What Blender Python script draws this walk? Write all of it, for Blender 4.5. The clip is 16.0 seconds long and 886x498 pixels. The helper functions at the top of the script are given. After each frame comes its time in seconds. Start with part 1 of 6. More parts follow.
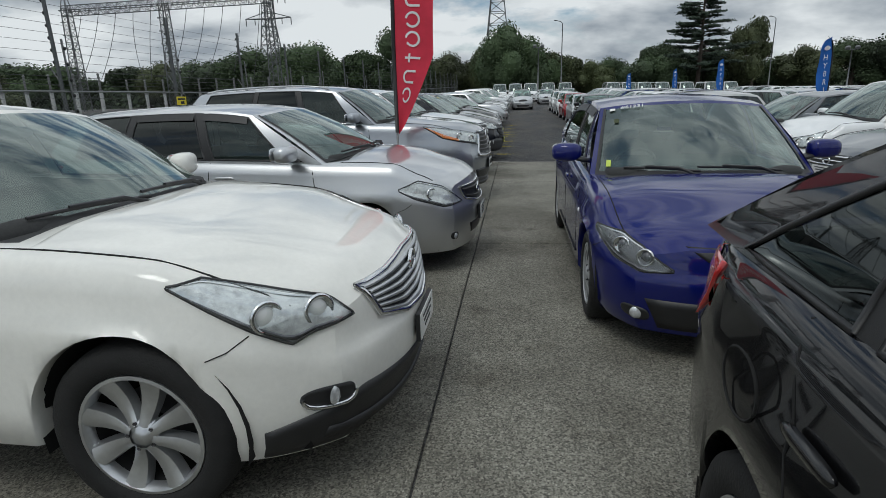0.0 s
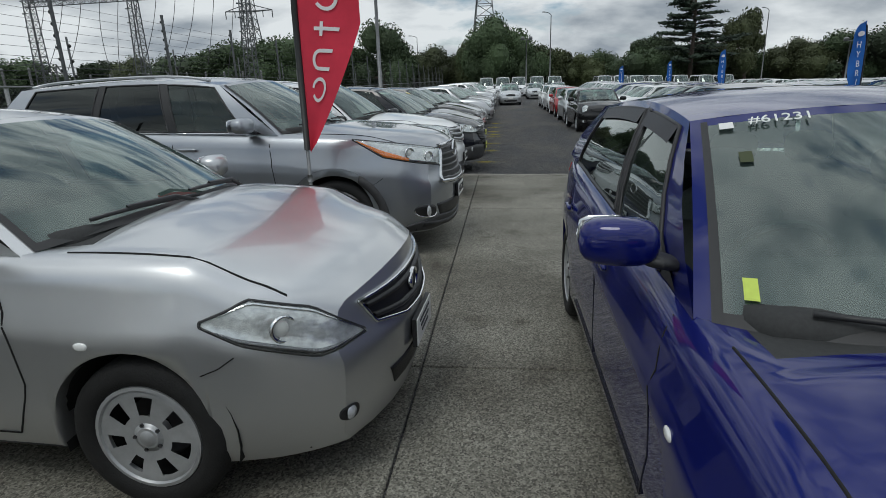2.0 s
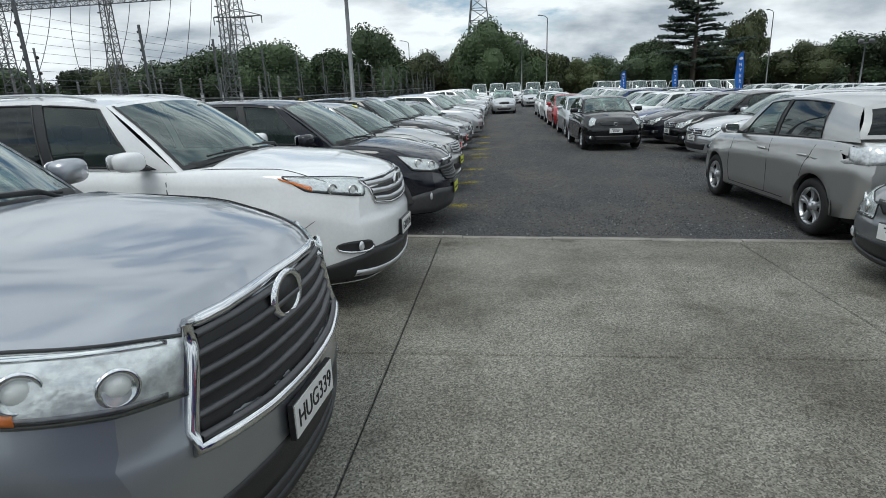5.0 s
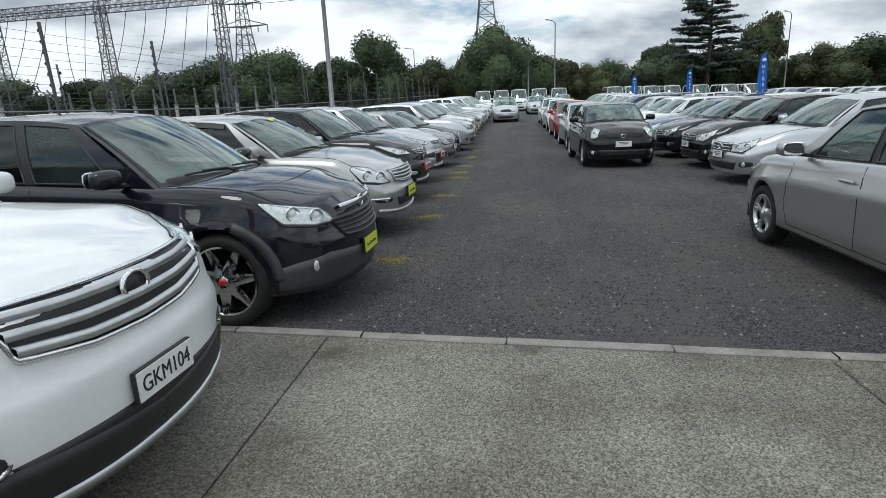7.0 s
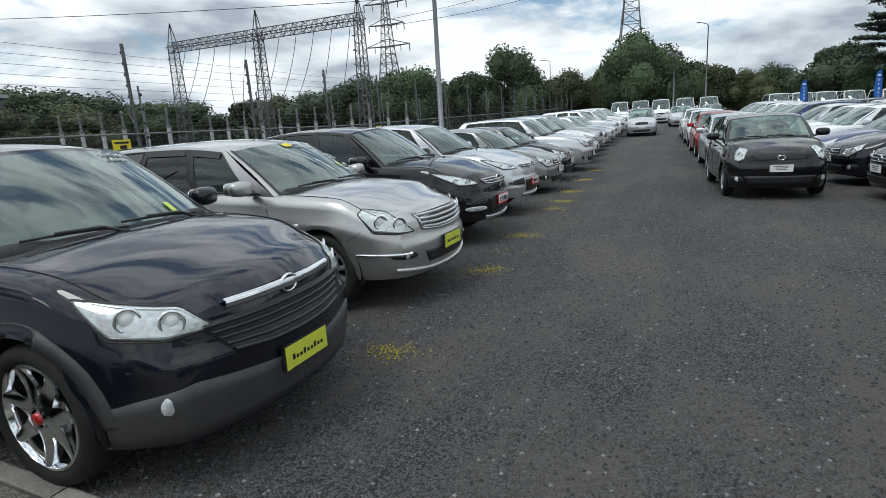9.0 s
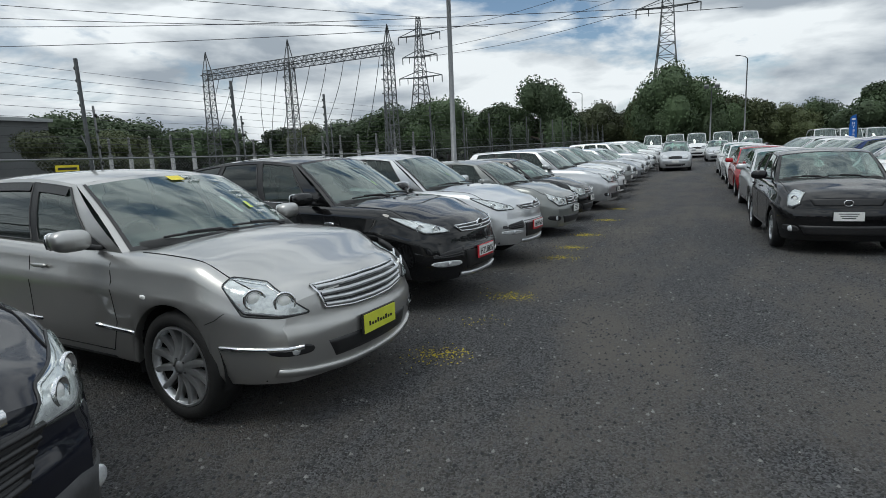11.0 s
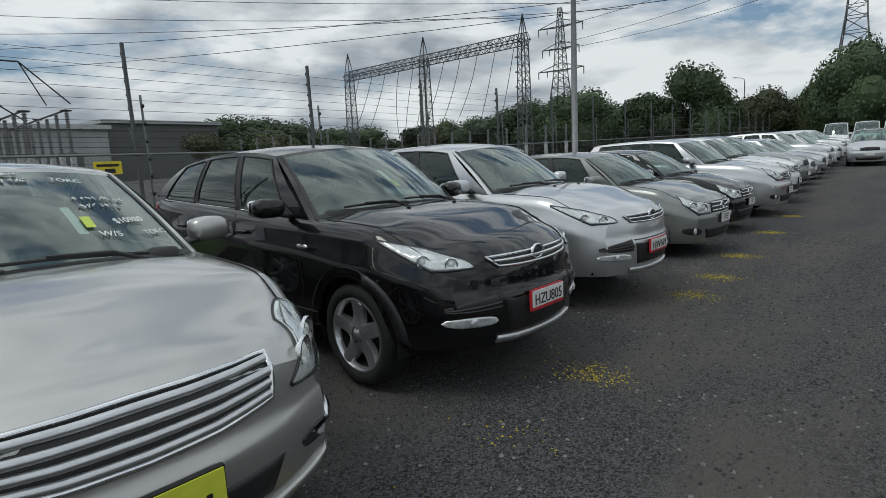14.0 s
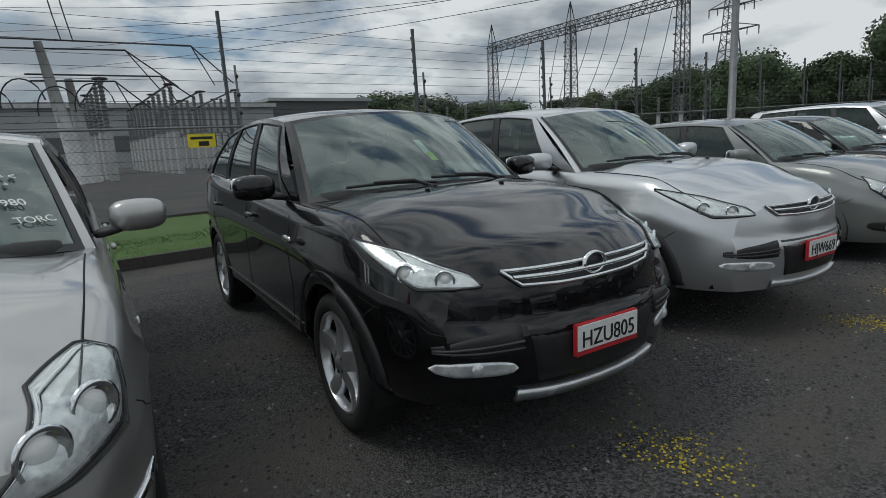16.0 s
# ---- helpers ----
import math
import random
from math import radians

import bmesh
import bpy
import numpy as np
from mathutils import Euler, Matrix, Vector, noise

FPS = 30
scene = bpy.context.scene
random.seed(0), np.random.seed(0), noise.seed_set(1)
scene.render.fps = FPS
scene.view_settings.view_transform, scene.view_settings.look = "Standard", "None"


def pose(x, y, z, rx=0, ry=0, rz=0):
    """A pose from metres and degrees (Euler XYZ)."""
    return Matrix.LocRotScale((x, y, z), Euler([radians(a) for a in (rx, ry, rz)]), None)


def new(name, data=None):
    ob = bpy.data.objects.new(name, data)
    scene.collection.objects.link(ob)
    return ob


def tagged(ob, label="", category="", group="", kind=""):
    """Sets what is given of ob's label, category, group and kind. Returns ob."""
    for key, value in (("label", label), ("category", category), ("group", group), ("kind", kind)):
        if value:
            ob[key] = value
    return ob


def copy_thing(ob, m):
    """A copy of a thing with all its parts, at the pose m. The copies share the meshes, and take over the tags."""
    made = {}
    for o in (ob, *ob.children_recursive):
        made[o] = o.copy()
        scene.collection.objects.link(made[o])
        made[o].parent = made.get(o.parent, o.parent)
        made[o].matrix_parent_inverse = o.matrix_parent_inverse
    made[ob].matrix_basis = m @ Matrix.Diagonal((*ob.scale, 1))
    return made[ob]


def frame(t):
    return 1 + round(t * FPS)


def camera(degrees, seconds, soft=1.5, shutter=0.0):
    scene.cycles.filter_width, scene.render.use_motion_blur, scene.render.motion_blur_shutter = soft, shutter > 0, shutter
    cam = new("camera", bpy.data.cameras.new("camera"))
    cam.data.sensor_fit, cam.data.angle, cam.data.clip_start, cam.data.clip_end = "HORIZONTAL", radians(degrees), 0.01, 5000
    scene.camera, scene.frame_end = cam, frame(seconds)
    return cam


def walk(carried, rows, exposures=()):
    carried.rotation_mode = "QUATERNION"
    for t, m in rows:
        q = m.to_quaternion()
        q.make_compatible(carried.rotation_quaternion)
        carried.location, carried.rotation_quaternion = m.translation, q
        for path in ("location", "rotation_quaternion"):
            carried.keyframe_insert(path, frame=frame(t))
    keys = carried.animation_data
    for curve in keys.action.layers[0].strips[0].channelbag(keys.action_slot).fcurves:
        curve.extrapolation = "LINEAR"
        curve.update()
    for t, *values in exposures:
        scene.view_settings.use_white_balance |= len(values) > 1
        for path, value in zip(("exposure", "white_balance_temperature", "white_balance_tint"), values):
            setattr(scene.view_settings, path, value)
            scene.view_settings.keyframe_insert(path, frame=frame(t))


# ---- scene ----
cam = camera(77.06, 16.0, soft=0.65)
# seconds, x, y, z, yaw, pitch, roll
PATH = [
    (0, 0.000, 0.000, 1.539, 7.239, -15.277, 1.497),
    (0.5, 0.018, 0.789, 1.518, 6.863, -15.449, 1.278),
    (1, 0.050, 1.492, 1.527, 6.276, -15.612, 1.470),
    (1.5, 0.074, 2.249, 1.525, 6.249, -15.705, 1.739),
    (2, 0.065, 2.944, 1.536, 6.055, -15.834, 1.666),
    (2.5, 0.116, 3.646, 1.567, 6.055, -15.872, 1.789),
    (3, 0.119, 4.307, 1.578, 6.135, -15.787, 1.895),
    (3.5, 0.129, 4.995, 1.618, 6.023, -15.675, 1.759),
    (4, 0.136, 5.687, 1.614, 6.207, -15.257, 1.873),
    (4.5, 0.243, 6.336, 1.595, 5.722, -15.169, 2.016),
    (5, 0.306, 6.987, 1.623, 5.723, -15.273, 1.914),
    (5.2, 0.341, 7.262, 1.651, 5.560, -15.151, 1.967),
    (7.3, 1.050, 10.155, 1.599, 7.612, -14.359, 2.737),
    (7.5, 1.112, 10.419, 1.606, 8.764, -14.260, 2.810),
    (8, 1.246, 10.996, 1.602, 12.398, -14.114, 3.015),
    (8.5, 1.362, 11.514, 1.611, 19.045, -13.640, 3.333),
    (9, 1.482, 11.998, 1.622, 20.716, -12.483, 3.301),
    (9.2, 1.517, 12.181, 1.638, 21.953, -11.207, 3.748),
    (11.3, 1.527, 14.200, 1.567, 24.139, -9.316, 2.320),
    (11.5, 1.542, 14.388, 1.542, 24.282, -9.315, 2.390),
    (12, 1.481, 14.843, 1.548, 26.509, -9.221, 2.459),
    (12.5, 1.414, 15.257, 1.548, 28.972, -9.126, 2.417),
    (13, 1.353, 15.645, 1.503, 30.042, -9.211, 2.424),
    (13.5, 1.258, 16.017, 1.493, 35.000, -8.990, 2.650),
    (14, 1.142, 16.448, 1.485, 38.192, -9.031, 2.768),
    (14.5, 1.055, 16.830, 1.455, 40.661, -8.765, 2.954),
    (15, 0.934, 17.177, 1.407, 45.984, -8.513, 2.979),
    (15.5, 0.827, 17.480, 1.379, 50.549, -10.032, 3.020),
    (16, 0.847, 17.766, 1.405, 52.861, -10.878, 3.013),
]
EXPOSURES = [(0.0, -0.10, 6250, 5), (1.5, -0.12, 6250, 5), (3.0, 0.0, 6250, 5), (4.0, 0.2, 6200, 5), (5.0, 0.28, 6200, 4), (9.0, 0.38, 6150, 5), (11.3, 0.1, 6250, 5), (12.5, 0.0, 6250, 5), (14.0, -0.08, 6300, 5), (16.0, -0.24, 6300, 5)]
walk(cam, [(t, pose(x, y, z, 90 + pitch, roll, yaw)) for t, x, y, z, yaw, pitch, roll in PATH], EXPOSURES)

# ---- light: a bright, broken overcast ----
SUN_ELEVATION, SUN_TURN = 58.0, 205.0
world = bpy.data.worlds.new("sky")
scene.world = world
world.use_nodes = True
wn, wl = world.node_tree.nodes, world.node_tree.links
wn.clear()


def wnode(kind, **values):
    n = wn.new(kind)
    for k, v in values.items():
        n.inputs[k.replace("_", " ")].default_value = v
    return n


sky = wn.new("ShaderNodeTexSky")
sky.sky_type = "NISHITA"
sky.sun_disc = False
sky.sun_elevation, sky.sun_rotation = radians(SUN_ELEVATION), radians(SUN_TURN)
clear = wnode("ShaderNodeMix")
clear.data_type = "RGBA"
clear.blend_type = "MULTIPLY"
clear.inputs[0].default_value = 1.0
clear.inputs[7].default_value = (0.11, 0.11, 0.11, 1)
wl.new(sky.outputs[0], clear.inputs[6])
spot = wn.new("ShaderNodeTexCoord")
stretch = wn.new("ShaderNodeMapping")
stretch.inputs["Scale"].default_value = (1.0, 1.0, 3.2)
stretch.inputs["Location"].default_value = (0.35, 0.1, 0.2)
wl.new(spot.outputs["Generated"], stretch.inputs[0])
puffs = wnode("ShaderNodeTexNoise", Scale=2.6, Detail=7.0, Roughness=0.56, Distortion=0.35)
wl.new(stretch.outputs[0], puffs.inputs["Vector"])
cover = wn.new("ShaderNodeValToRGB")
cover.color_ramp.elements[0].position, cover.color_ramp.elements[0].color = 0.35, (0, 0, 0, 1)
cover.color_ramp.elements[1].position, cover.color_ramp.elements[1].color = 0.45, (1, 1, 1, 1)
wl.new(puffs.outputs[0], cover.inputs[0])
bellies = wnode("ShaderNodeTexNoise", Scale=4.2, Detail=8.0, Roughness=0.52, Distortion=0.2)
wl.new(stretch.outputs[0], bellies.inputs["Vector"])
tone = wn.new("ShaderNodeValToRGB")
tone.color_ramp.elements[0].position, tone.color_ramp.elements[0].color = 0.38, (0.42, 0.46, 0.52, 1)
tone.color_ramp.elements[1].position, tone.color_ramp.elements[1].color = 0.60, (1.06, 1.07, 1.09, 1)
wl.new(bellies.outputs[0], tone.inputs[0])
mixed = wn.new("ShaderNodeMix")
mixed.data_type = "RGBA"
wl.new(cover.outputs[0], mixed.inputs[0])
wl.new(clear.outputs[2], mixed.inputs[6])
wl.new(tone.outputs[0], mixed.inputs[7])
# the overcast is brighter overhead than at the horizon
split = wn.new("ShaderNodeSeparateXYZ")
wl.new(spot.outputs["Generated"], split.inputs[0])
rise = wn.new("ShaderNodeMapRange")
rise.inputs[1].default_value, rise.inputs[2].default_value = 0.15, 1.0
rise.inputs[3].default_value, rise.inputs[4].default_value = 0.76, 1.15
wl.new(split.outputs[2], rise.inputs[0])
glow = wn.new("ShaderNodeBackground")
wl.new(mixed.outputs[2], glow.inputs[0])
wl.new(rise.outputs[0], glow.inputs[1])
done = wn.new("ShaderNodeOutputWorld")
wl.new(glow.outputs[0], done.inputs[0])

sun = new("sun", bpy.data.lights.new("sun", "SUN"))
sun.data.energy, sun.data.angle, sun.data.color = 0.8, radians(20), (1.0, 0.96, 0.9)
sun.rotation_euler = Euler((radians(90 - SUN_ELEVATION), 0, radians(180 - SUN_TURN)))

# ---- materials ----
def material(name, color, rough=0.5, metal=0.0, coat=0.0, grain=0.0, grain_scale=20.0, patch=0.0, patch_scale=1.5,
             bump=0.0, bump_scale=60.0, spec=0.5, sheen=0.0, vary=0.0, coat_rough=0.03, rough_var=0.0):
    """A Principled surface whose colour varies at two scales (grain and patches), with fine relief."""
    m = bpy.data.materials.new(name)
    m.use_nodes = True
    nt = m.node_tree
    n, l = nt.nodes, nt.links
    b = n["Principled BSDF"]
    b.inputs["Roughness"].default_value = rough
    b.inputs["Metallic"].default_value = metal
    b.inputs["Coat Weight"].default_value = coat
    b.inputs["Coat Roughness"].default_value = coat_rough
    b.inputs["Specular IOR Level"].default_value = spec
    b.inputs["Base Color"].default_value = (*color, 1)
    at = n.new("ShaderNodeTexCoord").outputs["Object"]
    value = None
    if grain or patch or vary:
        total = n.new("ShaderNodeMath")
        total.operation = "ADD"
        total.inputs[0].default_value = total.inputs[1].default_value = 0.0
        for slot, (amount, size, detail) in enumerate(((grain, grain_scale, 4.0), (patch, patch_scale, 5.0))):
            if not amount:
                continue
            t = n.new("ShaderNodeTexNoise")
            t.inputs["Scale"].default_value, t.inputs["Detail"].default_value = size, detail
            t.inputs["Roughness"].default_value = 0.62
            l.new(at, t.inputs["Vector"])
            r = n.new("ShaderNodeMapRange")
            r.inputs[1].default_value, r.inputs[2].default_value = 0.28, 0.72
            r.inputs[3].default_value, r.inputs[4].default_value = -amount, amount
            l.new(t.outputs[0], r.inputs[0])
            l.new(r.outputs[0], total.inputs[slot])
        value = total.outputs[0]
        if vary:
            info = n.new("ShaderNodeObjectInfo")
            r = n.new("ShaderNodeMapRange")
            r.inputs[3].default_value, r.inputs[4].default_value = -vary, vary
            l.new(info.outputs["Random"], r.inputs[0])
            more = n.new("ShaderNodeMath")
            l.new(value, more.inputs[0])
            l.new(r.outputs[0], more.inputs[1])
            value = more.outputs[0]
        one = n.new("ShaderNodeMath")
        one.inputs[1].default_value = 1.0
        l.new(value, one.inputs[0])
        mul = n.new("ShaderNodeVectorMath")
        mul.operation = "SCALE"
        mul.inputs[0].default_value = color
        l.new(one.outputs[0], mul.inputs["Scale"])
        l.new(mul.outputs[0], b.inputs["Base Color"])
        if rough_var:
            rr = n.new("ShaderNodeMapRange")
            rr.inputs[1].default_value, rr.inputs[2].default_value = -0.4, 0.4
            rr.inputs[3].default_value, rr.inputs[4].default_value = rough + rough_var, rough - rough_var
            l.new(value, rr.inputs[0])
            l.new(rr.outputs[0], b.inputs["Roughness"])
    if bump:
        t = n.new("ShaderNodeTexNoise")
        t.inputs["Scale"].default_value, t.inputs["Detail"].default_value = bump_scale, 3.0
        l.new(at, t.inputs["Vector"])
        u = n.new("ShaderNodeBump")
        u.inputs["Strength"].default_value, u.inputs["Distance"].default_value = bump, 0.01
        l.new(t.outputs[0], u.inputs["Height"])
        l.new(u.outputs[0], b.inputs["Normal"])
    return m


def glass_material(name, tint, gloss=1.0, base=0.08, dust=0.0):
    """Thin pane: Fresnel gloss over tinted clear glass."""
    m = bpy.data.materials.new(name)
    m.use_nodes = True
    n, l = m.node_tree.nodes, m.node_tree.links
    n.remove(n["Principled BSDF"])
    out = n["Material Output"]
    clear_part = n.new("ShaderNodeBsdfTransparent")
    clear_part.inputs[0].default_value = (*tint, 1)
    shine = n.new("ShaderNodeBsdfGlossy")
    shine.inputs["Roughness"].default_value = 0.015
    shine.inputs["Color"].default_value = (gloss * 0.93, gloss, gloss * 0.98, 1)
    edge = n.new("ShaderNodeLayerWeight")
    edge.inputs[0].default_value = 0.5
    fifth = n.new("ShaderNodeMath")
    fifth.operation = "POWER"
    fifth.inputs[1].default_value = 3.6
    l.new(edge.outputs["Facing"], fifth.inputs[0])
    amount = n.new("ShaderNodeMapRange")
    amount.inputs[3].default_value, amount.inputs[4].default_value = base, 1.0
    l.new(fifth.outputs[0], amount.inputs[0])
    mix = n.new("ShaderNodeMixShader")
    l.new(amount.outputs[0], mix.inputs[0])
    # Greenish film: dust together with pale sky haze put into its colour.
    film = n.new("ShaderNodeBsdfDiffuse")
    film.inputs[0].default_value = (0.30, 0.42, 0.385, 1)
    at = n.new("ShaderNodeTexCoord").outputs["Object"]
    smear = n.new("ShaderNodeTexNoise")
    smear.inputs["Scale"].default_value, smear.inputs["Detail"].default_value = 1.6, 4.0
    l.new(at, smear.inputs["Vector"])
    level = n.new("ShaderNodeMapRange")
    level.inputs[1].default_value, level.inputs[2].default_value = 0.3, 0.7
    level.inputs[3].default_value, level.inputs[4].default_value = dust * 0.6, dust * 1.4
    l.new(smear.outputs[0], level.inputs[0])
    hazed = n.new("ShaderNodeMixShader")
    l.new(level.outputs[0], hazed.inputs[0])
    l.new(clear_part.outputs[0], hazed.inputs[1])
    l.new(film.outputs[0], hazed.inputs[2])
    l.new(hazed.outputs[0], mix.inputs[1])
    l.new(shine.outputs[0], mix.inputs[2])
    l.new(mix.outputs[0], out.inputs[0])
    return m


def paint(name, color, metal=0.0, rough=0.35):
    return material(name, color, rough, metal, coat=1.0, spec=0.5 if metal > 0.3 else 0.08, grain=0.03 if not metal else 0.06, grain_scale=900 if metal else 40,
                    patch=0.05, patch_scale=2.2, rough_var=0.04)


PAINT = {
    "pearl": paint("pearl_white_paint", (0.80, 0.79, 0.74)),
    "white": paint("white_paint", (0.78, 0.79, 0.79)),
    "silver": paint("silver_paint", (0.58, 0.59, 0.60), 0.82, 0.34),
    "pewter": paint("warm_silver_paint", (0.46, 0.455, 0.44), 0.82, 0.34),
    "steel": paint("steel_grey_paint", (0.36, 0.38, 0.41), 0.85, 0.34),
    "grey": paint("grey_paint", (0.17, 0.18, 0.19), 0.5, 0.36),
    "black": paint("black_paint", (0.004, 0.004, 0.0045), 0.0, 0.4),
    "navy": paint("black_blue_paint", (0.005, 0.006, 0.012), 0.0, 0.4),
    "blue": paint("deep_blue_paint", (0.003, 0.007, 0.115), 0.2, 0.4),
    "darkblue": paint("dark_blue_paint", (0.02, 0.04, 0.13), 0.3, 0.35),
    "red": paint("red_paint", (0.34, 0.015, 0.02), 0.1, 0.35),
    "bronze": paint("grey_green_paint", (0.22, 0.23, 0.22), 0.5, 0.38),
}
GLASS = glass_material("green_tinted_glass", (0.50, 0.66, 0.59), 0.92, 0.11, 0.10)
SIDE_GLASS = glass_material("side_glass", (0.30, 0.34, 0.32), 0.9, 0.05, 0.04)
DARK_GLASS = glass_material("privacy_glass", (0.05, 0.055, 0.055), 0.9, 0.045)
LENS = glass_material("clear_lens", (0.92, 0.93, 0.92), 1.0, 0.05)
TRIM = material("black_plastic_trim", (0.018, 0.018, 0.019), 0.45, grain=0.15, patch=0.15, bump=0.1, bump_scale=300)
CLADDING = material("grey_plastic_cladding", (0.045, 0.045, 0.047), 0.55, grain=0.2, patch=0.15, bump=0.15, bump_scale=300)
RUBBER = material("tyre_rubber", (0.010, 0.010, 0.010), 0.8, grain=0.25, patch=0.25, patch_scale=6, bump=0.3, bump_scale=120)
CHROME = material("chrome", (0.75, 0.76, 0.77), 0.09, 1.0, grain=0.03, patch=0.05)
ALLOY = material("silver_alloy", (0.55, 0.56, 0.57), 0.28, 0.85, grain=0.06, patch=0.12, patch_scale=8)
# Darker copy of the alloy, with shade put into its colour.
DARK_ALLOY = material("shaded_alloy", (0.10, 0.10, 0.105), 0.4, 0.6, grain=0.1, patch=0.2)
HUBCAP = material("silver_hubcap_plastic", (0.42, 0.43, 0.44), 0.4, 0.4, grain=0.06, patch=0.15, patch_scale=8)
CABIN = material("charcoal_cabin_trim", (0.03, 0.031, 0.031), 0.8, grain=0.2, grain_scale=80, patch=0.2)
SEAT = material("grey_seat_fabric", (0.075, 0.078, 0.078), 0.9, grain=0.25, grain_scale=150, patch=0.2)
PALE_SEAT = material("beige_seat_leather", (0.30, 0.27, 0.23), 0.6, grain=0.1, patch=0.15)
# Near-black with deep shade in its colour: underbody, wheel wells, wheel barrels; also seams.
SHADOW = material("underbody_shade_black", (0.008, 0.008, 0.008), 0.9, grain=0.2, patch=0.2)
REFLECTOR = material("lamp_reflector", (0.70, 0.72, 0.73), 0.16, 0.45, grain=0.25, grain_scale=38, patch=0.2, patch_scale=9, bump=0.35, bump_scale=26)
DARK_REFLECTOR = material("smoked_lamp_reflector", (0.16, 0.16, 0.17), 0.2, 0.7, grain=0.25, grain_scale=38, patch=0.2, patch_scale=9, bump=0.35, bump_scale=26)
AMBER = material("amber_lens", (0.75, 0.19, 0.02), 0.15, coat=1.0, grain=0.15, grain_scale=60, patch=0.1)
RED_LENS = material("red_lens", (0.45, 0.012, 0.012), 0.12, coat=1.0, grain=0.2, grain_scale=60, patch=0.15)
BULB = material("frosted_bulb", (0.8, 0.8, 0.78), 0.2, coat=1.0, grain=0.05, patch=0.05)
PLATE_WHITE = material("white_plate", (0.74, 0.74, 0.72), 0.4, grain=0.04, patch=0.08, patch_scale=8)
PLATE_YELLOW = material("yellow_plate", (0.62, 0.66, 0.06), 0.4, grain=0.04, patch=0.06, patch_scale=8)
INK = material("black_ink", (0.012, 0.012, 0.012), 0.5, grain=0.1, patch=0.1)
RED_INK = material("red_ink", (0.45, 0.02, 0.03), 0.5, grain=0.1, patch=0.1)
CHALK = material("white_marker", (0.75, 0.77, 0.75), 0.7, grain=0.1, patch=0.1)
STICKER = material("yellow_green_sticker", (0.55, 0.68, 0.10), 0.5, grain=0.1, patch=0.1)
YELLOW = material("yellow_sign", (0.75, 0.62, 0.03), 0.5, grain=0.1, patch=0.12)
PAPER = material("white_paper", (0.75, 0.75, 0.73), 0.7, grain=0.05, patch=0.05)
STEEL = material("galvanised_steel", (0.21, 0.215, 0.22), 0.5, 0.55, grain=0.15, grain_scale=14, patch=0.2, patch_scale=1.2)
LATTICE = material("weathered_lattice_steel", (0.13, 0.135, 0.14), 0.6, 0.35, grain=0.15, patch=0.2)
POST = material("fence_post_steel", (0.10, 0.105, 0.11), 0.55, 0.4, grain=0.2, patch=0.25, patch_scale=2)
PORCELAIN = material("grey_insulator_porcelain", (0.15, 0.15, 0.15), 0.4, coat=0.4, grain=0.1, patch=0.15)
CONCRETE_POST = material("pale_concrete_post", (0.44, 0.445, 0.44), 0.85, grain=0.15, patch=0.2)
WIRE = material("dark_wire", (0.05, 0.05, 0.055), 0.5, 0.4, grain=0.1, patch=0.1)
FLAG_RED = material("red_flag_cloth", (0.66, 0.035, 0.07), 0.8, grain=0.06, grain_scale=200, patch=0.12, patch_scale=3, bump=0.2, bump_scale=14)
FLAG_BLUE = material("blue_flag_cloth", (0.015, 0.12, 0.45), 0.8, grain=0.06, grain_scale=200, patch=0.12, patch_scale=3)
FLAG_WHITE = material("white_flag_print", (0.8, 0.78, 0.78), 0.8, grain=0.04, patch=0.05)
BARK = material("bark", (0.075, 0.06, 0.048), 0.9, grain=0.3, patch=0.3, bump=0.5, bump_scale=12)
LEAF = material("dark_leaves", (0.050, 0.080, 0.032), 0.7, grain=0.45, grain_scale=1.2, patch=0.35, patch_scale=0.22, vary=0.25)
LEAF_OLIVE = material("olive_leaves", (0.062, 0.078, 0.028), 0.7, grain=0.4, grain_scale=1.2, patch=0.35, patch_scale=0.22, vary=0.25)
LEAF_NEEDLE = material("dark_needles", (0.020, 0.036, 0.020), 0.75, grain=0.4, grain_scale=1.2, patch=0.3, patch_scale=0.3)
GRASS = material("short_grass", (0.07, 0.13, 0.025), 0.9, grain=0.4, grain_scale=30, patch=0.25, patch_scale=1.5, bump=0.6, bump_scale=90)
TIMBER = material("weathered_timber", (0.06, 0.055, 0.05), 0.85, grain=0.3, grain_scale=25, patch=0.3)
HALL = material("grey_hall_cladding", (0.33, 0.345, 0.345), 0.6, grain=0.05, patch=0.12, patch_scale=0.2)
# Darker copy of the hall cladding, shade put into its colour; serves windows too.
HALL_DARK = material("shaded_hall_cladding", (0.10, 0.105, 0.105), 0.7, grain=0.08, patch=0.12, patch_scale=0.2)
CREAM = material("cream_wall", (0.5, 0.48, 0.43), 0.8, grain=0.08, patch=0.12, patch_scale=0.3)


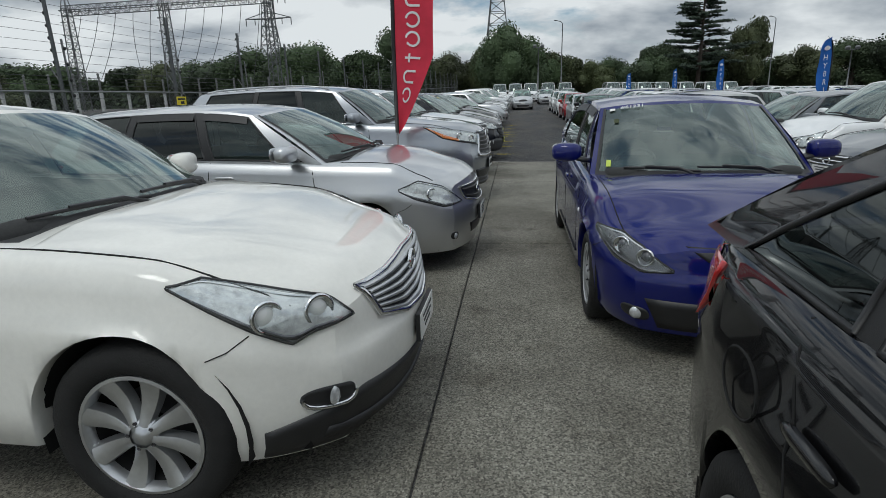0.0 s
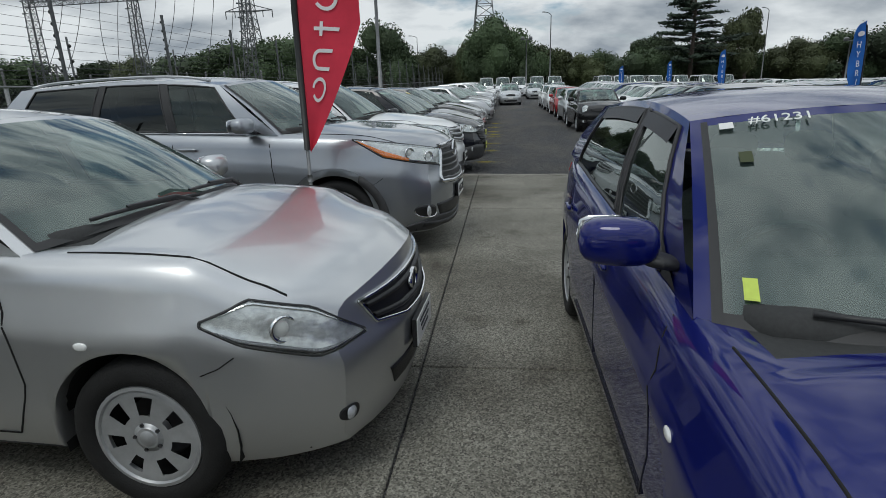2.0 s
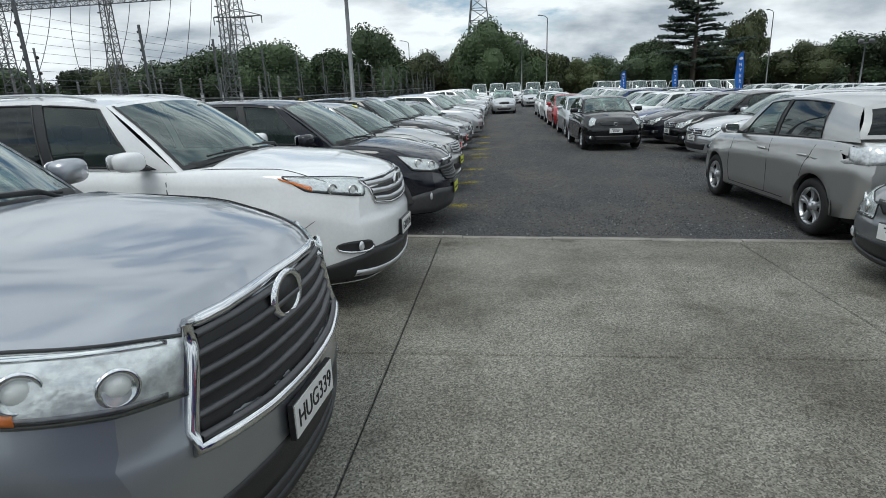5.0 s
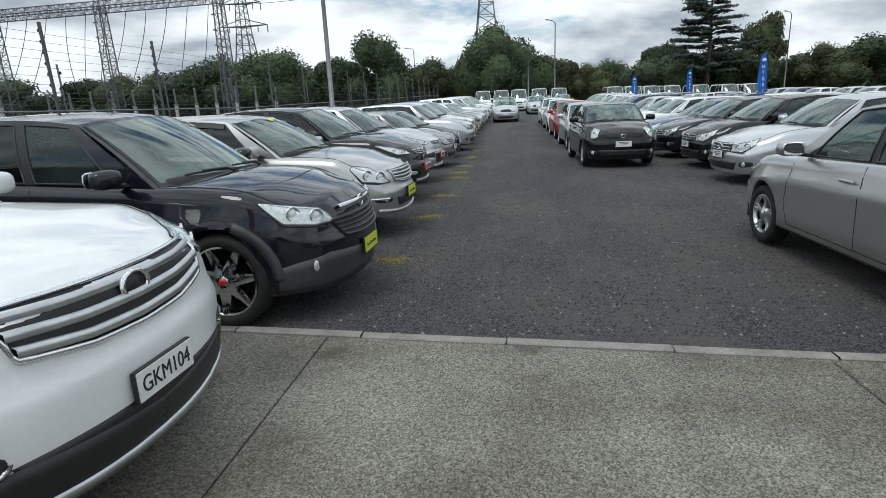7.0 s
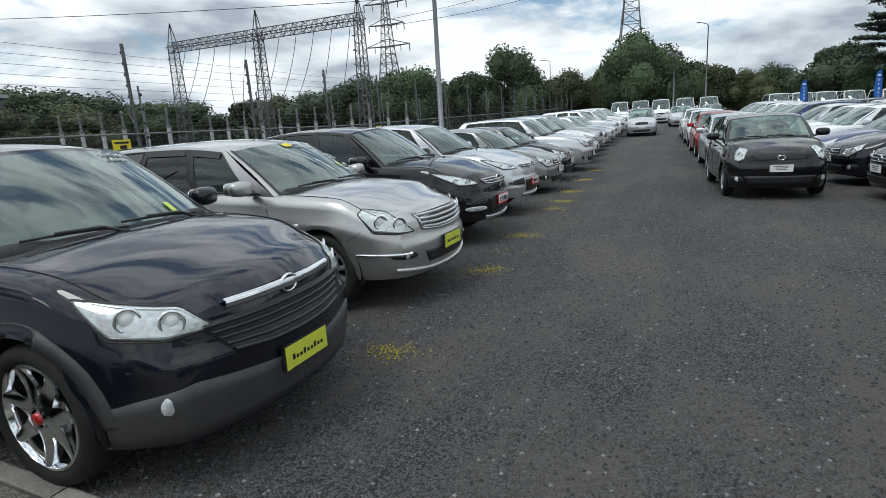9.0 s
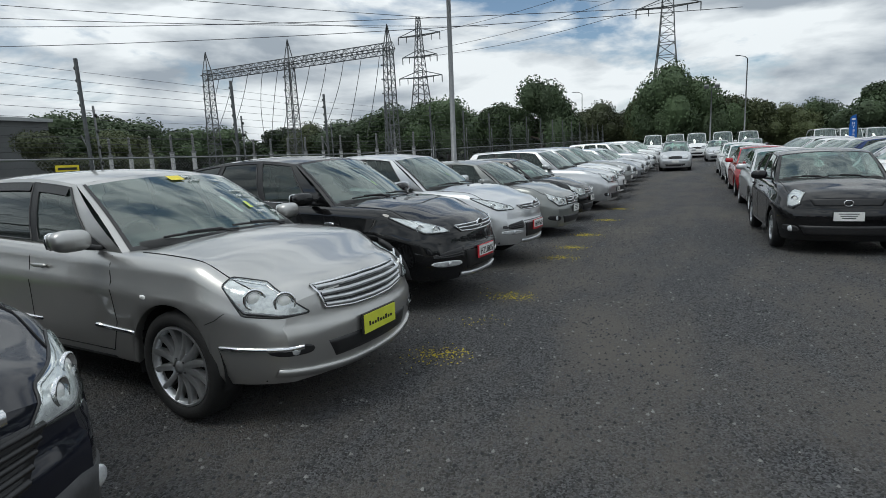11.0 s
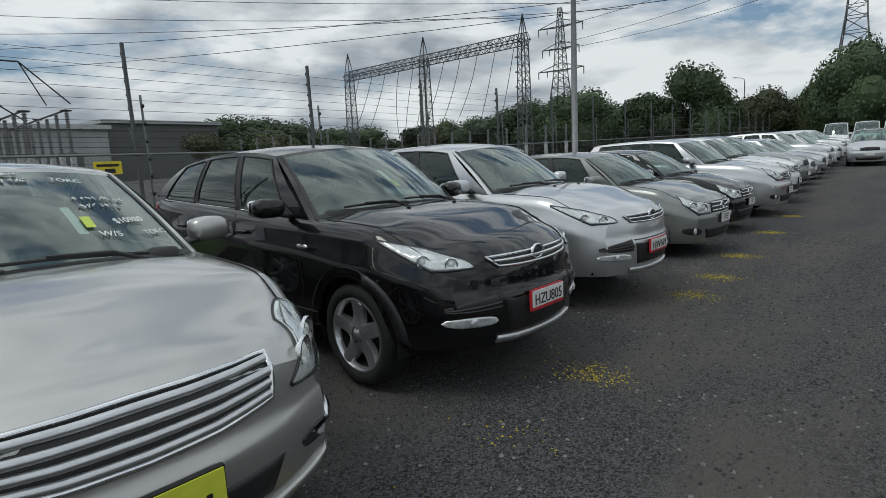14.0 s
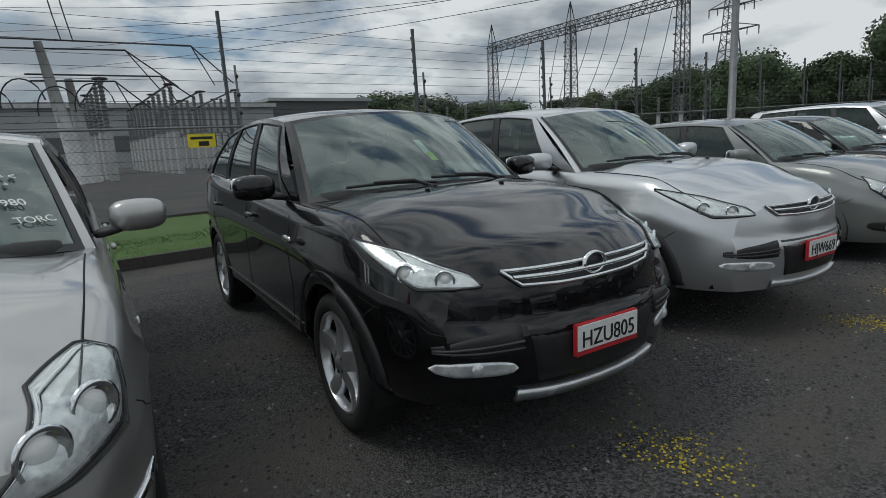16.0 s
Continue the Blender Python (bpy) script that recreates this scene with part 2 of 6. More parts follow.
def gravel_material():
    m = material("dark_gravel", (0.052, 0.054, 0.057), 0.9)
    n, l = m.node_tree.nodes, m.node_tree.links
    b = n["Principled BSDF"]
    at = n.new("ShaderNodeTexCoord").outputs["Object"]

    def noise_node(scale, detail, rough=0.6):
        t = n.new("ShaderNodeTexNoise")
        t.inputs["Scale"].default_value, t.inputs["Detail"].default_value, t.inputs["Roughness"].default_value = scale, detail, rough
        l.new(at, t.inputs["Vector"])
        return t.outputs[0]

    cells = n.new("ShaderNodeTexVoronoi")
    cells.inputs["Scale"].default_value = 95
    l.new(at, cells.inputs["Vector"])
    stone = n.new("ShaderNodeValToRGB")
    stone.color_ramp.elements[0].color = (0.010, 0.010, 0.011, 1)
    stone.color_ramp.elements[0].position, stone.color_ramp.elements[1].position = 0.22, 0.85
    stone.color_ramp.elements[1].color = (0.135, 0.137, 0.142, 1)
    gray = n.new("ShaderNodeRGBToBW")
    l.new(cells.outputs["Color"], gray.inputs[0])
    l.new(gray.outputs[0], stone.inputs[0])
    dust = n.new("ShaderNodeValToRGB")
    dust.color_ramp.elements[0].position, dust.color_ramp.elements[0].color = 0.43, (0, 0, 0, 1)
    dust.color_ramp.elements[1].position, dust.color_ramp.elements[1].color = 0.62, (0.85, 0.85, 0.85, 1)
    stretch_m = n.new("ShaderNodeMapping")
    stretch_m.inputs["Scale"].default_value = (1.0, 0.38, 1.0)
    l.new(at, stretch_m.inputs[0])
    tracks = n.new("ShaderNodeTexNoise")
    tracks.inputs["Scale"].default_value, tracks.inputs["Detail"].default_value, tracks.inputs["Roughness"].default_value = 0.8, 8.0, 0.66
    l.new(stretch_m.outputs[0], tracks.inputs["Vector"])
    l.new(tracks.outputs[0], dust.inputs[0])
    mix = n.new("ShaderNodeMix")
    mix.data_type = "RGBA"
    mix.inputs[7].default_value = (0.118, 0.106, 0.092, 1)
    l.new(dust.outputs[0], mix.inputs[0])
    l.new(stone.outputs[0], mix.inputs[6])
    l.new(mix.outputs[2], b.inputs["Base Color"])
    u = n.new("ShaderNodeBump")
    u.inputs["Strength"].default_value, u.inputs["Distance"].default_value = 0.9, 0.02
    l.new(cells.outputs["Distance"], u.inputs["Height"])
    u.invert = True
    lumps = n.new("ShaderNodeBump")
    lumps.inputs["Strength"].default_value, lumps.inputs["Distance"].default_value = 0.5, 0.05
    l.new(noise_node(7.0, 5.0, 0.7), lumps.inputs["Height"])
    l.new(lumps.outputs[0], u.inputs["Normal"])
    l.new(u.outputs[0], b.inputs["Normal"])
    return m


def concrete_material():
    m = material("stained_exposed_concrete", (0.2, 0.19, 0.17), 0.9)
    n, l = m.node_tree.nodes, m.node_tree.links
    b = n["Principled BSDF"]
    at = n.new("ShaderNodeTexCoord").outputs["Object"]

    def ramp(source, p0, c0, p1, c1):
        r = n.new("ShaderNodeValToRGB")
        r.color_ramp.elements[0].position, r.color_ramp.elements[0].color = p0, (*c0, 1)
        r.color_ramp.elements[1].position, r.color_ramp.elements[1].color = p1, (*c1, 1)
        l.new(source, r.inputs[0])
        return r.outputs[0]

    def noise_node(scale, detail, rough=0.6):
        t = n.new("ShaderNodeTexNoise")
        t.inputs["Scale"].default_value, t.inputs["Detail"].default_value, t.inputs["Roughness"].default_value = scale, detail, rough
        l.new(at, t.inputs["Vector"])
        return t.outputs[0]

    def mixed_by(fac, a, c, mode="MIX"):
        x = n.new("ShaderNodeMix")
        x.data_type, x.blend_type = "RGBA", mode
        if fac is None:
            x.inputs[0].default_value = 1.0
        else:
            l.new(fac, x.inputs[0])
        l.new(a, x.inputs[6])
        l.new(c, x.inputs[7])
        return x.outputs[2]

    cells = n.new("ShaderNodeTexVoronoi")
    cells.inputs["Scale"].default_value = 125
    l.new(at, cells.inputs["Vector"])
    gray = n.new("ShaderNodeRGBToBW")
    l.new(cells.outputs["Color"], gray.inputs[0])
    stones = ramp(gray.outputs[0], 0.15, (0.095, 0.093, 0.083), 0.95, (0.42, 0.41, 0.37))
    fine = ramp(noise_node(45, 5, 0.7), 0.3, (0.55, 0.54, 0.5), 0.7, (1.25, 1.25, 1.2))
    base = mixed_by(None, stones, fine, "MULTIPLY")
    broad = ramp(noise_node(0.75, 7, 0.62), 0.32, (0.44, 0.42, 0.39), 0.60, (1.0, 0.99, 0.97))
    base = mixed_by(None, base, broad, "MULTIPLY")
    oil = ramp(noise_node(2.4, 5, 0.55), 0.58, (1, 1, 1), 0.72, (0.6, 0.58, 0.55))
    base = mixed_by(None, base, oil, "MULTIPLY")
    l.new(base, b.inputs["Base Color"])
    u = n.new("ShaderNodeBump")
    u.inputs["Strength"].default_value, u.inputs["Distance"].default_value = 0.5, 0.006
    l.new(gray.outputs[0], u.inputs["Height"])
    l.new(u.outputs[0], b.inputs["Normal"])
    return m


def mesh_material():
    """Chain link: two families of thin wires, clear between them."""
    m = bpy.data.materials.new("chain_link_wire")
    m.use_nodes = True
    n, l = m.node_tree.nodes, m.node_tree.links
    b, out = n["Principled BSDF"], n["Material Output"]
    b.inputs["Base Color"].default_value, b.inputs["Metallic"].default_value, b.inputs["Roughness"].default_value = (0.16, 0.165, 0.17, 1), 0.4, 0.5
    at = n.new("ShaderNodeTexCoord").outputs["Object"]
    parts = n.new("ShaderNodeSeparateXYZ")
    l.new(at, parts.inputs[0])

    def calc(op, a, c):
        k = n.new("ShaderNodeMath")
        k.operation = op
        for i, v in enumerate((a, c)):
            if isinstance(v, (int, float)):
                k.inputs[i].default_value = v
            else:
                l.new(v, k.inputs[i])
        return k.outputs[0]

    def family(op):
        v = calc("FRACT", calc("DIVIDE", calc(op, parts.outputs[1], parts.outputs[2]), 0.075), 0)
        return calc("LESS_THAN", v, 0.085)

    wire = calc("MAXIMUM", family("ADD"), family("SUBTRACT"))
    clear_part = n.new("ShaderNodeBsdfTransparent")
    mix = n.new("ShaderNodeMixShader")
    l.new(wire, mix.inputs[0])
    l.new(clear_part.outputs[0], mix.inputs[1])
    l.new(b.outputs[0], mix.inputs[2])
    l.new(mix.outputs[0], out.inputs[0])
    return m


GRAVEL, CONCRETE, CHAIN = gravel_material(), concrete_material(), mesh_material()
KERB = material("pale_kerb_concrete", (0.25, 0.235, 0.21), 0.9, grain=0.25, grain_scale=60, patch=0.3, patch_scale=3, bump=0.4, bump_scale=90)

# ---- mesh helpers ----
from mathutils.bvhtree import BVHTree


def mesh_from(name, verts, faces, smooth=True):
    me = bpy.data.meshes.new(name)
    me.from_pydata([tuple(v) for v in verts], [], faces)
    me.validate()
    if smooth:
        me.shade_smooth()
    return me


def link(name, me, mat, parent=None, label="", m=None):
    ob = new(name, me)
    if mat is not None and not me.materials:
        me.materials.append(mat)
    if parent is not None:
        ob.parent = parent
    if m is not None:
        ob.matrix_basis = m
    if label:
        tagged(ob, label)
    return ob


class Shape:
    """Collects vertices and faces of one mesh."""

    def __init__(self):
        self.v, self.f = [], []

    def add(self, verts, faces):
        k = len(self.v)
        self.v += [tuple(p) for p in verts]
        self.f += [tuple(i + k for i in q) for q in faces]
        return self

    def grid(self, rows):
        """A sheet of quads over rows of equally many points."""
        w = len(rows[0])
        return self.add([p for r in rows for p in r],
                        [(i * w + j, i * w + j + 1, (i + 1) * w + j + 1, (i + 1) * w + j) for i in range(len(rows) - 1) for j in range(w - 1)])

    def box(self, x0, y0, z0, x1, y1, z1, m=None):
        p = [Vector((x, y, z)) for z in (z0, z1) for y in (y0, y1) for x in (x0, x1)]
        if m is not None:
            p = [m @ q for q in p]
        return self.add(p, [(0, 2, 3, 1), (4, 5, 7, 6), (0, 1, 5, 4), (2, 6, 7, 3), (0, 4, 6, 2), (1, 3, 7, 5)])

    def tube(self, points, radius, sides=6, end_radius=None, caps=True):
        """A round bar along a line of points."""
        pts = [Vector(p) for p in points]
        k = len(self.v)
        n = len(pts)
        for i, p in enumerate(pts):
            way = (pts[min(i + 1, n - 1)] - pts[max(i - 1, 0)]).normalized()
            side = way.orthogonal().normalized() if abs(way.z) > 0.9 else way.cross(Vector((0, 0, 1))).normalized()
            up = side.cross(way)
            r = radius if end_radius is None else radius + (end_radius - radius) * i / max(1, n - 1)
            self.v += [tuple(p + r * (side * math.cos(a) + up * math.sin(a))) for a in (2 * math.pi * q / sides for q in range(sides))]
        for i in range(n - 1):
            self.f += [(k + i * sides + j, k + i * sides + (j + 1) % sides, k + (i + 1) * sides + (j + 1) % sides, k + (i + 1) * sides + j) for j in range(sides)]
        if caps:
            self.f += [tuple(k + j for j in range(sides)), tuple(k + (n - 1) * sides + j for j in reversed(range(sides)))]
        return self

    def lathe(self, profile, sides=24, m=None):
        """Turns (radius, along) points about the local Y axis."""
        rows = [[(r * math.cos(a), y, r * math.sin(a)) for a in (2 * math.pi * q / sides for q in range(sides + 1))] for r, y in profile]
        if m is not None:
            rows = [[m @ Vector(p) for p in r] for r in rows]
        return self.grid(rows)

    def blob(self, c, r, seg=10, rings=6, m=None):
        cx, cy, cz = c
        rx, ry, rz = r if isinstance(r, tuple) else (r, r, r)
        rows = []
        for i in range(rings + 1):
            t = math.pi * i / rings
            rows.append([Vector((cx + rx * math.sin(t) * math.cos(2 * math.pi * j / seg), cy + ry * math.sin(t) * math.sin(2 * math.pi * j / seg), cz + rz * math.cos(t))) for j in range(seg + 1)])
        if m is not None:
            rows = [[m @ p for p in row] for row in rows]
        return self.grid(rows)

    def rounded(self, half, power=4.0, seg=20, rings=12, m=None):
        """A box with well-rounded edges (a superellipsoid)."""
        def sp(v):
            return math.copysign(abs(v) ** (2 / power), v)
        rows = []
        for i in range(rings + 1):
            t = -math.pi / 2 + math.pi * i / rings
            rows.append([Vector((half[0] * sp(math.cos(t)) * sp(math.cos(a)), half[1] * sp(math.cos(t)) * sp(math.sin(a)), half[2] * sp(math.sin(t))))
                         for a in (2 * math.pi * j / seg for j in range(seg + 1))])
        if m is not None:
            rows = [[m @ p for p in row] for row in rows]
        return self.grid(rows)

    def mesh(self, name, smooth=True, mats=()):
        me = mesh_from(name, self.v, self.f, smooth)
        for q in mats:
            me.materials.append(q)
        return me

    def obj(self, name, mat, parent=None, label="", smooth=True):
        return link(name, self.mesh(name, smooth), mat, parent, label)


def sharp(me, degrees=35):
    me.set_sharp_from_angle(angle=radians(degrees))
    return me


def along(points, s):
    """Value at s on a smoothed line through (s, value) points."""
    xs, ys = [p[0] for p in points], [p[1] for p in points]
    if s <= xs[0]:
        return ys[0]
    if s >= xs[-1]:
        return ys[-1]
    i = max(k for k in range(len(xs) - 1) if xs[k] <= s)
    d = [(ys[k + 1] - ys[k]) / (xs[k + 1] - xs[k]) for k in range(len(xs) - 1)]
    tan = [d[0]] + [0 if d[k] * d[k - 1] <= 0 else 2 * d[k] * d[k - 1] / (d[k] + d[k - 1]) for k in range(1, len(d))] + [d[-1]]
    h = xs[i + 1] - xs[i]
    t = (s - xs[i]) / h
    return ((2 * t**3 - 3 * t**2 + 1) * ys[i] + (t**3 - 2 * t**2 + t) * h * tan[i] + (-2 * t**3 + 3 * t**2) * ys[i + 1] + (t**3 - t**2) * h * tan[i + 1])


def poly_at(line, t):
    """Point at fraction t of a polyline of (a, b)."""
    if len(line) == 1:
        return line[0]
    d = [math.dist(line[i], line[i + 1]) for i in range(len(line) - 1)]
    total = sum(d) or 1.0
    left = t * total
    for i, w in enumerate(d):
        if left <= w or i == len(d) - 1:
            k = 0 if w == 0 else min(1, left / w)
            return tuple(line[i][q] + (line[i + 1][q] - line[i][q]) * k for q in (0, 1))
        left -= w


# ---- wheels ----
def wheel_meshes(key, radius, rim, width, style, spokes):
    """Tyre, rim and barrel coloured dark for shade, axis along Y, outer face at +Y."""
    w = width / 2
    tyre = Shape().lathe([(rim, w * 0.8), (rim + 0.012, w * 0.97), (rim + 0.4 * (radius - rim), w * 1.06), (radius - 0.03, w), (radius - 0.008, w * 0.86), (radius, w * 0.5), (radius, -w * 0.5),
                          (radius - 0.01, -w * 0.86), (radius - 0.04, -w), (rim, -w * 0.9)], 36)
    barrel = Shape().lathe([(rim, w * 0.8), (rim - 0.02, w * 0.5), (rim - 0.03, -w * 0.2), (0.02, -w * 0.25)], 32)
    disc = Shape().lathe([(rim * 0.62, w * 0.02), (rim * 0.62, -0.02), (0.03, -0.01)], 24)
    face = Shape()
    face.lathe([(rim + 0.004, w * 0.78), (rim + 0.002, w * 0.93), (rim - 0.012, w * 0.95), (rim - 0.022, w * 0.8), (rim - 0.026, w * 0.55)], 36)
    out = w * 0.9
    if style == "cap":
        n = spokes
        rows = []
        for i, (r, y) in enumerate(((0.0, out + 0.006), (rim * 0.2, out + 0.004), (rim * 0.24, out - 0.006), (rim * 0.46, out + 0.002), (rim * 0.80, out - 0.004), (rim * 0.86, out), (rim * 0.94, out - 0.006), (rim - 0.004, out - 0.002))):
            rows.append([(r * math.cos(2 * math.pi * j / 72), y, r * math.sin(2 * math.pi * j / 72)) for j in range(73)])
        keep = []
        face.add([p for r in rows for p in r], [(i * 73 + j, i * 73 + j + 1, (i + 1) * 73 + j + 1, (i + 1) * 73 + j) for i in range(7) for j in range(72)
                                                if not (i == 3 and (j * n / 72.0) % 1 > 0.55)])
    else:
        for k in range(spokes):
            twin = ((-0.13, 0.13) if style == "twin" else (0,))
            for off in twin:
                a = 2 * math.pi * k / spokes + 0.3
                wide = {"star": (0.062, 0.05), "twin": (0.026, 0.02), "blade": (0.07, 0.03), "paddle": (0.022, 0.05), "thin": (0.03, 0.022)}[style]
                r0, r1 = 0.045, rim - 0.012
                rows = []
                for i in range(6):
                    t = i / 5
                    r = r0 + (r1 - r0) * t
                    hw = wide[0] + (wide[1] - wide[0]) * t
                    y = out - 0.035 * (1 - t) ** 2 * 0 - 0.02 * math.sin(math.pi * t) + 0.005
                    b = a + off * t ** 0.7
                    c, s = math.cos(b), math.sin(b)
                    rows.append([(r * c - q * s, y + dy, r * s + q * c) for q, dy in ((-hw, -0.045), (-hw * 0.82, -0.006), (-hw * 0.25, 0.0), (hw * 0.25, 0.0), (hw * 0.82, -0.006), (hw, -0.045))])
                face.grid(rows)
    hub = Shape().lathe([(0.0, out + 0.012), (0.028, out + 0.01), (0.034, out + 0.002), (0.06, out - 0.004), (0.07, out - 0.05)], 20)
    nuts = Shape()
    for k in range(5):
        a = 2 * math.pi * k / 5
        nuts.tube([(0.054 * math.cos(a), out - 0.01, 0.054 * math.sin(a)), (0.054 * math.cos(a), out + 0.004, 0.054 * math.sin(a))], 0.008, 6)
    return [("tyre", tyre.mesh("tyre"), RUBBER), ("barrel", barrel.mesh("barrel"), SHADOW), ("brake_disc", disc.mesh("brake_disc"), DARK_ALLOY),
            ("rim", sharp(face.mesh("rim"), 40), None), ("hub", hub.mesh("hub"), None), ("wheel_nuts", nuts.mesh("wheel_nuts"), DARK_ALLOY)]


SCRIPT_STROKES = 7


def text_mesh(body, size, width=None):
    c = bpy.data.curves.new("words", "FONT")
    c.body, c.size, c.align_x, c.align_y, c.extrude = body, size, "CENTER", "CENTER", 0.0012
    ob = bpy.data.objects.new("words", c)
    me = bpy.data.meshes.new_from_object(ob)
    bpy.data.objects.remove(ob)
    bpy.data.curves.remove(c)
    if width and len(me.vertices):
        xs = [v.co.x for v in me.vertices]
        k = width / (max(xs) - min(xs))
        for v in me.vertices:
            v.co.x *= k
    return me


# ---- cars ----
BASE = dict(L=4.6, W=1.82, H=1.68, wb=2.66, fo=0.92, wr=0.35, rim=0.215, tw=0.225, clear=0.24, sill=0.30,
            hood0=0.90, hood1=1.10, cowl=1.20, hdr=2.0, tail=4.15, dbase=4.45, belt0=1.08, belt1=1.16, nose=0.24, nosez=0.06, rearz=0.03,
            style="star", spokes=5, clad=False, tum=0.15, roof_drop=0.05, crown=0.05, pillars=None, near=True, cabin=SEAT, rails=False,
            lamp=None, grille=None, badge=0.05, plate="white", plate_text="", plate_z=0.52, fog=None, intake=None, antenna=False, handles=True,
            visor=False, arch=0.0, hood_bulge=0.0, dark_lamp=False, dark_rear=False, tail_lamp=None, chrome_trim=False, wheel_mat=None, wrap=False)


def build_car(paint_name, label, group="", name="car", category="car", **given):
    """A car with its front at local x = 0, heading +X, as an Empty with its parts."""
    p = dict(BASE)
    p.update(given)
    paint_mat = PAINT[paint_name]
    p["dbase"] = min(p["dbase"], p["L"] - 0.20)
    p["tail"] = min(p["tail"], p["L"] - 0.42)
    L, W, H, near = p["L"], p["W"], p["H"], p["near"]
    car = tagged(new(name), label, category, group)
    fx, rx = p["fo"], p["fo"] + p["wb"]
    hw0 = W / 2
    R = p["wr"] + 0.045 + p["arch"]
    step = 1 if near else 2

    # stations along the length: denser at the wheels
    st = set(np.round(np.concatenate([np.linspace(0, 0.5, 15 if near else 7), np.linspace(0.5, L - 0.5, 34 if near else 16), np.linspace(L - 0.5, L, 8 if near else 5)]), 3))
    for c in (fx, rx):
        st |= {round(c + R * math.cos(a), 3) for a in np.linspace(0, math.pi, 25 if near else 13)}
        st |= {round(c - R - 0.004, 3), round(c + R + 0.004, 3)}
    st |= {p["cowl"], p["dbase"]}
    st = sorted(s for s in st if 0 <= s <= L)

    top_line = [(0, p["hood0"] - 0.10), (0.10, p["hood0"] - 0.02), (0.30, p["hood0"] + 0.035), (p["cowl"] * 0.65, p["hood1"] - 0.045), (p["cowl"], p["hood1"]),
                (p["cowl"] + 0.25, p["belt0"]), (p["dbase"] - 0.1, p["belt1"]), (L - 0.12, p["belt1"] - 0.02), (L, p["belt1"] - 0.10)]
    side_line = [(0, p["hood0"] - 0.15), (0.10, p["hood0"] - 0.08), (0.30, p["hood0"] - 0.035), (p["cowl"] * 0.6, p["hood1"] - 0.10), (p["cowl"] + 0.15, p["belt0"] - 0.015),
                 (p["dbase"] - 0.1, p["belt1"] - 0.01), (L - 0.12, p["belt1"] - 0.03), (L, p["belt1"] - 0.12)]
    plan_line = [(0, 0.76), (0.05, 0.815), (0.13, 0.87), (0.27, 0.925), (0.5, 0.965), (0.85, 0.99), (1.4, 1.0), (L - 1.2, 1.0), (L - 0.5, 0.965), (L - 0.2, 0.915), (L - 0.06, 0.86), (L, 0.80)]

    def bottom(s):
        z = p["clear"] + (0.0 if 0.5 < s < L - 0.5 else 0.0)
        z = along([(0, p["clear"] + 0.0), (0.5, p["clear"]), (fx + R, p["sill"]), (rx - R, p["sill"]), (L - 0.5, p["clear"] + 0.06), (L, p["clear"] + 0.10)], s)
        for c in (fx, rx):
            if abs(s - c) < R:
                z = max(z, p["wr"] + math.sqrt(R * R - (s - c) ** 2))
        return z

    def section(s):
        hw = hw0 * along(plan_line, s)
        zb, zs, zt = bottom(s), along(side_line, s), along(top_line, s)
        z0 = p["clear"] + 0.03
        lv = [(-0.14, -0.9), (-0.05, -0.02), (-0.012, 0.06), (-0.004, 0.26), (-0.002, 0.46), (0.0, 0.60), (0.006, 0.69), (-0.016, 0.745), (-0.026, 0.86), (-0.052, 0.955), (-0.095, 1.0)]
        flare = max((math.exp(-((s - c) / (R * 0.95)) ** 2) for c in (fx, rx))) * 0.018
        pts = []
        for j, (dy, t) in enumerate(lv):
            z = z0 + (zs - z0) * max(t, 0)
            z = zb + 0.06 if j == 0 else (zb if j == 1 else max(z, zb + 0.0015 * j))
            pts.append((hw + dy + (flare if 1 <= j <= 5 else 0), z))
        inner = hw - 0.095
        for k, t in enumerate((0.88, 0.7, 0.5, 0.25, 0.0)):
            bulge = p["hood_bulge"] * math.exp(-((t - 0.62) / 0.16) ** 2) if s < p["cowl"] else 0
            pts.append((inner * t, zs + (zt - zs) * (1 - t ** 2.4) + bulge))
        return pts

    zmid0 = (p["clear"] + p["hood0"]) / 2

    def nose_x(y, z, front=True):
        zn = (z - zmid0) / (p["hood0"] - zmid0)
        if front:
            return -0.016 * (1 + math.tanh((z - 0.665 * p["hood0"]) / 0.025)) - p["nose"] * abs(y / hw0) ** 2.3 - p["nosez"] * abs(max(zn, 0)) ** 2.2 - 0.05 * max(-zn, 0) ** 2.5
        return 0.10 * abs(y / hw0) ** 2.6 + p["rearz"] * min(1, max(zn, 0)) + 0.03 * max(-zn, 0)

    rows = []
    for s in st:
        half = section(s)
        ff = max(0.0, 1 - s / 0.85) ** 1.3
        fr = max(0.0, 1 - (L - s) / 0.8) ** 1.3
        full = [(-s + ff * nose_x(y, z) + fr * nose_x(y, z, False), y, z) for y, z in half]
        rows.append(full + [(x, -y, z) for x, y, z in reversed(full[:-1])])
    body = Shape().grid(rows)
    width = len(rows[0])
    n_side = 11
    cabin_faces = set()
    for i in range(len(st) - 1):
        if st[i] >= p["cowl"] + 0.05 and st[i + 1] <= p["dbase"] - 0.02:
            cabin_faces |= {i * (width - 1) + j for j in range(n_side, width - 1 - n_side)}
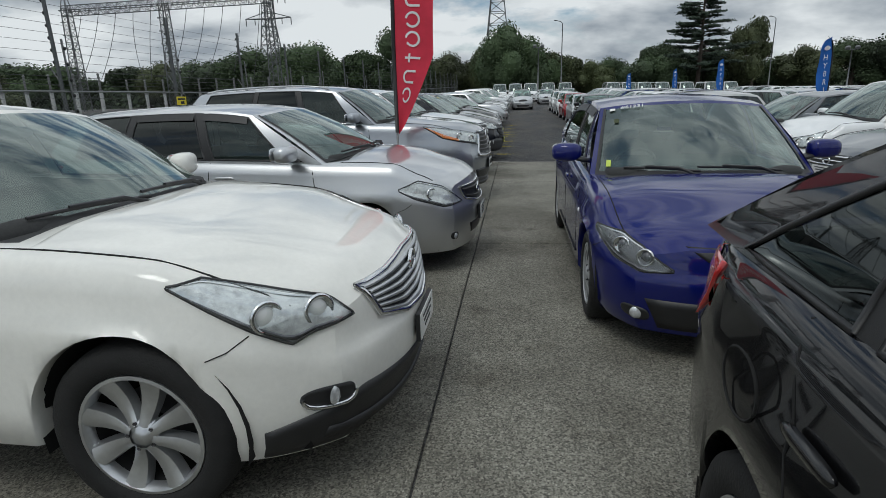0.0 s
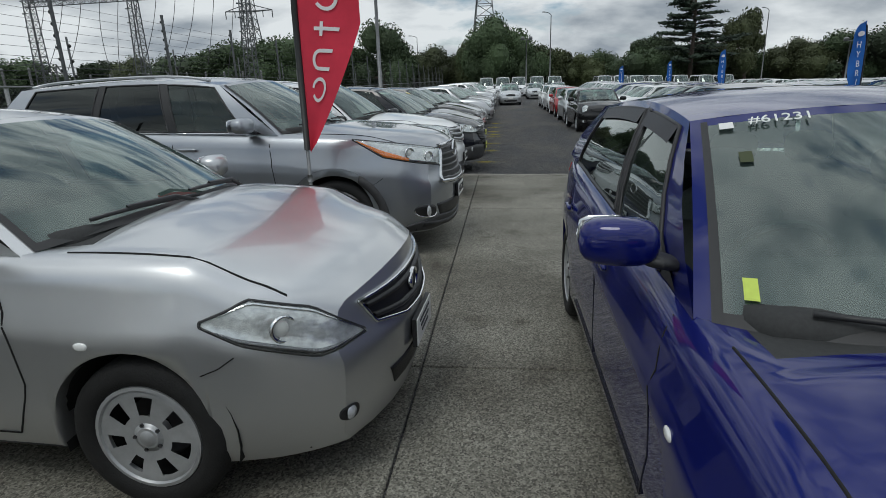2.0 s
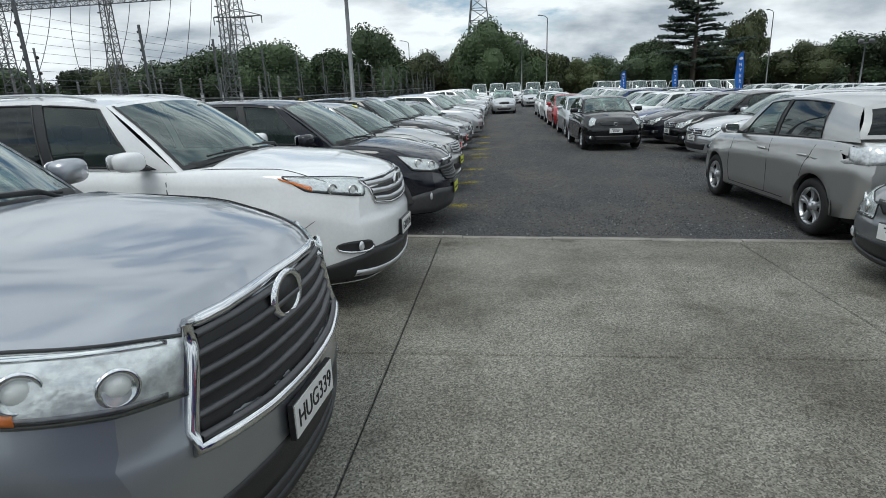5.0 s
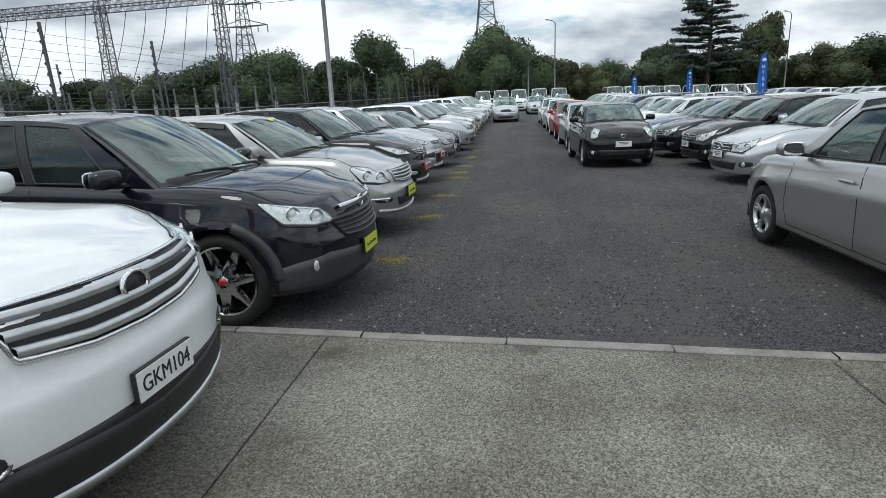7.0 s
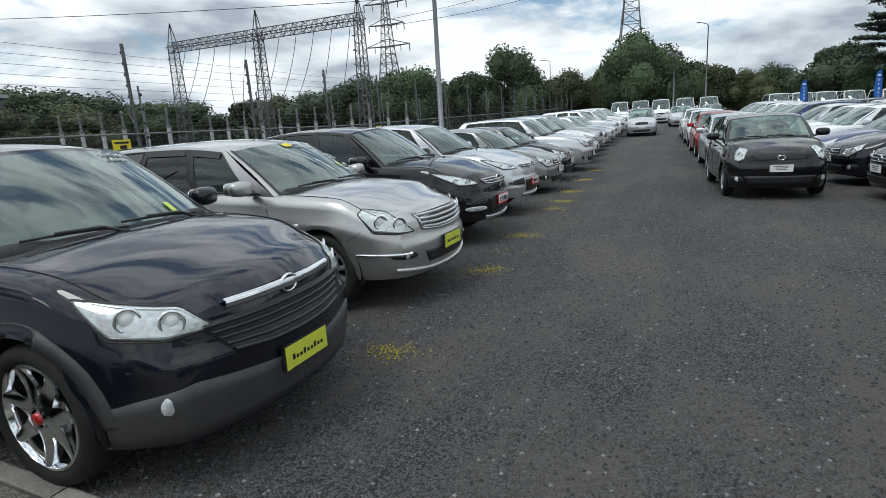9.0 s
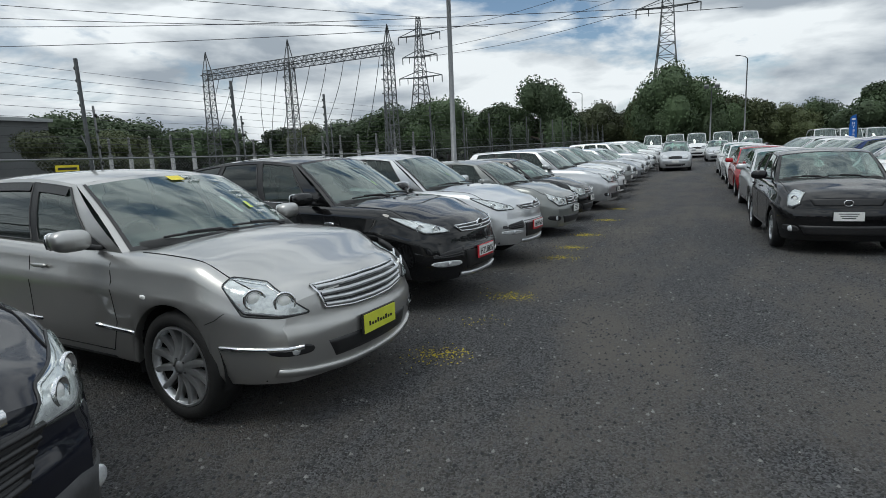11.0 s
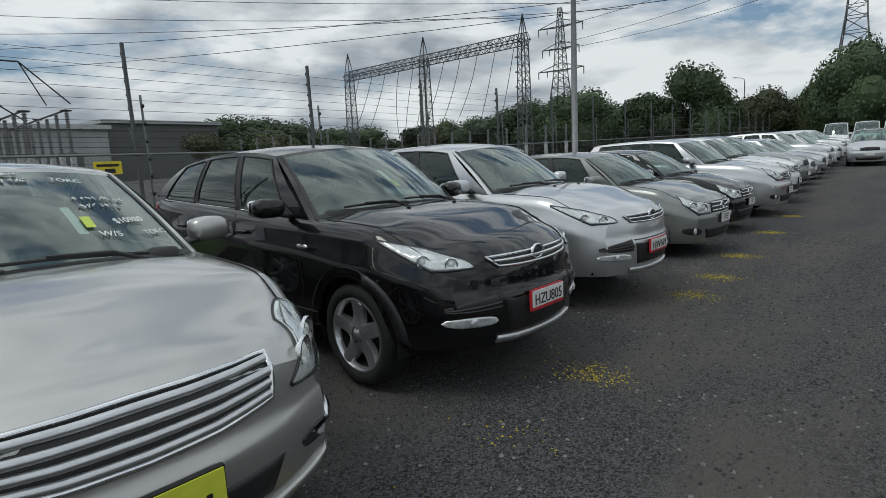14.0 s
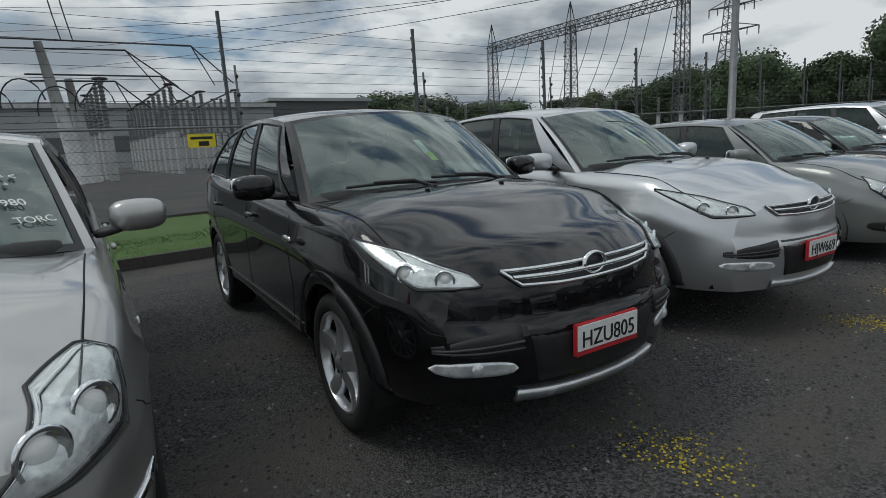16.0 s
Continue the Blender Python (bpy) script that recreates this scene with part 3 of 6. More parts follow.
    for end, (s, front) in enumerate(((0, True), (L, False))):
        ring = [q for q in rows[0 if front else -1][1:-1]]
        ends_ = ring[-1], ring[0]
        ring += [tuple(ends_[0][q] + (ends_[1][q] - ends_[0][q]) * t for q in range(3)) for t in np.linspace(0, 1, 9)[1:]]
        cy, cz = 0.0, (p["clear"] + 0.95 * (p["hood0"] if front else p["belt1"])) / 2
        rings = []
        for k in np.linspace(1, 0.0, 15 if near else 5):
            line = []
            for x, y, z in ring:
                yy, zz = y * k, cz + (z - cz) * k
                line.append(((0 if front else -L) + nose_x(yy, zz, front), yy, zz))
            rings.append(line)
        body.grid(rings if front else [list(reversed(r)) for r in rings])
    me = body.mesh("body", True, (paint_mat, CABIN))
    for i in cabin_faces:
        me.polygons[i].material_index = 1
    sharp(me, 75)
    link("body", me, None, car)
    tree = BVHTree.FromPolygons(body.v, body.f)

    def drop_on(origin, way):
        """Where a straight line first meets the body, else the nearest place on it."""
        o, w = Vector(origin), Vector(way).normalized()
        hit = tree.ray_cast(o, w)[0]
        return hit if hit is not None else tree.find_nearest(o + w * 2.3)[0]

    def arc_point(u, z):
        """A place round the front corner: across the nose to u = 0.76 of the half width, then back along the wing."""
        k = 0.76 * hw0
        if u <= k:
            return nose_x(u, z), u
        return nose_x(k, z) - (u - k) * 0.985, k + (u - k) * 0.30

    def patch(part, mat, upper, lower, way="front", side=1, off=0.006, nu=14, nv=5, parent=car, text="", lip=0.012):
        """A fitted piece between two lines drawn in front view (y, z) or side view (x, z), pressed onto the body."""
        nu, nv = max(2, nu // step), max(1, nv // step)
        grid = []
        for i in range(nv + 1):
            line = []
            for j in range(nu + 1):
                a, b = poly_at(upper, j / nu), poly_at(lower, j / nu)
                u, z = a[0] + (b[0] - a[0]) * i / nv, a[1] + (b[1] - a[1]) * i / nv
                if way == "front":
                    o, d = (2, side * u, z), (-1, 0, 0)
                elif way == "rear":
                    o, d = (-L - 2, side * u, z), (1, 0, 0)
                elif way == "corner":
                    px, py = arc_point(u, z) if not p["wrap"] else (-u / 2, u / 2)
                    o, d = (px + 2, side * (py + 2), z), (-1, -side, 0)
                elif way == "top":
                    o, d = (-u, side * z, 3), (0, 0, -1)
                else:
                    o, d = (-u, side * 3, z), (0, -side, 0)
                h = drop_on(o, d)
                line.append(h - Vector(d).normalized() * off)
            grid.append(line)
        d = Vector(d).normalized()
        s = Shape()
        rim_out = [[q + d * (off + lip) for q in grid[0]]] + grid + [[q + d * (off + lip) for q in grid[-1]]]
        rim_out = [[r[0] + d * (off + lip)] + r + [r[-1] + d * (off + lip)] for r in rim_out]
        s.grid(rim_out)
        return s.obj(part, mat, parent, text), grid

    def strip(part, mat, line, width_, way="side", side=1, off=0.003, parent=car, text=""):
        """A narrow fitted line of a given width."""
        up, lo = [], []
        for i, q in enumerate(line):
            a, b = line[max(0, i - 1)], line[min(len(line) - 1, i + 1)]
            t = Vector((b[0] - a[0], b[1] - a[1])).normalized()
            up.append((q[0] - t.y * width_ / 2, q[1] + t.x * width_ / 2))
            lo.append((q[0] + t.y * width_ / 2, q[1] - t.x * width_ / 2))
        return patch(part, mat, up, lo, way, side, off, nu=max(6, 4 * len(line)), nv=1, parent=parent, text=text, lip=0.004)

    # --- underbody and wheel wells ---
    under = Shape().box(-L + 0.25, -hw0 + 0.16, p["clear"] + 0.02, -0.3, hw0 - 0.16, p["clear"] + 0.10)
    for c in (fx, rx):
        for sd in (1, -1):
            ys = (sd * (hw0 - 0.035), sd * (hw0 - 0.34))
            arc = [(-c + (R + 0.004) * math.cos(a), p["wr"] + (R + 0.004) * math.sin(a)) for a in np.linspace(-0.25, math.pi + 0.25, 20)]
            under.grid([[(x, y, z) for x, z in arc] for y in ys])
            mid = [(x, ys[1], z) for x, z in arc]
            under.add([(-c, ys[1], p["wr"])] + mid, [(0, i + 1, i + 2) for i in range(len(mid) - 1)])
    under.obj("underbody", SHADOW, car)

    # --- greenhouse ---
    yw, yr = hw0 - 0.085, hw0 - 0.085 - p["tum"]
    yr1 = yr - 0.03
    cb, hb, tb = 0.28, 0.12, 0.08
    crown = p["crown"]
    zr = H - crown

    def rail_z(w):
        return zr - 0.055 * (1 - min(1, w / 0.35)) ** 2 - p["roof_drop"] * max(0, (w - 0.4) / 0.6) ** 1.8

    def roof_pt(u, w):
        x0, x1 = -p["hdr"] - hb * u * u, -p["tail"] + tb * u * u
        y = u * (yr + (yr1 - yr) * w)
        return Vector((x0 + (x1 - x0) * w, y, rail_z(w) + crown * (1 - abs(u) ** 2.2)))

    def screen_pt(u, v):
        lo = Vector((-p["cowl"] - cb * u * u, u * yw, p["hood1"] + (p["belt0"] - p["hood1"]) * u * u - 0.02))
        q = lo.lerp(roof_pt(u, 0), v)
        return q + Vector((0.5, 0, 0.8)) * (0.035 * math.sin(math.pi * v) * (1 - 0.5 * u * u))

    def belt_pt(x):
        t = (-x - p["cowl"] - cb) / (p["dbase"] - p["cowl"] - cb)
        return Vector((x, yw - 0.03 * max(0, t - 0.6), p["belt0"] - 0.015 + (p["belt1"] - p["belt0"]) * t))

    def rail_pt(x):
        a, b = -p["hdr"] - hb, -p["tail"] + tb
        w = (x - a) / (b - a)
        q = roof_pt(1, min(1, max(0, w)))
        return Vector((x, q.y, q.z))

    def side_pt(xb, xr, v, sd):
        a, b = belt_pt(xb), rail_pt(xr)
        q = a.lerp(b, v)
        q.y += 0.028 * math.sin(math.pi * v)
        return Vector((q.x, sd * q.y, q.z))

    ax, arx = -p["cowl"] - cb, -p["hdr"] - hb
    dx, drx = -p["dbase"], -p["tail"] + tb
    # boundaries (belt, rail) from the windscreen to the tail, alternately pillar and glass
    pil = p["pillars"]
    if pil is None:
        bx = -(p["cowl"] + cb + 1.05)
        cx = bx - 0.85
        pil = [(ax - 0.30, arx - 0.07), (bx + 0.04, bx - 0.10), (bx - 0.05, bx - 0.19), (cx + 0.02, cx + 0.10), (cx - 0.06, cx + 0.02), (dx + 0.30, drx + 0.20)]
    cuts = [(ax, arx)] + list(pil) + [(dx, drx)]
    roof = Shape()
    posts = []
    nr = 12 if near else 6

    def frame_piece(rows_, part="pillar"):
        if near:
            ob = Shape().grid(rows_).mesh(part, True, (paint_mat,))
            posts.append((part, ob))
        else:
            roof.grid(rows_)
    roof.grid([[roof_pt(u, w) for u in np.linspace(-1, 1, nr + 1)] for w in np.linspace(0, 1, nr + 1)])
    panes, lo_v, hi_v = [], 0.05, 0.93
    for sd in (1, -1):
        for k in range(len(cuts) - 1):
            (b0, r0), (b1, r1) = cuts[k], cuts[k + 1]
            nn = 6 if near else 3

            def cell(v0, v1, m=4, push=0.0):
                return [[side_pt(b0 + (b1 - b0) * t, r0 + (r1 - r0) * t, v0 + (v1 - v0) * i / m, sd) + Vector((0, sd * push, 0)) for t in np.linspace(0, 1, nn + 1)] for i in range(m + 1)]
            if k % 2 == 0:
                frame_piece(cell(0, 1))
            else:
                frame_piece(cell(0, lo_v, 1), "door_frame")
                frame_piece(cell(hi_v, 1, 1), "door_frame")
                panes.append((sd, k, cell(lo_v, hi_v, 4)))
    # header and tail frames round the two screens
    for u0, u1 in ((-1, -0.94), (0.94, 1)):
        frame_piece([[screen_pt(u, v) for u in (u0, u1)] for v in np.linspace(0, 1, 7)])
    frame_piece([[screen_pt(u, v) for u in np.linspace(-0.94, 0.94, 9)] for v in (0.95, 1.0)], "header")

    def back_pt(u, v):
        lo = Vector((-p["dbase"] - 0.02 + 0.10 * u * u, u * (yw - 0.01), p["belt1"]))
        q = lo.lerp(roof_pt(u, 1), v)
        return q + Vector((-0.05 * math.sin(math.pi * v), 0, 0.01))

    for u0, u1 in ((-1, -0.9), (0.9, 1)):
        frame_piece([[back_pt(u, v) for u in (u0, u1)] for v in np.linspace(0, 1, 5)], "tailgate_frame")
    frame_piece([[back_pt(u, v) for u in np.linspace(-0.9, 0.9, 7)] for v in (0.88, 1.0)], "tailgate_frame")
    frame_piece([[back_pt(u, v) for u in np.linspace(-0.9, 0.9, 7)] for v in (0.0, 0.12)], "tailgate_frame")
    rme = roof.mesh("roof", True, (paint_mat,))
    sharp(rme, 40)
    link("roof", rme, None, car)
    for part_name, pm in posts:
        link(part_name, pm, None, car)

    def glass(part, rows_, mat, text=""):
        ob = Shape().grid(rows_).obj(part, mat, car, text)
        ob.visible_shadow = False
        return ob

    ws = glass("windscreen", [[screen_pt(u, v) for u in np.linspace(-0.94, 0.94, 13)] for v in np.linspace(0.0, 0.95, 8)], GLASS)
    glass("rear_window", [[back_pt(u, v) for u in np.linspace(-0.9, 0.9, 9)] for v in np.linspace(0.12, 0.88, 4)], DARK_GLASS if p["dark_rear"] else GLASS)
    for sd, k, rows_ in panes:
        g = glass("side_window", rows_, DARK_GLASS if (k > 1 and p["dark_rear"]) else SIDE_GLASS)
        if near:
            edge = rows_[0] + [r[-1] for r in rows_[1:]] + list(reversed(rows_[-1]))[1:] + [r[0] for r in reversed(rows_[:-1])]
            Shape().tube([q + Vector((0, sd * 0.003, 0)) for q in edge], 0.009, 5).obj("window_seal", TRIM, car)
            if p["chrome_trim"]:
                Shape().tube([q + Vector((0, sd * 0.006, -0.012)) for q in rows_[0]], 0.008, 5).obj("window_trim", CHROME, car, "thin chrome waist strip")
            if p["visor"] and k in (1, 3):
                top = rows_[-1]
                Shape().grid([[q + Vector((0, sd * 0.012, 0)) for q in top], [q + Vector((0, sd * 0.045, -0.055)) for q in top]]).obj("weather_shield", TRIM, car, "dark plastic weather shield")
    # B pillars blacked out between the side windows
    for sd in (1, -1):
        Shape().grid([[side_pt(ax + (pil[0][0] - ax) * t, arx + (pil[0][1] - arx) * t, v, sd) + Vector((0, sd * 0.005, 0)) for t in (0.42 + 1.9 * v, 0.73 + 0.95 * v, 1.04)] for v in np.linspace(0.03, 0.30, 4)]).obj("mirror_sail", TRIM, car)
        for k in (2, 4):
            if near and k < len(cuts) - 2:
                (b0, r0), (b1, r1) = cuts[k], cuts[k + 1]
                Shape().grid([[side_pt(b0 + (b1 - b0) * t, r0 + (r1 - r0) * t, v, sd) + Vector((0, sd * 0.004, 0)) for t in (-0.02, 0.5, 1.02)] for v in np.linspace(0.03, 0.95, 5)]).obj("door_pillar", TRIM, car)
    # black frit band and cowl
    if near:
        Shape().grid([[screen_pt(u, v) + Vector((0.004, 0, 0.004)) for u in np.linspace(-0.95, 0.95, 13)] for v in (0.0, 0.05)]).obj("cowl_panel", TRIM, car)
        for sd in (1, -1):
            Shape().grid([[screen_pt(sd * u, v) + Vector((0.004, 0, 0.004)) for u in (0.925, 0.955)] for v in np.linspace(0, 0.97, 6)]).obj("screen_edge", TRIM, car)
        for u0, u1 in ((0.62, -0.12), (-0.1, -0.72)):
            pts = [screen_pt(u0 + (u1 - u0) * t, 0.02 + 0.045 * math.sin(t * 1.6)) + Vector((0.02, 0, 0.022)) for t in np.linspace(0, 1, 8)]
            wiper = Shape().tube(pts, 0.009, 5)
            wiper.tube([screen_pt(u0, 0.0) + Vector((0.03, 0, 0.0)), pts[2] + Vector((0.01, 0, 0.012)), pts[5] + Vector((0.0, 0, 0.008))], 0.011, 5)
            wiper.obj("wiper", TRIM, car)
    # --- cabin ---
    sz = p["belt0"]
    seats = Shape()
    for x, ys in ((-p["hdr"] - 0.45, (0.36, -0.36)), (-p["hdr"] - 1.30, (0.4, 0, -0.4))):
        for y in ys:
            tilt = pose(x, y, sz - 0.12, 0, -14, 0)
            seat = Shape() if near and len(ys) == 2 else seats
            seat.rounded((0.07, 0.24 if len(ys) == 2 else 0.21, 0.30), 3.5, 14, 8, tilt)
            seat.rounded((0.05, 0.13, 0.085), 3.0, 12, 6, tilt @ pose(-0.01, 0, 0.37))
            if seat is not seats:
                seat.obj("front_seat", p["cabin"], car)
    seats.obj("rear_bench", p["cabin"], car)
    dash = Shape().rounded((0.30, hw0 - 0.16, 0.075), 4, 20, 8, pose(-p["cowl"] - 0.40, 0, p["belt0"] - 0.01))
    if near:
        dash.obj("dashboard", CABIN, car)
    if near:
        ring = [Vector((0.0, 0.175 * math.cos(a), 0.175 * math.sin(a))) for a in np.linspace(0, 2 * math.pi, 21)]
        tm = pose(-p["cowl"] - 0.82, -0.36, p["belt0"] - 0.02, 0, 25, 0)
        Shape().tube([tm @ q for q in ring], 0.014, 6).rounded((0.02, 0.06, 0.05), 3, 10, 6, tm).obj("steering_wheel", CABIN, car)
        Shape().rounded((0.012, 0.11, 0.03), 3, 12, 6, pose(-p["hdr"] + 0.06, 0, H - 0.17)).obj("rear_view_mirror", TRIM, car)

    # --- wheels ---
    rim_mat = p["wheel_mat"] or (HUBCAP if p["style"] == "cap" else ALLOY)
    parts = wheel_meshes(name, p["wr"], p["rim"], p["tw"], p["style"], p["spokes"])
    for c in (fx, rx):
        for sd in (1, -1):
            w = new("wheel")
            w.parent = car
            w.matrix_basis = pose(-c, sd * (hw0 - 0.02 - p["tw"] / 2), p["wr"], 0, 0, 0 if sd > 0 else 180)
            for pn, pm, mat in parts:
                if not near and pn not in ("tyre", "rim"):
                    continue
                link(pn, pm, mat or rim_mat, w)
            if p.get("hub_red"):
                Shape().lathe([(0.0, 0.02), (0.03, 0.02), (0.034, 0.0)], 16, pose(0, p["tw"] / 2 * 0.9, 0)).obj("hub_cap", RED_LENS, w, "red centre cap")
    if p["clad"]:
        for c in (fx, rx):
            for sd in (1, -1):
                arc = [(c + (R + 0.035) * math.cos(a), p["wr"] + (R + 0.035) * math.sin(a)) for a in np.linspace(0.0, math.pi, 17)]
                strip("arch_cladding", p["clad"], arc, 0.075, "side", sd, 0.012)
        for sd in (1, -1):
            strip("sill_cladding", p["clad"], [(fx + R, p["sill"] + 0.06), (rx - R, p["sill"] + 0.06)], 0.13, "side", sd, 0.012)
    elif near:
        for sd in (1, -1):
            strip("sill_trim", TRIM, [(fx + R, p["sill"] + 0.015), (rx - R, p["sill"] + 0.015)], 0.03, "side", sd, 0.004)

    # --- front face ---
    f0, f1 = p["clear"], p["hood0"]
    lamp = p["lamp"] or dict(up=[(0.34, f1 - 0.14), (0.62, f1 - 0.08), (0.80, f1 - 0.01)], lo=[(0.34, f1 - 0.26), (0.6, f1 - 0.27), (0.80, f1 - 0.12)], bulbs=[(0.5, f1 - 0.18), (0.66, f1 - 0.15)])
    base_mat = DARK_REFLECTOR if p["dark_lamp"] else REFLECTOR
    for sd in (1, -1):
        ob, grid = patch("headlight", base_mat, lamp["up"], lamp["lo"], "corner", sd, 0.004, 22, 8)
        if near:
            edge = list(grid[0]) + [r[-1] for r in grid[1:]] + list(reversed(grid[-1]))[1:] + [r[0] for r in reversed(grid[:-1])]
            Shape().tube(edge, 0.006, 5).obj("lamp_seal", TRIM, ob)
            def band(v0, v1, part_, mat_):
                nn = 16
                mix_ = [[tuple(poly_at(lamp["up"], 0.06 + 0.86 * j / nn)[q] * (1 - v) + poly_at(lamp["lo"], 0.06 + 0.86 * j / nn)[q] * v for q in (0, 1)) for j in range(nn + 1)] for v in (v0, v1)]
                patch(part_, mat_, mix_[0], mix_[1], "corner", sd, 0.008, 20, 2, ob)
            band(0.03, 0.09, "lamp_brow", CHROME)
            band(0.86, 0.96, "lamp_shelf", DARK_REFLECTOR)
            if "amber" in lamp:
                patch("turn_lens", AMBER, lamp["amber"][0], lamp["amber"][1], "corner", sd, 0.010, 8, 3, ob, "amber turn signal lens")
            for y, z in lamp.get("bulbs", ()):
                px, py = arc_point(y, z) if not p["wrap"] else (-y / 2, y / 2)
                h = drop_on((px + 2, sd * (py + 2), z), (-1, -sd, 0))
                m = Matrix.Translation(h + Vector((0.004, sd * 0.004, 0))) @ pose(0, 0, 0, 0, 0, -90 + sd * 38)
                rb = lamp.get("r", 0.058)
                Shape().lathe([(rb, -0.004), (rb, 0.008), (rb * 0.86, 0.010), (rb * 0.74, 0.0), (rb * 0.6, -0.004)], 24, m).obj("lamp_ring", CHROME, ob)
                Shape().blob((0, -0.012, 0), (rb * 0.66, 0.022, rb * 0.66), 14, 8, m).obj("projector", BULB if not p["dark_lamp"] else DARK_REFLECTOR, ob)
            cover, _ = patch("lamp_lens", LENS, lamp["up"], lamp["lo"], "corner", sd, 0.020, 22, 8, ob)
            cover.visible_shadow = False
    g = p["grille"] or dict(w=0.34, up=f1 - 0.10, lo=f1 - 0.26, slats=3, mat=CHROME)
    wl_, wu = g["w"], g.get("wu", g["w"])
    sag, rise = g.get("sag", 0.0), g.get("rise", 0.0)
    up = [(-wu, g["up"]), (0, g["up"] + rise), (wu, g["up"])]
    lo = [(-wl_, g["lo"]), (-wl_ * 0.5, g["lo"] - sag * 0.8), (0, g["lo"] - sag), (wl_ * 0.5, g["lo"] - sag * 0.8), (wl_, g["lo"])]
    grille, grid = patch("grille", TRIM, up, lo, "front", 1, 0.004, 20, 6)
    if g.get("frame"):
        edge = list(grid[0]) + [r[-1] for r in grid[1:]] + list(reversed(grid[-1]))[1:] + [r[0] for r in reversed(grid[:-1])]
        Shape().tube([q + Vector((0.005, 0, 0)) for q in edge], g["frame"], 6).obj("grille_frame", g.get("frame_mat", CHROME), grille)
    for k in range(g["slats"] if near else 0):
        t = (k + 0.5) / g["slats"] if g["slats"] > 1 else 0.45
        line = []
        for j in range(21):
            a, b = poly_at(up, j / 20), poly_at(lo, j / 20)
            y, z = (a[0] + (b[0] - a[0]) * t) * 0.985, a[1] + (b[1] - a[1]) * t
            h = drop_on((2, y, z), (-1, 0, 0))
            if h is not None:
                line.append(h)
        th = g.get("thick", 0.012)
        if len(line) > 2:
            Shape().grid([[q + Vector((0.004, 0, th)) for q in line], [q + Vector((0.022, 0, th * 0.6)) for q in line], [q + Vector((0.022, 0, -th * 0.6)) for q in line], [q + Vector((0.004, 0, -th)) for q in line]]).obj("grille_slat", g.get("mat", CHROME), grille)
    it = p["intake"] or dict(w=0.5, up=f0 + 0.20, lo=f0 + 0.06)
    patch("lower_intake", it.get("mat", TRIM), [(-it["w"] * 1.04, it["up"]), (0, it["up"] - it.get("dip", 0)), (it["w"] * 1.04, it["up"])], [(-it["w"] * 0.9, it["lo"]), (0, it["lo"]), (it["w"] * 0.9, it["lo"])], "front", 1, 0.004, 16, 4)
    if it.get("lip"):
        strip("bumper_lip", it["lip"], [(hw0 * q, f0 + 0.02 + 0.055 * (abs(q) / 0.8) ** 2.4) for q in np.linspace(-1, 1, 9) * it.get("lip_w", 0.8)], 0.05, "front", 1, 0.018)
    fg = p["fog"] or dict(y=0.66, z=f0 + 0.17, w=0.09, h=0.05)
    for sd in (1, -1) if near else ():
        y, z, w, h = fg["y"], fg["z"], fg["w"], fg["h"]
        arc_ = [(y - w * math.copysign(abs(math.cos(a)) ** 0.75, math.cos(a)), math.copysign(abs(math.sin(a)) ** 0.75, math.sin(a)) * h, 0.25 * h * -math.cos(a)) for a in np.linspace(0, math.pi, 11)]
        pod, pod_grid = patch("fog_lamp_bezel", fg.get("mat", TRIM), [(a, z + b + c) for a, b, c in arc_], [(a, z - b + c) for a, b, c in arc_], "front", sd, 0.006, 12, 4)
        if near:
            q = drop_on((2, sd * y, z), (-1, 0, 0))
            if q is not None:
                m = Matrix.Translation(q + Vector((0.010, 0, 0))) @ pose(0, 0, 0, 0, 0, -90 + sd * 15)
                r = min(h * 0.8, 0.05)
                Shape().lathe([(0, 0.008), (r * 0.7, 0.006), (r, 0.0), (r * 1.15, -0.004)], 18, m).obj("fog_lamp", REFLECTOR, pod)
            if fg.get("chrome"):
                Shape().tube([q + Vector((0.004, 0, 0)) for q in pod_grid[-1]], 0.010, 6).obj("fog_trim", CHROME, pod)
    if it.get("skirt"):
        zs_ = it.get("skirt_z", 0.44)
        for sd in (1, -1):
            patch("bumper_cladding", it["skirt"], [(0.0, zs_ - 0.03), (0.35, zs_), (0.75, zs_ + 0.03), (1.10, zs_ - 0.01), (1.32, zs_ - 0.05)],
                  [(0.0, f0 + 0.012), (0.35, f0 + 0.012), (0.75, f0 + 0.012), (1.10, f0 + 0.012), (1.32, f0 + 0.012)], "corner", sd, 0.009, 26, 4)
    if it.get("wings"):
        for sd in (1, -1):
            w0, w1, z0, z1 = it["wings"]
            wing, grid = patch("side_intake", TRIM, [(w0, z1), (w1 * 0.85, z1 - 0.03), (w1, z0 + 0.05)], [(w0, z0), (w1 * 0.8, z0), (w1, z0 + 0.02)], "front", sd, 0.004, 10, 4)
            for k in (1, 2):
                Shape().tube([q + Vector((0.006, 0, 0)) for q in grid[min(k + 1, len(grid) - 1)]], 0.006, 5).obj("intake_bar", CLADDING, wing)
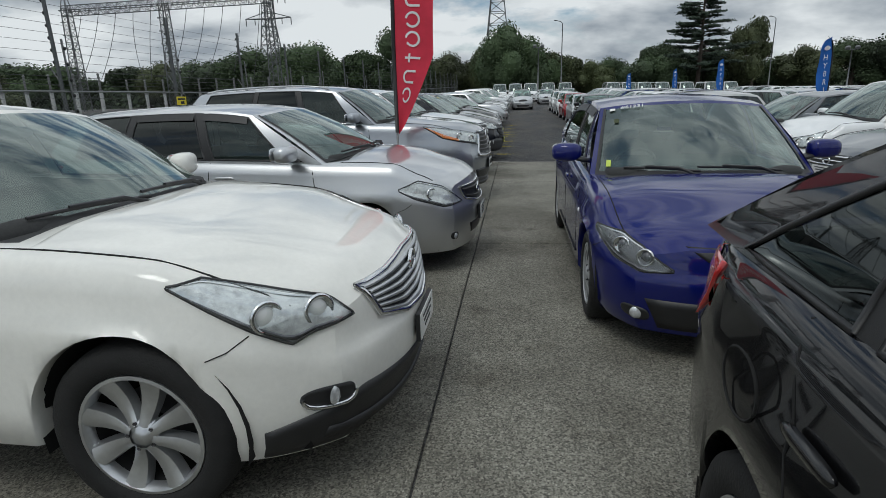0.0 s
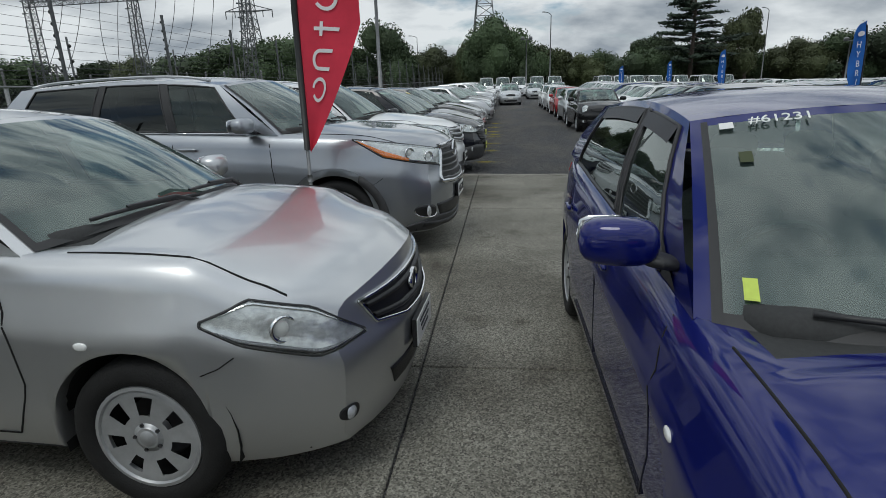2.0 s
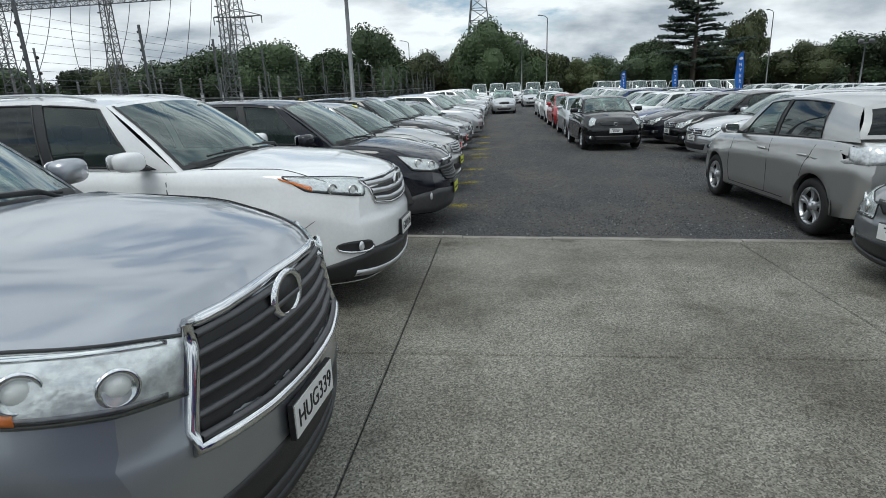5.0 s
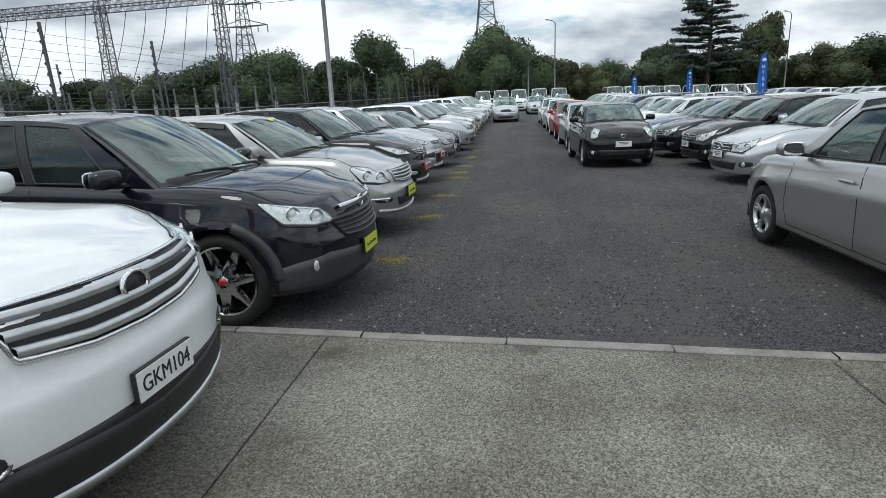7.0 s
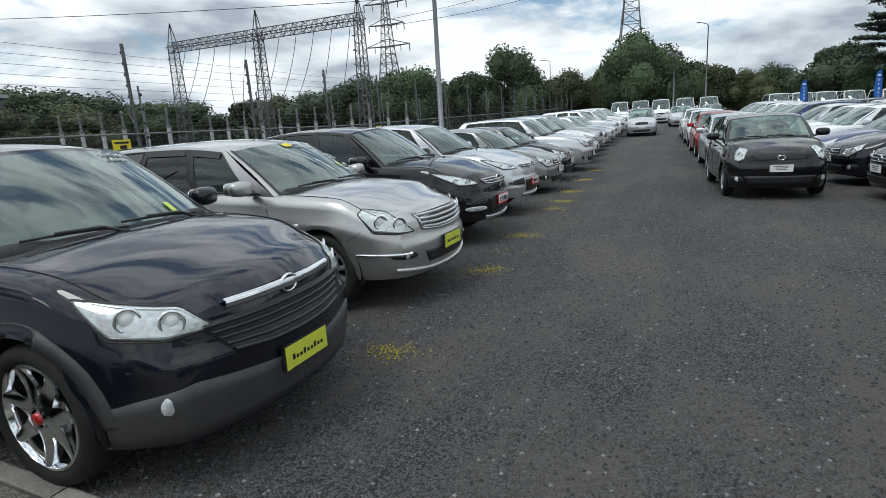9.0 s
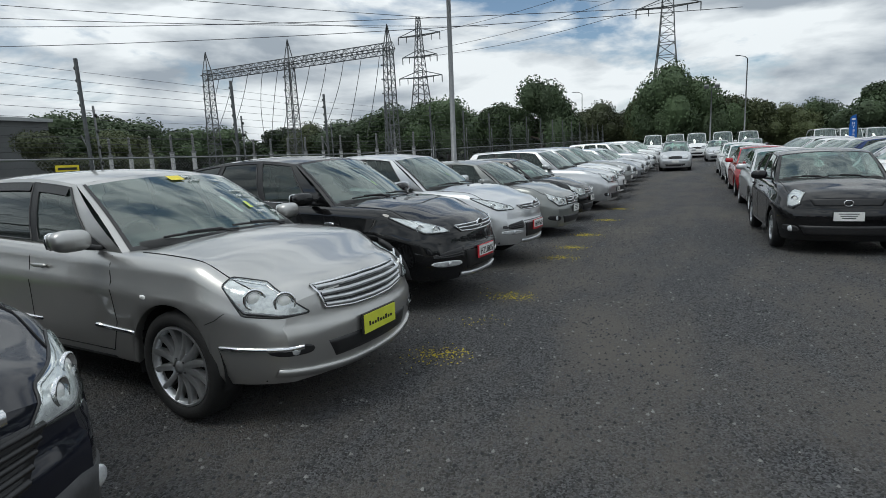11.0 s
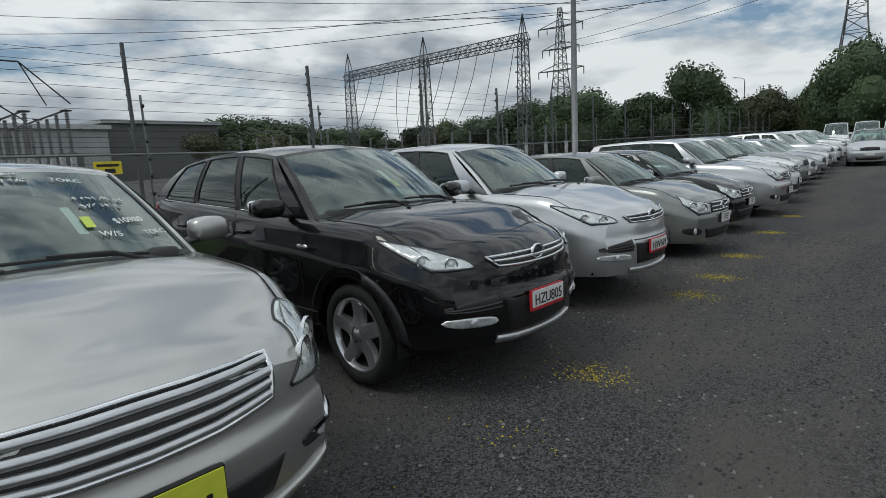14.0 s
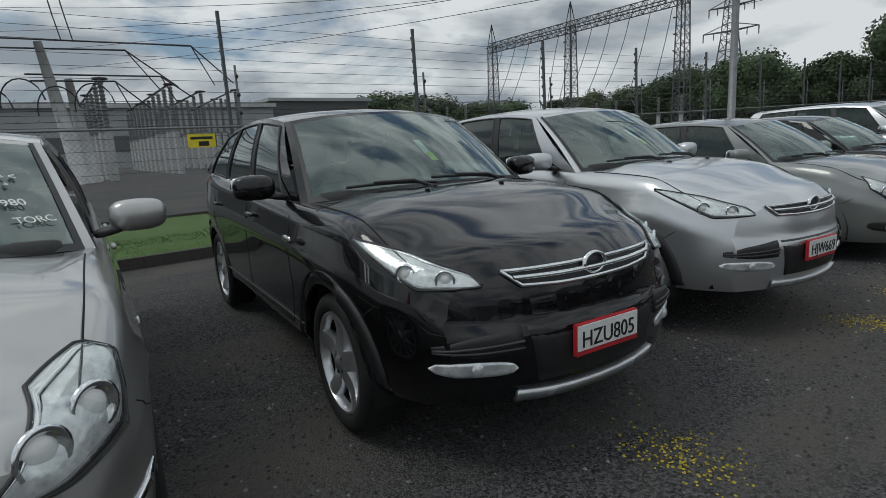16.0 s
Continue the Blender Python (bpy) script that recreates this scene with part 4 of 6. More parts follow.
    # badge: a plain oval
    if p["badge"]:
        bz = p.get("badge_z", (g["up"] + g["lo"]) / 2)
        q = drop_on((2, 0, bz), (-1, 0, 0))
        m = Matrix.Translation(q + Vector((0.014, 0, 0))) @ pose(0, 0, 0, 0, 0, -90) @ Matrix.Diagonal((1.35, 1, 1, 1))
        r = p["badge"]
        Shape().lathe([(r * 0.78, 0.004), (r * 0.84, 0.012), (r, 0.010), (r * 1.04, -0.004)], 24, m).obj("badge", p.get("badge_mat", CHROME), car)
        Shape().lathe([(0, 0.003), (r * 0.8, 0.003), (r * 0.8, -0.01)], 24, m).obj("badge_field", p.get("badge_field", TRIM), car)
    # plate
    if p["plate"]:
        z = p["plate_z"]
        q = drop_on((2, 0, z), (-1, 0, 0))
        holder = new("number_plate")
        holder.parent = car
        holder.matrix_basis = Matrix.Translation(q + Vector((0.025, 0, 0)))
        back = Shape().box(-0.02, -0.185, -0.068, 0.0, 0.185, 0.068)
        if near:
            back.obj("plate_surround", RED_INK if p["plate"] == "red" else TRIM, holder, smooth=False)
        Shape().box(0.0, -0.18, -0.0625 if p["plate"] != "red" else -0.045, 0.005, 0.18, 0.0625).obj("plate", PLATE_YELLOW if p["plate"] == "yellow" else PLATE_WHITE, holder, smooth=False)
        if p["plate_text"]:
            tm = text_mesh(p["plate_text"], 0.10, 0.31)
            link("letters", tm, INK, holder, "", pose(0.007, 0, -0.002, 90, 0, 90))
        elif near and p["plate"] == "yellow":
            word = Shape()
            for k in range(9):
                y = -0.12 + 0.031 * k
                hh = 0.018 if k % 3 else 0.03
                word.box(0.005, y - 0.010, -0.02, 0.0075, y + 0.008, -0.02 + hh)
            word.obj("lettering", INK, holder, "plain black lettering bars", smooth=False)
        elif near:
            word = Shape()
            for k in range(3):
                word.box(0.005, -0.12 + 0.02 * k, 0.03 - 0.03 * k, 0.0075, 0.12 - 0.02 * k, 0.042 - 0.03 * k)
            word.obj("lettering", CLADDING, holder, "plain grey lettering bars", smooth=False)
    # --- seams, handles, mirrors, rear ---
    bx0 = -pil[1][0]
    d0 = -ax + 0.12
    for sd in (1, -1):
        if near:
            zb_, zt_ = p["sill"] + 0.08, p["belt0"] - 0.03
            strip("door_seam", SHADOW, [(d0 - 0.02, zb_), (d0 - 0.10, zb_ + 0.2), (d0 - 0.04, zt_)], 0.007, "side", sd, 0.002)
            strip("door_seam", SHADOW, [(bx0 + 0.06, zb_), (bx0 + 0.04, zt_ + 0.03)], 0.007, "side", sd, 0.002)
            strip("door_seam", SHADOW, [(d0 - 0.02, zb_), (rx - R * 0.9, zb_)], 0.007, "side", sd, 0.002)
            strip("door_seam", SHADOW, [(rx - R * 0.9, zb_), (rx - R * 0.55, p["wr"] + R + 0.05), (rx - 0.05, p["belt1"] - 0.04)], 0.007, "side", sd, 0.002)
            strip("bonnet_seam", SHADOW, [(0.34, hw0 * 0.80), (0.7, hw0 * 0.845), (p["cowl"] + 0.12, hw0 * 0.86)], 0.0045, "top", sd, 0.005)
            strip("wing_seam", SHADOW, [(fx - R * 0.72, p["wr"] + R * 0.76), (fx - R * 0.90, p["wr"] + R * 0.83), (fx - R * 1.06, p["wr"] + R * 0.94)], 0.004, "side", sd, 0.002)
        if p["handles"]:
            for hx in (bx0 - 0.12, rx - R * 0.6 - 0.02):
                hz = p["belt0"] - 0.13
                q = drop_on((-hx, sd * 3, hz), (0, -sd, 0))
                if q is not None:
                    Shape().rounded((0.095, 0.014, 0.015), 3.5, 14, 6, Matrix.Translation(q + Vector((0, sd * 0.022, 0)))).obj("door_handle", p.get("handle_mat") or paint_mat, car)
        # mirror
        mz = p["belt0"] + 0.085 + p.get("mirror_up", 0)
        arm = new("mirror")
        arm.parent = car
        arm.matrix_basis = pose(ax - 0.24, sd * (hw0 + 0.06 - p.get("mirror_in", 0)), mz)
        shell = Shape().rounded((0.072, 0.118, 0.072), 3.0, 18, 10, pose(0, sd * 0.04, 0, 0, 0, sd * 10))
        shell.obj("mirror_housing", PAINT.get(p.get("mirror_paint"), paint_mat), arm)
        if near:
            Shape().rounded((0.004, 0.11, 0.062), 4, 14, 6, pose(-0.076, sd * 0.045, 0, 0, 0, sd * 10)).obj("mirror_glass", CHROME, arm)
        if near:
            Shape().rounded((0.06, 0.07, 0.02), 3, 12, 6, pose(0, -sd * 0.08, -0.06, sd * 12)).obj("mirror_foot", TRIM, arm)
        tl = p["tail_lamp"] or dict(up=[(hw0 - 0.42, p["belt1"] - 0.02), (hw0 - 0.02, p["belt1"] - 0.04)], lo=[(hw0 - 0.40, p["belt1"] - 0.22), (hw0 - 0.02, p["belt1"] - 0.24)])
        patch("tail_lamp", p.get("lens_mat", RED_LENS), tl["up"], tl["lo"], "rear", sd, 0.008, 8, 5, text="" if p.get("lens_mat") else "red tail lamp")
        if near:
            sl = p.get("side_lamp") or ([(L - 0.36, p["belt1"] - 0.07), (L - 0.16, p["belt1"] - 0.05)], [(L - 0.3, p["belt1"] - 0.2), (L - 0.12, p["belt1"] - 0.24)])
            patch("tail_lamp_side", p.get("lens_mat", RED_LENS), sl[0], sl[1], "side", sd, 0.008, 8, 5)
        if near and p.get("repeater"):
            q = drop_on((-p["repeater"][0], sd * 3, p["repeater"][1]), (0, -sd, 0))
            if q is not None:
                Shape().rounded((0.028, 0.008, 0.016), 2.5, 12, 6, Matrix.Translation(q)).obj("side_repeater", BULB, car)
    if p["rails"]:
        for sd in (1, -1):
            pts = [roof_pt(sd * 0.93, w) + Vector((0, 0, 0.035 * min(1, 8 * w * (1 - w)))) for w in np.linspace(0.06, 0.95, 14)]
            Shape().tube(pts, 0.014, 6).obj("roof_rail", ALLOY, car)
    car_info = dict(screen=screen_pt, drop=drop_on, side=side_pt, back=back_pt)
    return car, car_info


def scribble(car, screen, u0, v0, du, rows_, seed, size=0.05):
    """Hand-written white marks on the windscreen: short unreadable strokes."""
    rnd = random.Random(seed)
    s = Shape()
    for r in range(rows_):
        u, v = u0, v0 - 0.085 * r
        n = rnd.randint(4, 8)
        for k in range(n):
            a = u + du * k / 8 + rnd.uniform(-0.004, 0.004)
            pts = [screen(a + rnd.uniform(-0.4, 0.4) * size, v + rnd.uniform(-0.5, 0.5) * size * 0.9) + Vector((0.006, 0, 0.008)) for _ in range(4)]
            s.tube(pts, 0.0042, 4)
    return s.obj("marker_writing", CHALK, car, "white hand-written stock marks")


def words_on(car, screen, text, u, v, size, tilt=0.0):
    """Hand-written characters laid on the windscreen."""
    q = screen(u, v)
    right = (screen(u + 0.02, v) - screen(u - 0.02, v)).normalized()
    up = (screen(u, v + 0.02) - screen(u, v - 0.02)).normalized()
    n = right.cross(up).normalized()
    up = n.cross(right)
    m = Matrix((right, up, n)).transposed().to_4x4()
    return link("marker_number", text_mesh(text, size), CHALK, car, "white hand-written number", Matrix.Translation(q + n * 0.012) @ m @ pose(0, 0, 0, 0, 0, tilt))


def sticker(car, screen, u, v, w, h, mat, part="windscreen_label", text="", inside=0.006):
    s = Shape().grid([[screen(u + du, v + dv) + Vector((inside, 0, inside * 1.3)) for du in np.linspace(-w, w, 5)] for dv in np.linspace(-h, h, 4)])
    return s.obj(part, mat, car, text)


def park(car, x, y, heading, z=0.0, slope=0.0):
    """Stands a car with its nose at (x, y), heading in degrees from +X."""
    car.matrix_basis = pose(x, y, z, 0, slope, heading)
    return car

# ---- the ground ----
def ground_z(x, y):
    """The yard is level, and rises gently beyond the parked rows."""
    return 0.020 * max(0.0, min(y, 78.0) - 29.0) * min(1.0, max(0.25, 1.0 - (x - 4.0) / 32.0))


def build_ground():
    xs = sorted(set(list(np.linspace(-60, 90, 61)) + [-2500, -900, -400, -200, -120, 140, 250, 500, 1000, 2500]))
    ys = sorted(set(list(np.linspace(-30, 110, 57)) + [-2500, -900, -300, -100, 150, 250, 500, 1000, 2500]))
    s = Shape().grid([[(x, y, ground_z(x, y) - 0.018) for x in xs] for y in ys])
    tagged(s.obj("ground", GRAVEL), "dark grey compacted gravel yard, dusty in patches", "ground", kind="structure")


build_ground()


def edge_y(x):
    return 13.36 - 0.085 * x


def build_slabs():
    """Concrete bays with open joints, ending in a flush kerb."""
    root = tagged(new("pavement"), "stained grey concrete slabs with thin joints", "pavement", kind="structure")
    xj = [-0.41 + 3.27 * k for k in range(-3, 5)]
    yj = [-12.1, -7.62, -3.14, 1.34, 5.84, 10.30, None]
    for i in range(len(xj) - 1):
        for j in range(len(yj) - 1):
            g = 0.006
            x0, x1, y0 = xj[i] + g, xj[i + 1] - g, yj[j] + g
            ya, yb = (yj[j + 1] - g,) * 2 if yj[j + 1] is not None else (edge_y(x0), edge_y(x1))
            c = 0.006
            s = Shape()
            low = [(x0, y0, -0.1), (x1, y0, -0.1), (x1, yb, -0.1), (x0, ya, -0.1)]
            mid = [(x, y, -c) for x, y, z in low]
            up = [(x0 + c, y0 + c, 0), (x1 - c, y0 + c, 0), (x1 - c, yb - c, 0), (x0 + c, ya - c, 0)]
            s.add(low + mid + up, [(a + k, a + (k + 1) % 4, a + 4 + (k + 1) % 4, a + 4 + k) for a in (0, 4) for k in range(4)] + [(8, 9, 10, 11)])
            s.obj("slab", CONCRETE, root, smooth=False)
    kerb = tagged(new("kerb"), "pale concrete kerb strip flush with the slabs", "kerb", kind="structure")
    rnd = random.Random(3)
    x = -10.2
    while x < 12.4:
        w = rnd.uniform(0.85, 1.15)
        s = Shape()
        a, b = x + 0.005, x + w - 0.005
        lift = rnd.uniform(-0.004, 0.004)
        prof = [(0.008, -0.1), (0.008, 0.004), (0.02, 0.012), (0.10, 0.010), (0.118, -0.002), (0.12, -0.1)]
        s.grid([[(q, edge_y(q) + d, z + lift) for d, z in prof] for q in (a, b)])
        s.obj("kerb_stone", KERB, kerb, smooth=False)
        x += w


build_slabs()


def build_pebbles():
    """Loose stones over the gravel near the walk; yellow ones where paint marks were sprayed."""
    rnd = random.Random(11)

    def stone(s, x, y, r, z):
        a = rnd.uniform(0, 6.3)
        ring = [(x + r * rnd.uniform(0.7, 1.1) * math.cos(a + k * 1.2566), y + r * rnd.uniform(0.7, 1.1) * math.sin(a + k * 1.2566), z) for k in range(5)]
        top = (x + rnd.uniform(-0.3, 0.3) * r, y + rnd.uniform(-0.3, 0.3) * r, z + r * rnd.uniform(0.6, 1.0))
        s.add(ring + [top], [(k, (k + 1) % 5, 5) for k in range(5)])

    tones = [("grey", GRAVEL_A, 26000, 0.005, 0.016), ("dark", GRAVEL_B, 20000, 0.005, 0.016), ("pale", GRAVEL_C, 2600, 0.004, 0.017)]
    for nm, mat, n, r0, r1 in tones:
        s = Shape()
        for _ in range(n):
            d = rnd.random() ** 1.5
            y = 13.5 + 16 * d
            x = rnd.uniform(-3.2, 5.5)
            if y < edge_y(x) + 0.14:
                continue
            stone(s, x, y, rnd.uniform(r0, r1), ground_z(x, y) - 0.018)
        tagged(s.obj("loose_gravel", mat, smooth=False), "loose crushed stones on the gravel yard", "gravel", kind="stuff")
    s = Shape()
    for cy, n in ((15.5, 200), (17.9, 200), (18.9, 40), (19.92, 220), (22.43, 200), (23.4, 200), (24.9, 260), (27.4, 260), (29.9, 260)):
        for _ in range(n):
            stone(s, -0.36 + rnd.gauss(0, 0.13), cy + rnd.gauss(0, 0.10), rnd.uniform(0.004, 0.011), ground_z(0, cy) - 0.016)
    tagged(s.obj("yellow_paint_marks", YELLOW_STONE, smooth=False), "worn yellow bay marks sprayed on gravel", "paint mark", kind="stuff")
    s = Shape()
    for _ in range(900):
        x = rnd.uniform(-3.0, 4.0)
        stone(s, x, edge_y(x) + 0.1 + rnd.gauss(0, 0.09), rnd.uniform(0.003, 0.012), 0.0 if rnd.random() < 0.3 else -0.01)
    tagged(s.obj("kerb_grit", GRAVEL_A, smooth=False), "stray stones along the kerb", "gravel", kind="stuff")


GRAVEL_A = material("grey_stones", (0.075, 0.076, 0.078), 0.85, grain=0.5, grain_scale=40, patch=0.2)
GRAVEL_B = material("dark_stones", (0.035, 0.036, 0.038), 0.85, grain=0.5, grain_scale=40, patch=0.2)
GRAVEL_C = material("pale_stones", (0.22, 0.22, 0.21), 0.85, grain=0.4, grain_scale=40, patch=0.2)
YELLOW_STONE = material("yellow_painted_stones", (0.42, 0.34, 0.03), 0.85, grain=0.5, grain_scale=40, patch=0.3)
build_pebbles()

# ---- grass verge behind the parked cars, with its timber edging ----
def build_verge():
    s = Shape().grid([[(x, y, 0.10 + 0.02 * math.sin(3 * x + y) + ground_z(x, y)) for x in np.linspace(-12.3, -7.35, 12)] for y in np.linspace(-14, 84, 80)])
    tagged(s.obj("grass_verge", GRASS), "strip of short green grass behind the cars", "grass", kind="structure")
    rnd = random.Random(5)
    b = Shape()
    for _ in range(9000):
        x, y = rnd.uniform(-9.5, -7.3), 16 + 9 * rnd.random()
        h, a = rnd.uniform(0.02, 0.055), rnd.uniform(0, 6.3)
        z = 0.09
        b.add([(x - 0.006 * math.cos(a), y - 0.006 * math.sin(a), z), (x + 0.006 * math.cos(a), y + 0.006 * math.sin(a), z), (x + rnd.gauss(0, 0.015), y + rnd.gauss(0, 0.015), z + h)], [(0, 1, 2)])
    tagged(b.obj("grass_blades", GRASS, smooth=False), "short mown grass blades", "grass", kind="stuff")
    y = -14.0
    while y < 80:
        t = Shape().box(-7.36, y, -0.05 + ground_z(0, y), -7.28, y + 3.55, 0.135 + ground_z(0, y))
        tagged(t.obj("timber_edging", TIMBER, smooth=False), "dark weathered timber edging board along the grass", "edging", "edging boards")
        y += 3.6


build_verge()

# ---- electric security fence ----
FENCE_X = -8.3
KNOB = Shape().blob((0, 0, 0), (0.03, 0.026, 0.034), 8, 5).mesh("insulator")


def build_fence():
    ys = [20.55 + 3.6 * k for k in range(-9, 18)]
    for i, y in enumerate(ys):
        z = ground_z(FENCE_X, y)
        post = tagged(new("fence_post"), "tall galvanised fence post with black insulators", "fence post", "electric fence posts")
        post.matrix_basis = pose(FENCE_X, y, z, 0, -1.2, 0)
        main = Shape().box(-0.026, -0.022, 0, 0.026, 0.022, 3.55)
        main.obj("post", POST, post, smooth=False)
        Shape().box(0.05, 0.13, 0.0, 0.078, 0.158, 2.75).obj("inner_post", STEEL, post, smooth=False)
        for k in range(10 if 8 < y < 62 else 0):
            link("insulator", KNOB, TRIM, post, "", pose(-0.045, 0, 1.5 + 0.21 * k))
        for k in range(7 if 8 < y < 62 else 0):
            link("insulator", KNOB, TRIM, post, "", pose(0.095, 0.15, 0.9 + 0.28 * k))
        Shape().tube([(0.0, 0, 2.0), (-0.16, 0, 2.25)], 0.016, 5).obj("barb_arm", STEEL, post)
    y0, y1 = ys[0], ys[-1]
    wires = tagged(new("fence_wires"), "thin horizontal electric fence strands", "fence wire")
    for k in range(14):
        h = 1.2 + 0.165 * k
        s = Shape()
        s.tube([(FENCE_X - 0.05 - 0.02 * h, y, h + ground_z(0, y) - 0.006 * ((i % 2))) for i, y in enumerate(np.linspace(y0, y1, 27))], 0.0032, 4, caps=False)
        s.obj("strand", WIRE, wires)
    barb = tagged(new("barbed_wire"), "rusty barbed wire strands on the fence", "barbed wire")
    rnd = random.Random(4)
    for h, dx in ((2.10, -0.13), (2.22, -0.19), (1.95, -0.08)):
        s = Shape()
        yy = np.linspace(y0, y1, 55)
        s.tube([(FENCE_X + dx, y, h + ground_z(0, y) - 0.02 * (i % 2)) for i, y in enumerate(yy)], 0.004, 4, caps=False)
        for y in np.arange(y0, 50, 0.22):
            s.tube([(FENCE_X + dx - 0.02, y - 0.015, h + ground_z(0, y) - 0.02), (FENCE_X + dx + 0.02, y + 0.015, h + ground_z(0, y) + 0.015)], 0.003, 3, caps=False)
        s.obj("strand", WIRE, barb)
    link_ = Shape()
    link_.grid([[(FENCE_X + 0.02, y, z + ground_z(0, y)) for z in (0.05, 1.8)] for y in np.linspace(y0, y1, 40)])
    tagged(link_.obj("chain_link", CHAIN), "galvanised chain link mesh", "fence mesh", kind="structure")
    rail = Shape().tube([(FENCE_X, y, 1.82 + ground_z(0, y)) for y in np.linspace(y0, y1, 40)], 0.02, 6)
    tagged(rail.obj("fence_rail", STEEL), "galvanised top rail of the mesh fence", "fence rail", kind="structure")
    for y in (13.6, 20.3, 31.2):
        sign = tagged(new("warning_sign"), "small yellow warning sign on the fence", "sign", "fence warning signs")
        sign.matrix_basis = pose(FENCE_X + 0.07, y - 0.25, 1.62 + ground_z(0, y), 0, 0, 0)
        Shape().box(-0.004, -0.2, -0.1, 0.004, 0.2, 0.1).obj("panel", YELLOW, sign, smooth=False)
        Shape().box(0.004, -0.16, 0.02, 0.007, 0.16, 0.06).box(0.004, -0.05, -0.08, 0.007, 0.1, -0.01).obj("printing", INK, sign, "plain black printing bars", smooth=False)


build_fence()


# ---- lattice structures ----
def lattice(s, base, top, w0, w1, bays, r):
    """A square tapered lattice mast."""
    base, top = Vector(base), Vector(top)
    way = (top - base).normalized()
    a = way.orthogonal().normalized() if abs(way.z) < 0.9 else Vector((1, 0, 0))
    b = way.cross(a)
    rings = []
    for i in range(bays + 1):
        t = i / bays
        c, w = base.lerp(top, t), (w0 + (w1 - w0) * t) / 2
        rings.append([c + a * w * i1 + b * w * i2 for i1, i2 in ((1, 1), (1, -1), (-1, -1), (-1, 1))])
    for k in range(4):
        s.tube([q[k] for q in rings], r, 4, caps=False)
    for i in range(bays):
        for k in range(4):
            n = (k + 1) % 4
            s.tube([rings[i][k], rings[i + 1][n]] if i % 2 else [rings[i][n], rings[i + 1][k]], r * 0.6, 3, caps=False)
            s.tube([rings[i + 1][k], rings[i + 1][n]], r * 0.55, 3, caps=False)
    return rings


def build_gantry():
    g = tagged(new("busbar_gantry"), "long grey steel lattice gantry over the substation", "gantry")
    ends = []
    for x in (-59.6, -45.65, -31.3):
        s = Shape()
        lattice(s, (x, 73, 0.5), (x, 73, 14.2), 1.35, 0.85, 16, 0.07)
        for dx, dy in ((0.42, 0.42), (0.42, -0.42), (-0.42, 0.42), (-0.42, -0.42)):
            s.tube([(x + dx, 73 + dy, 14.2), (x, 73, 17.0)], 0.06, 4)
        for k in range(3):
            s.box(x - 0.85, 72.6, 9.2 + 1.6 * k, x - 0.65, 72.8, 9.35 + 1.6 * k)
        s.obj("tower", LATTICE, g)
        ends.append(x)
    beam = Shape()
    lattice(beam, (-60.2, 73, 13.9), (-30.7, 73, 14.3), 0.95, 0.95, 40, 0.06)
    beam.obj("beam", LATTICE, g)
    rnd = random.Random(8)
    drop = tagged(new("dropper_cables"), "thin slack cables hanging from the gantry", "cable")
    for k in range(11):
        x = -57.5 + 2.5 * k
        d = rnd.uniform(-2.2, 2.2)
        end = rnd.uniform(4.0, 5.5)
        pts = [(x + d * t ** 2, 73 - 3 * t, 13.5 + (end - 13.5) * t) for t in np.linspace(0, 1, 9)]
        Shape().tube(pts, 0.035, 4, caps=False).obj("cable", WIRE, drop)


build_gantry()


def pylon(x, y, z0, h, arms, label):
    p = tagged(new("transmission_tower"), label, "pylon", "transmission towers")
    s = Shape()
    lattice(s, (x, y, z0), (x, y, z0 + h * 0.55), h * 0.19, h * 0.075, 9, 0.16)
    lattice(s, (x, y, z0 + h * 0.55), (x, y, z0 + h), h * 0.075, h * 0.02, 10, 0.12)
    s.obj("mast", LATTICE, p)
    for t, w in arms:
        a = Shape()
        z = z0 + h * t
        for sd in (1, -1):
            a.tube([(x, y - 0.8, z), (x + sd * w, y, z + 0.2)], 0.12, 4)
            a.tube([(x, y + 0.8, z), (x + sd * w, y, z + 0.2)], 0.12, 4)
            a.tube([(x, y, z + h * 0.05), (x + sd * w, y, z + 0.2)], 0.10, 4)
            a.tube([(x + sd * w, y, z + 0.2), (x + sd * w, y, z - 1.6)], 0.13, 5)
            a.tube([(x + sd * w * 0.6, y, z + 0.2), (x + sd * w * 0.6, y, z - 1.4)], 0.11, 5)
        a.obj("cross_arm", LATTICE, p)


pylon(-64.8, 150, 0, 37.5, ((0.60, 6.2), (0.74, 5.0), (0.88, 6.0)), "tall grey lattice power pylon with three cross arms")
pylon(-4.8, 150, 0, 44, ((0.72, 6.5), (0.83, 5.4), (0.94, 4.4)), "tall grey lattice power pylon behind the trees")
pylon(-330, 215, 0, 34, ((0.70, 5.5), (0.83, 4.8)), "distant small power pylon on the skyline")


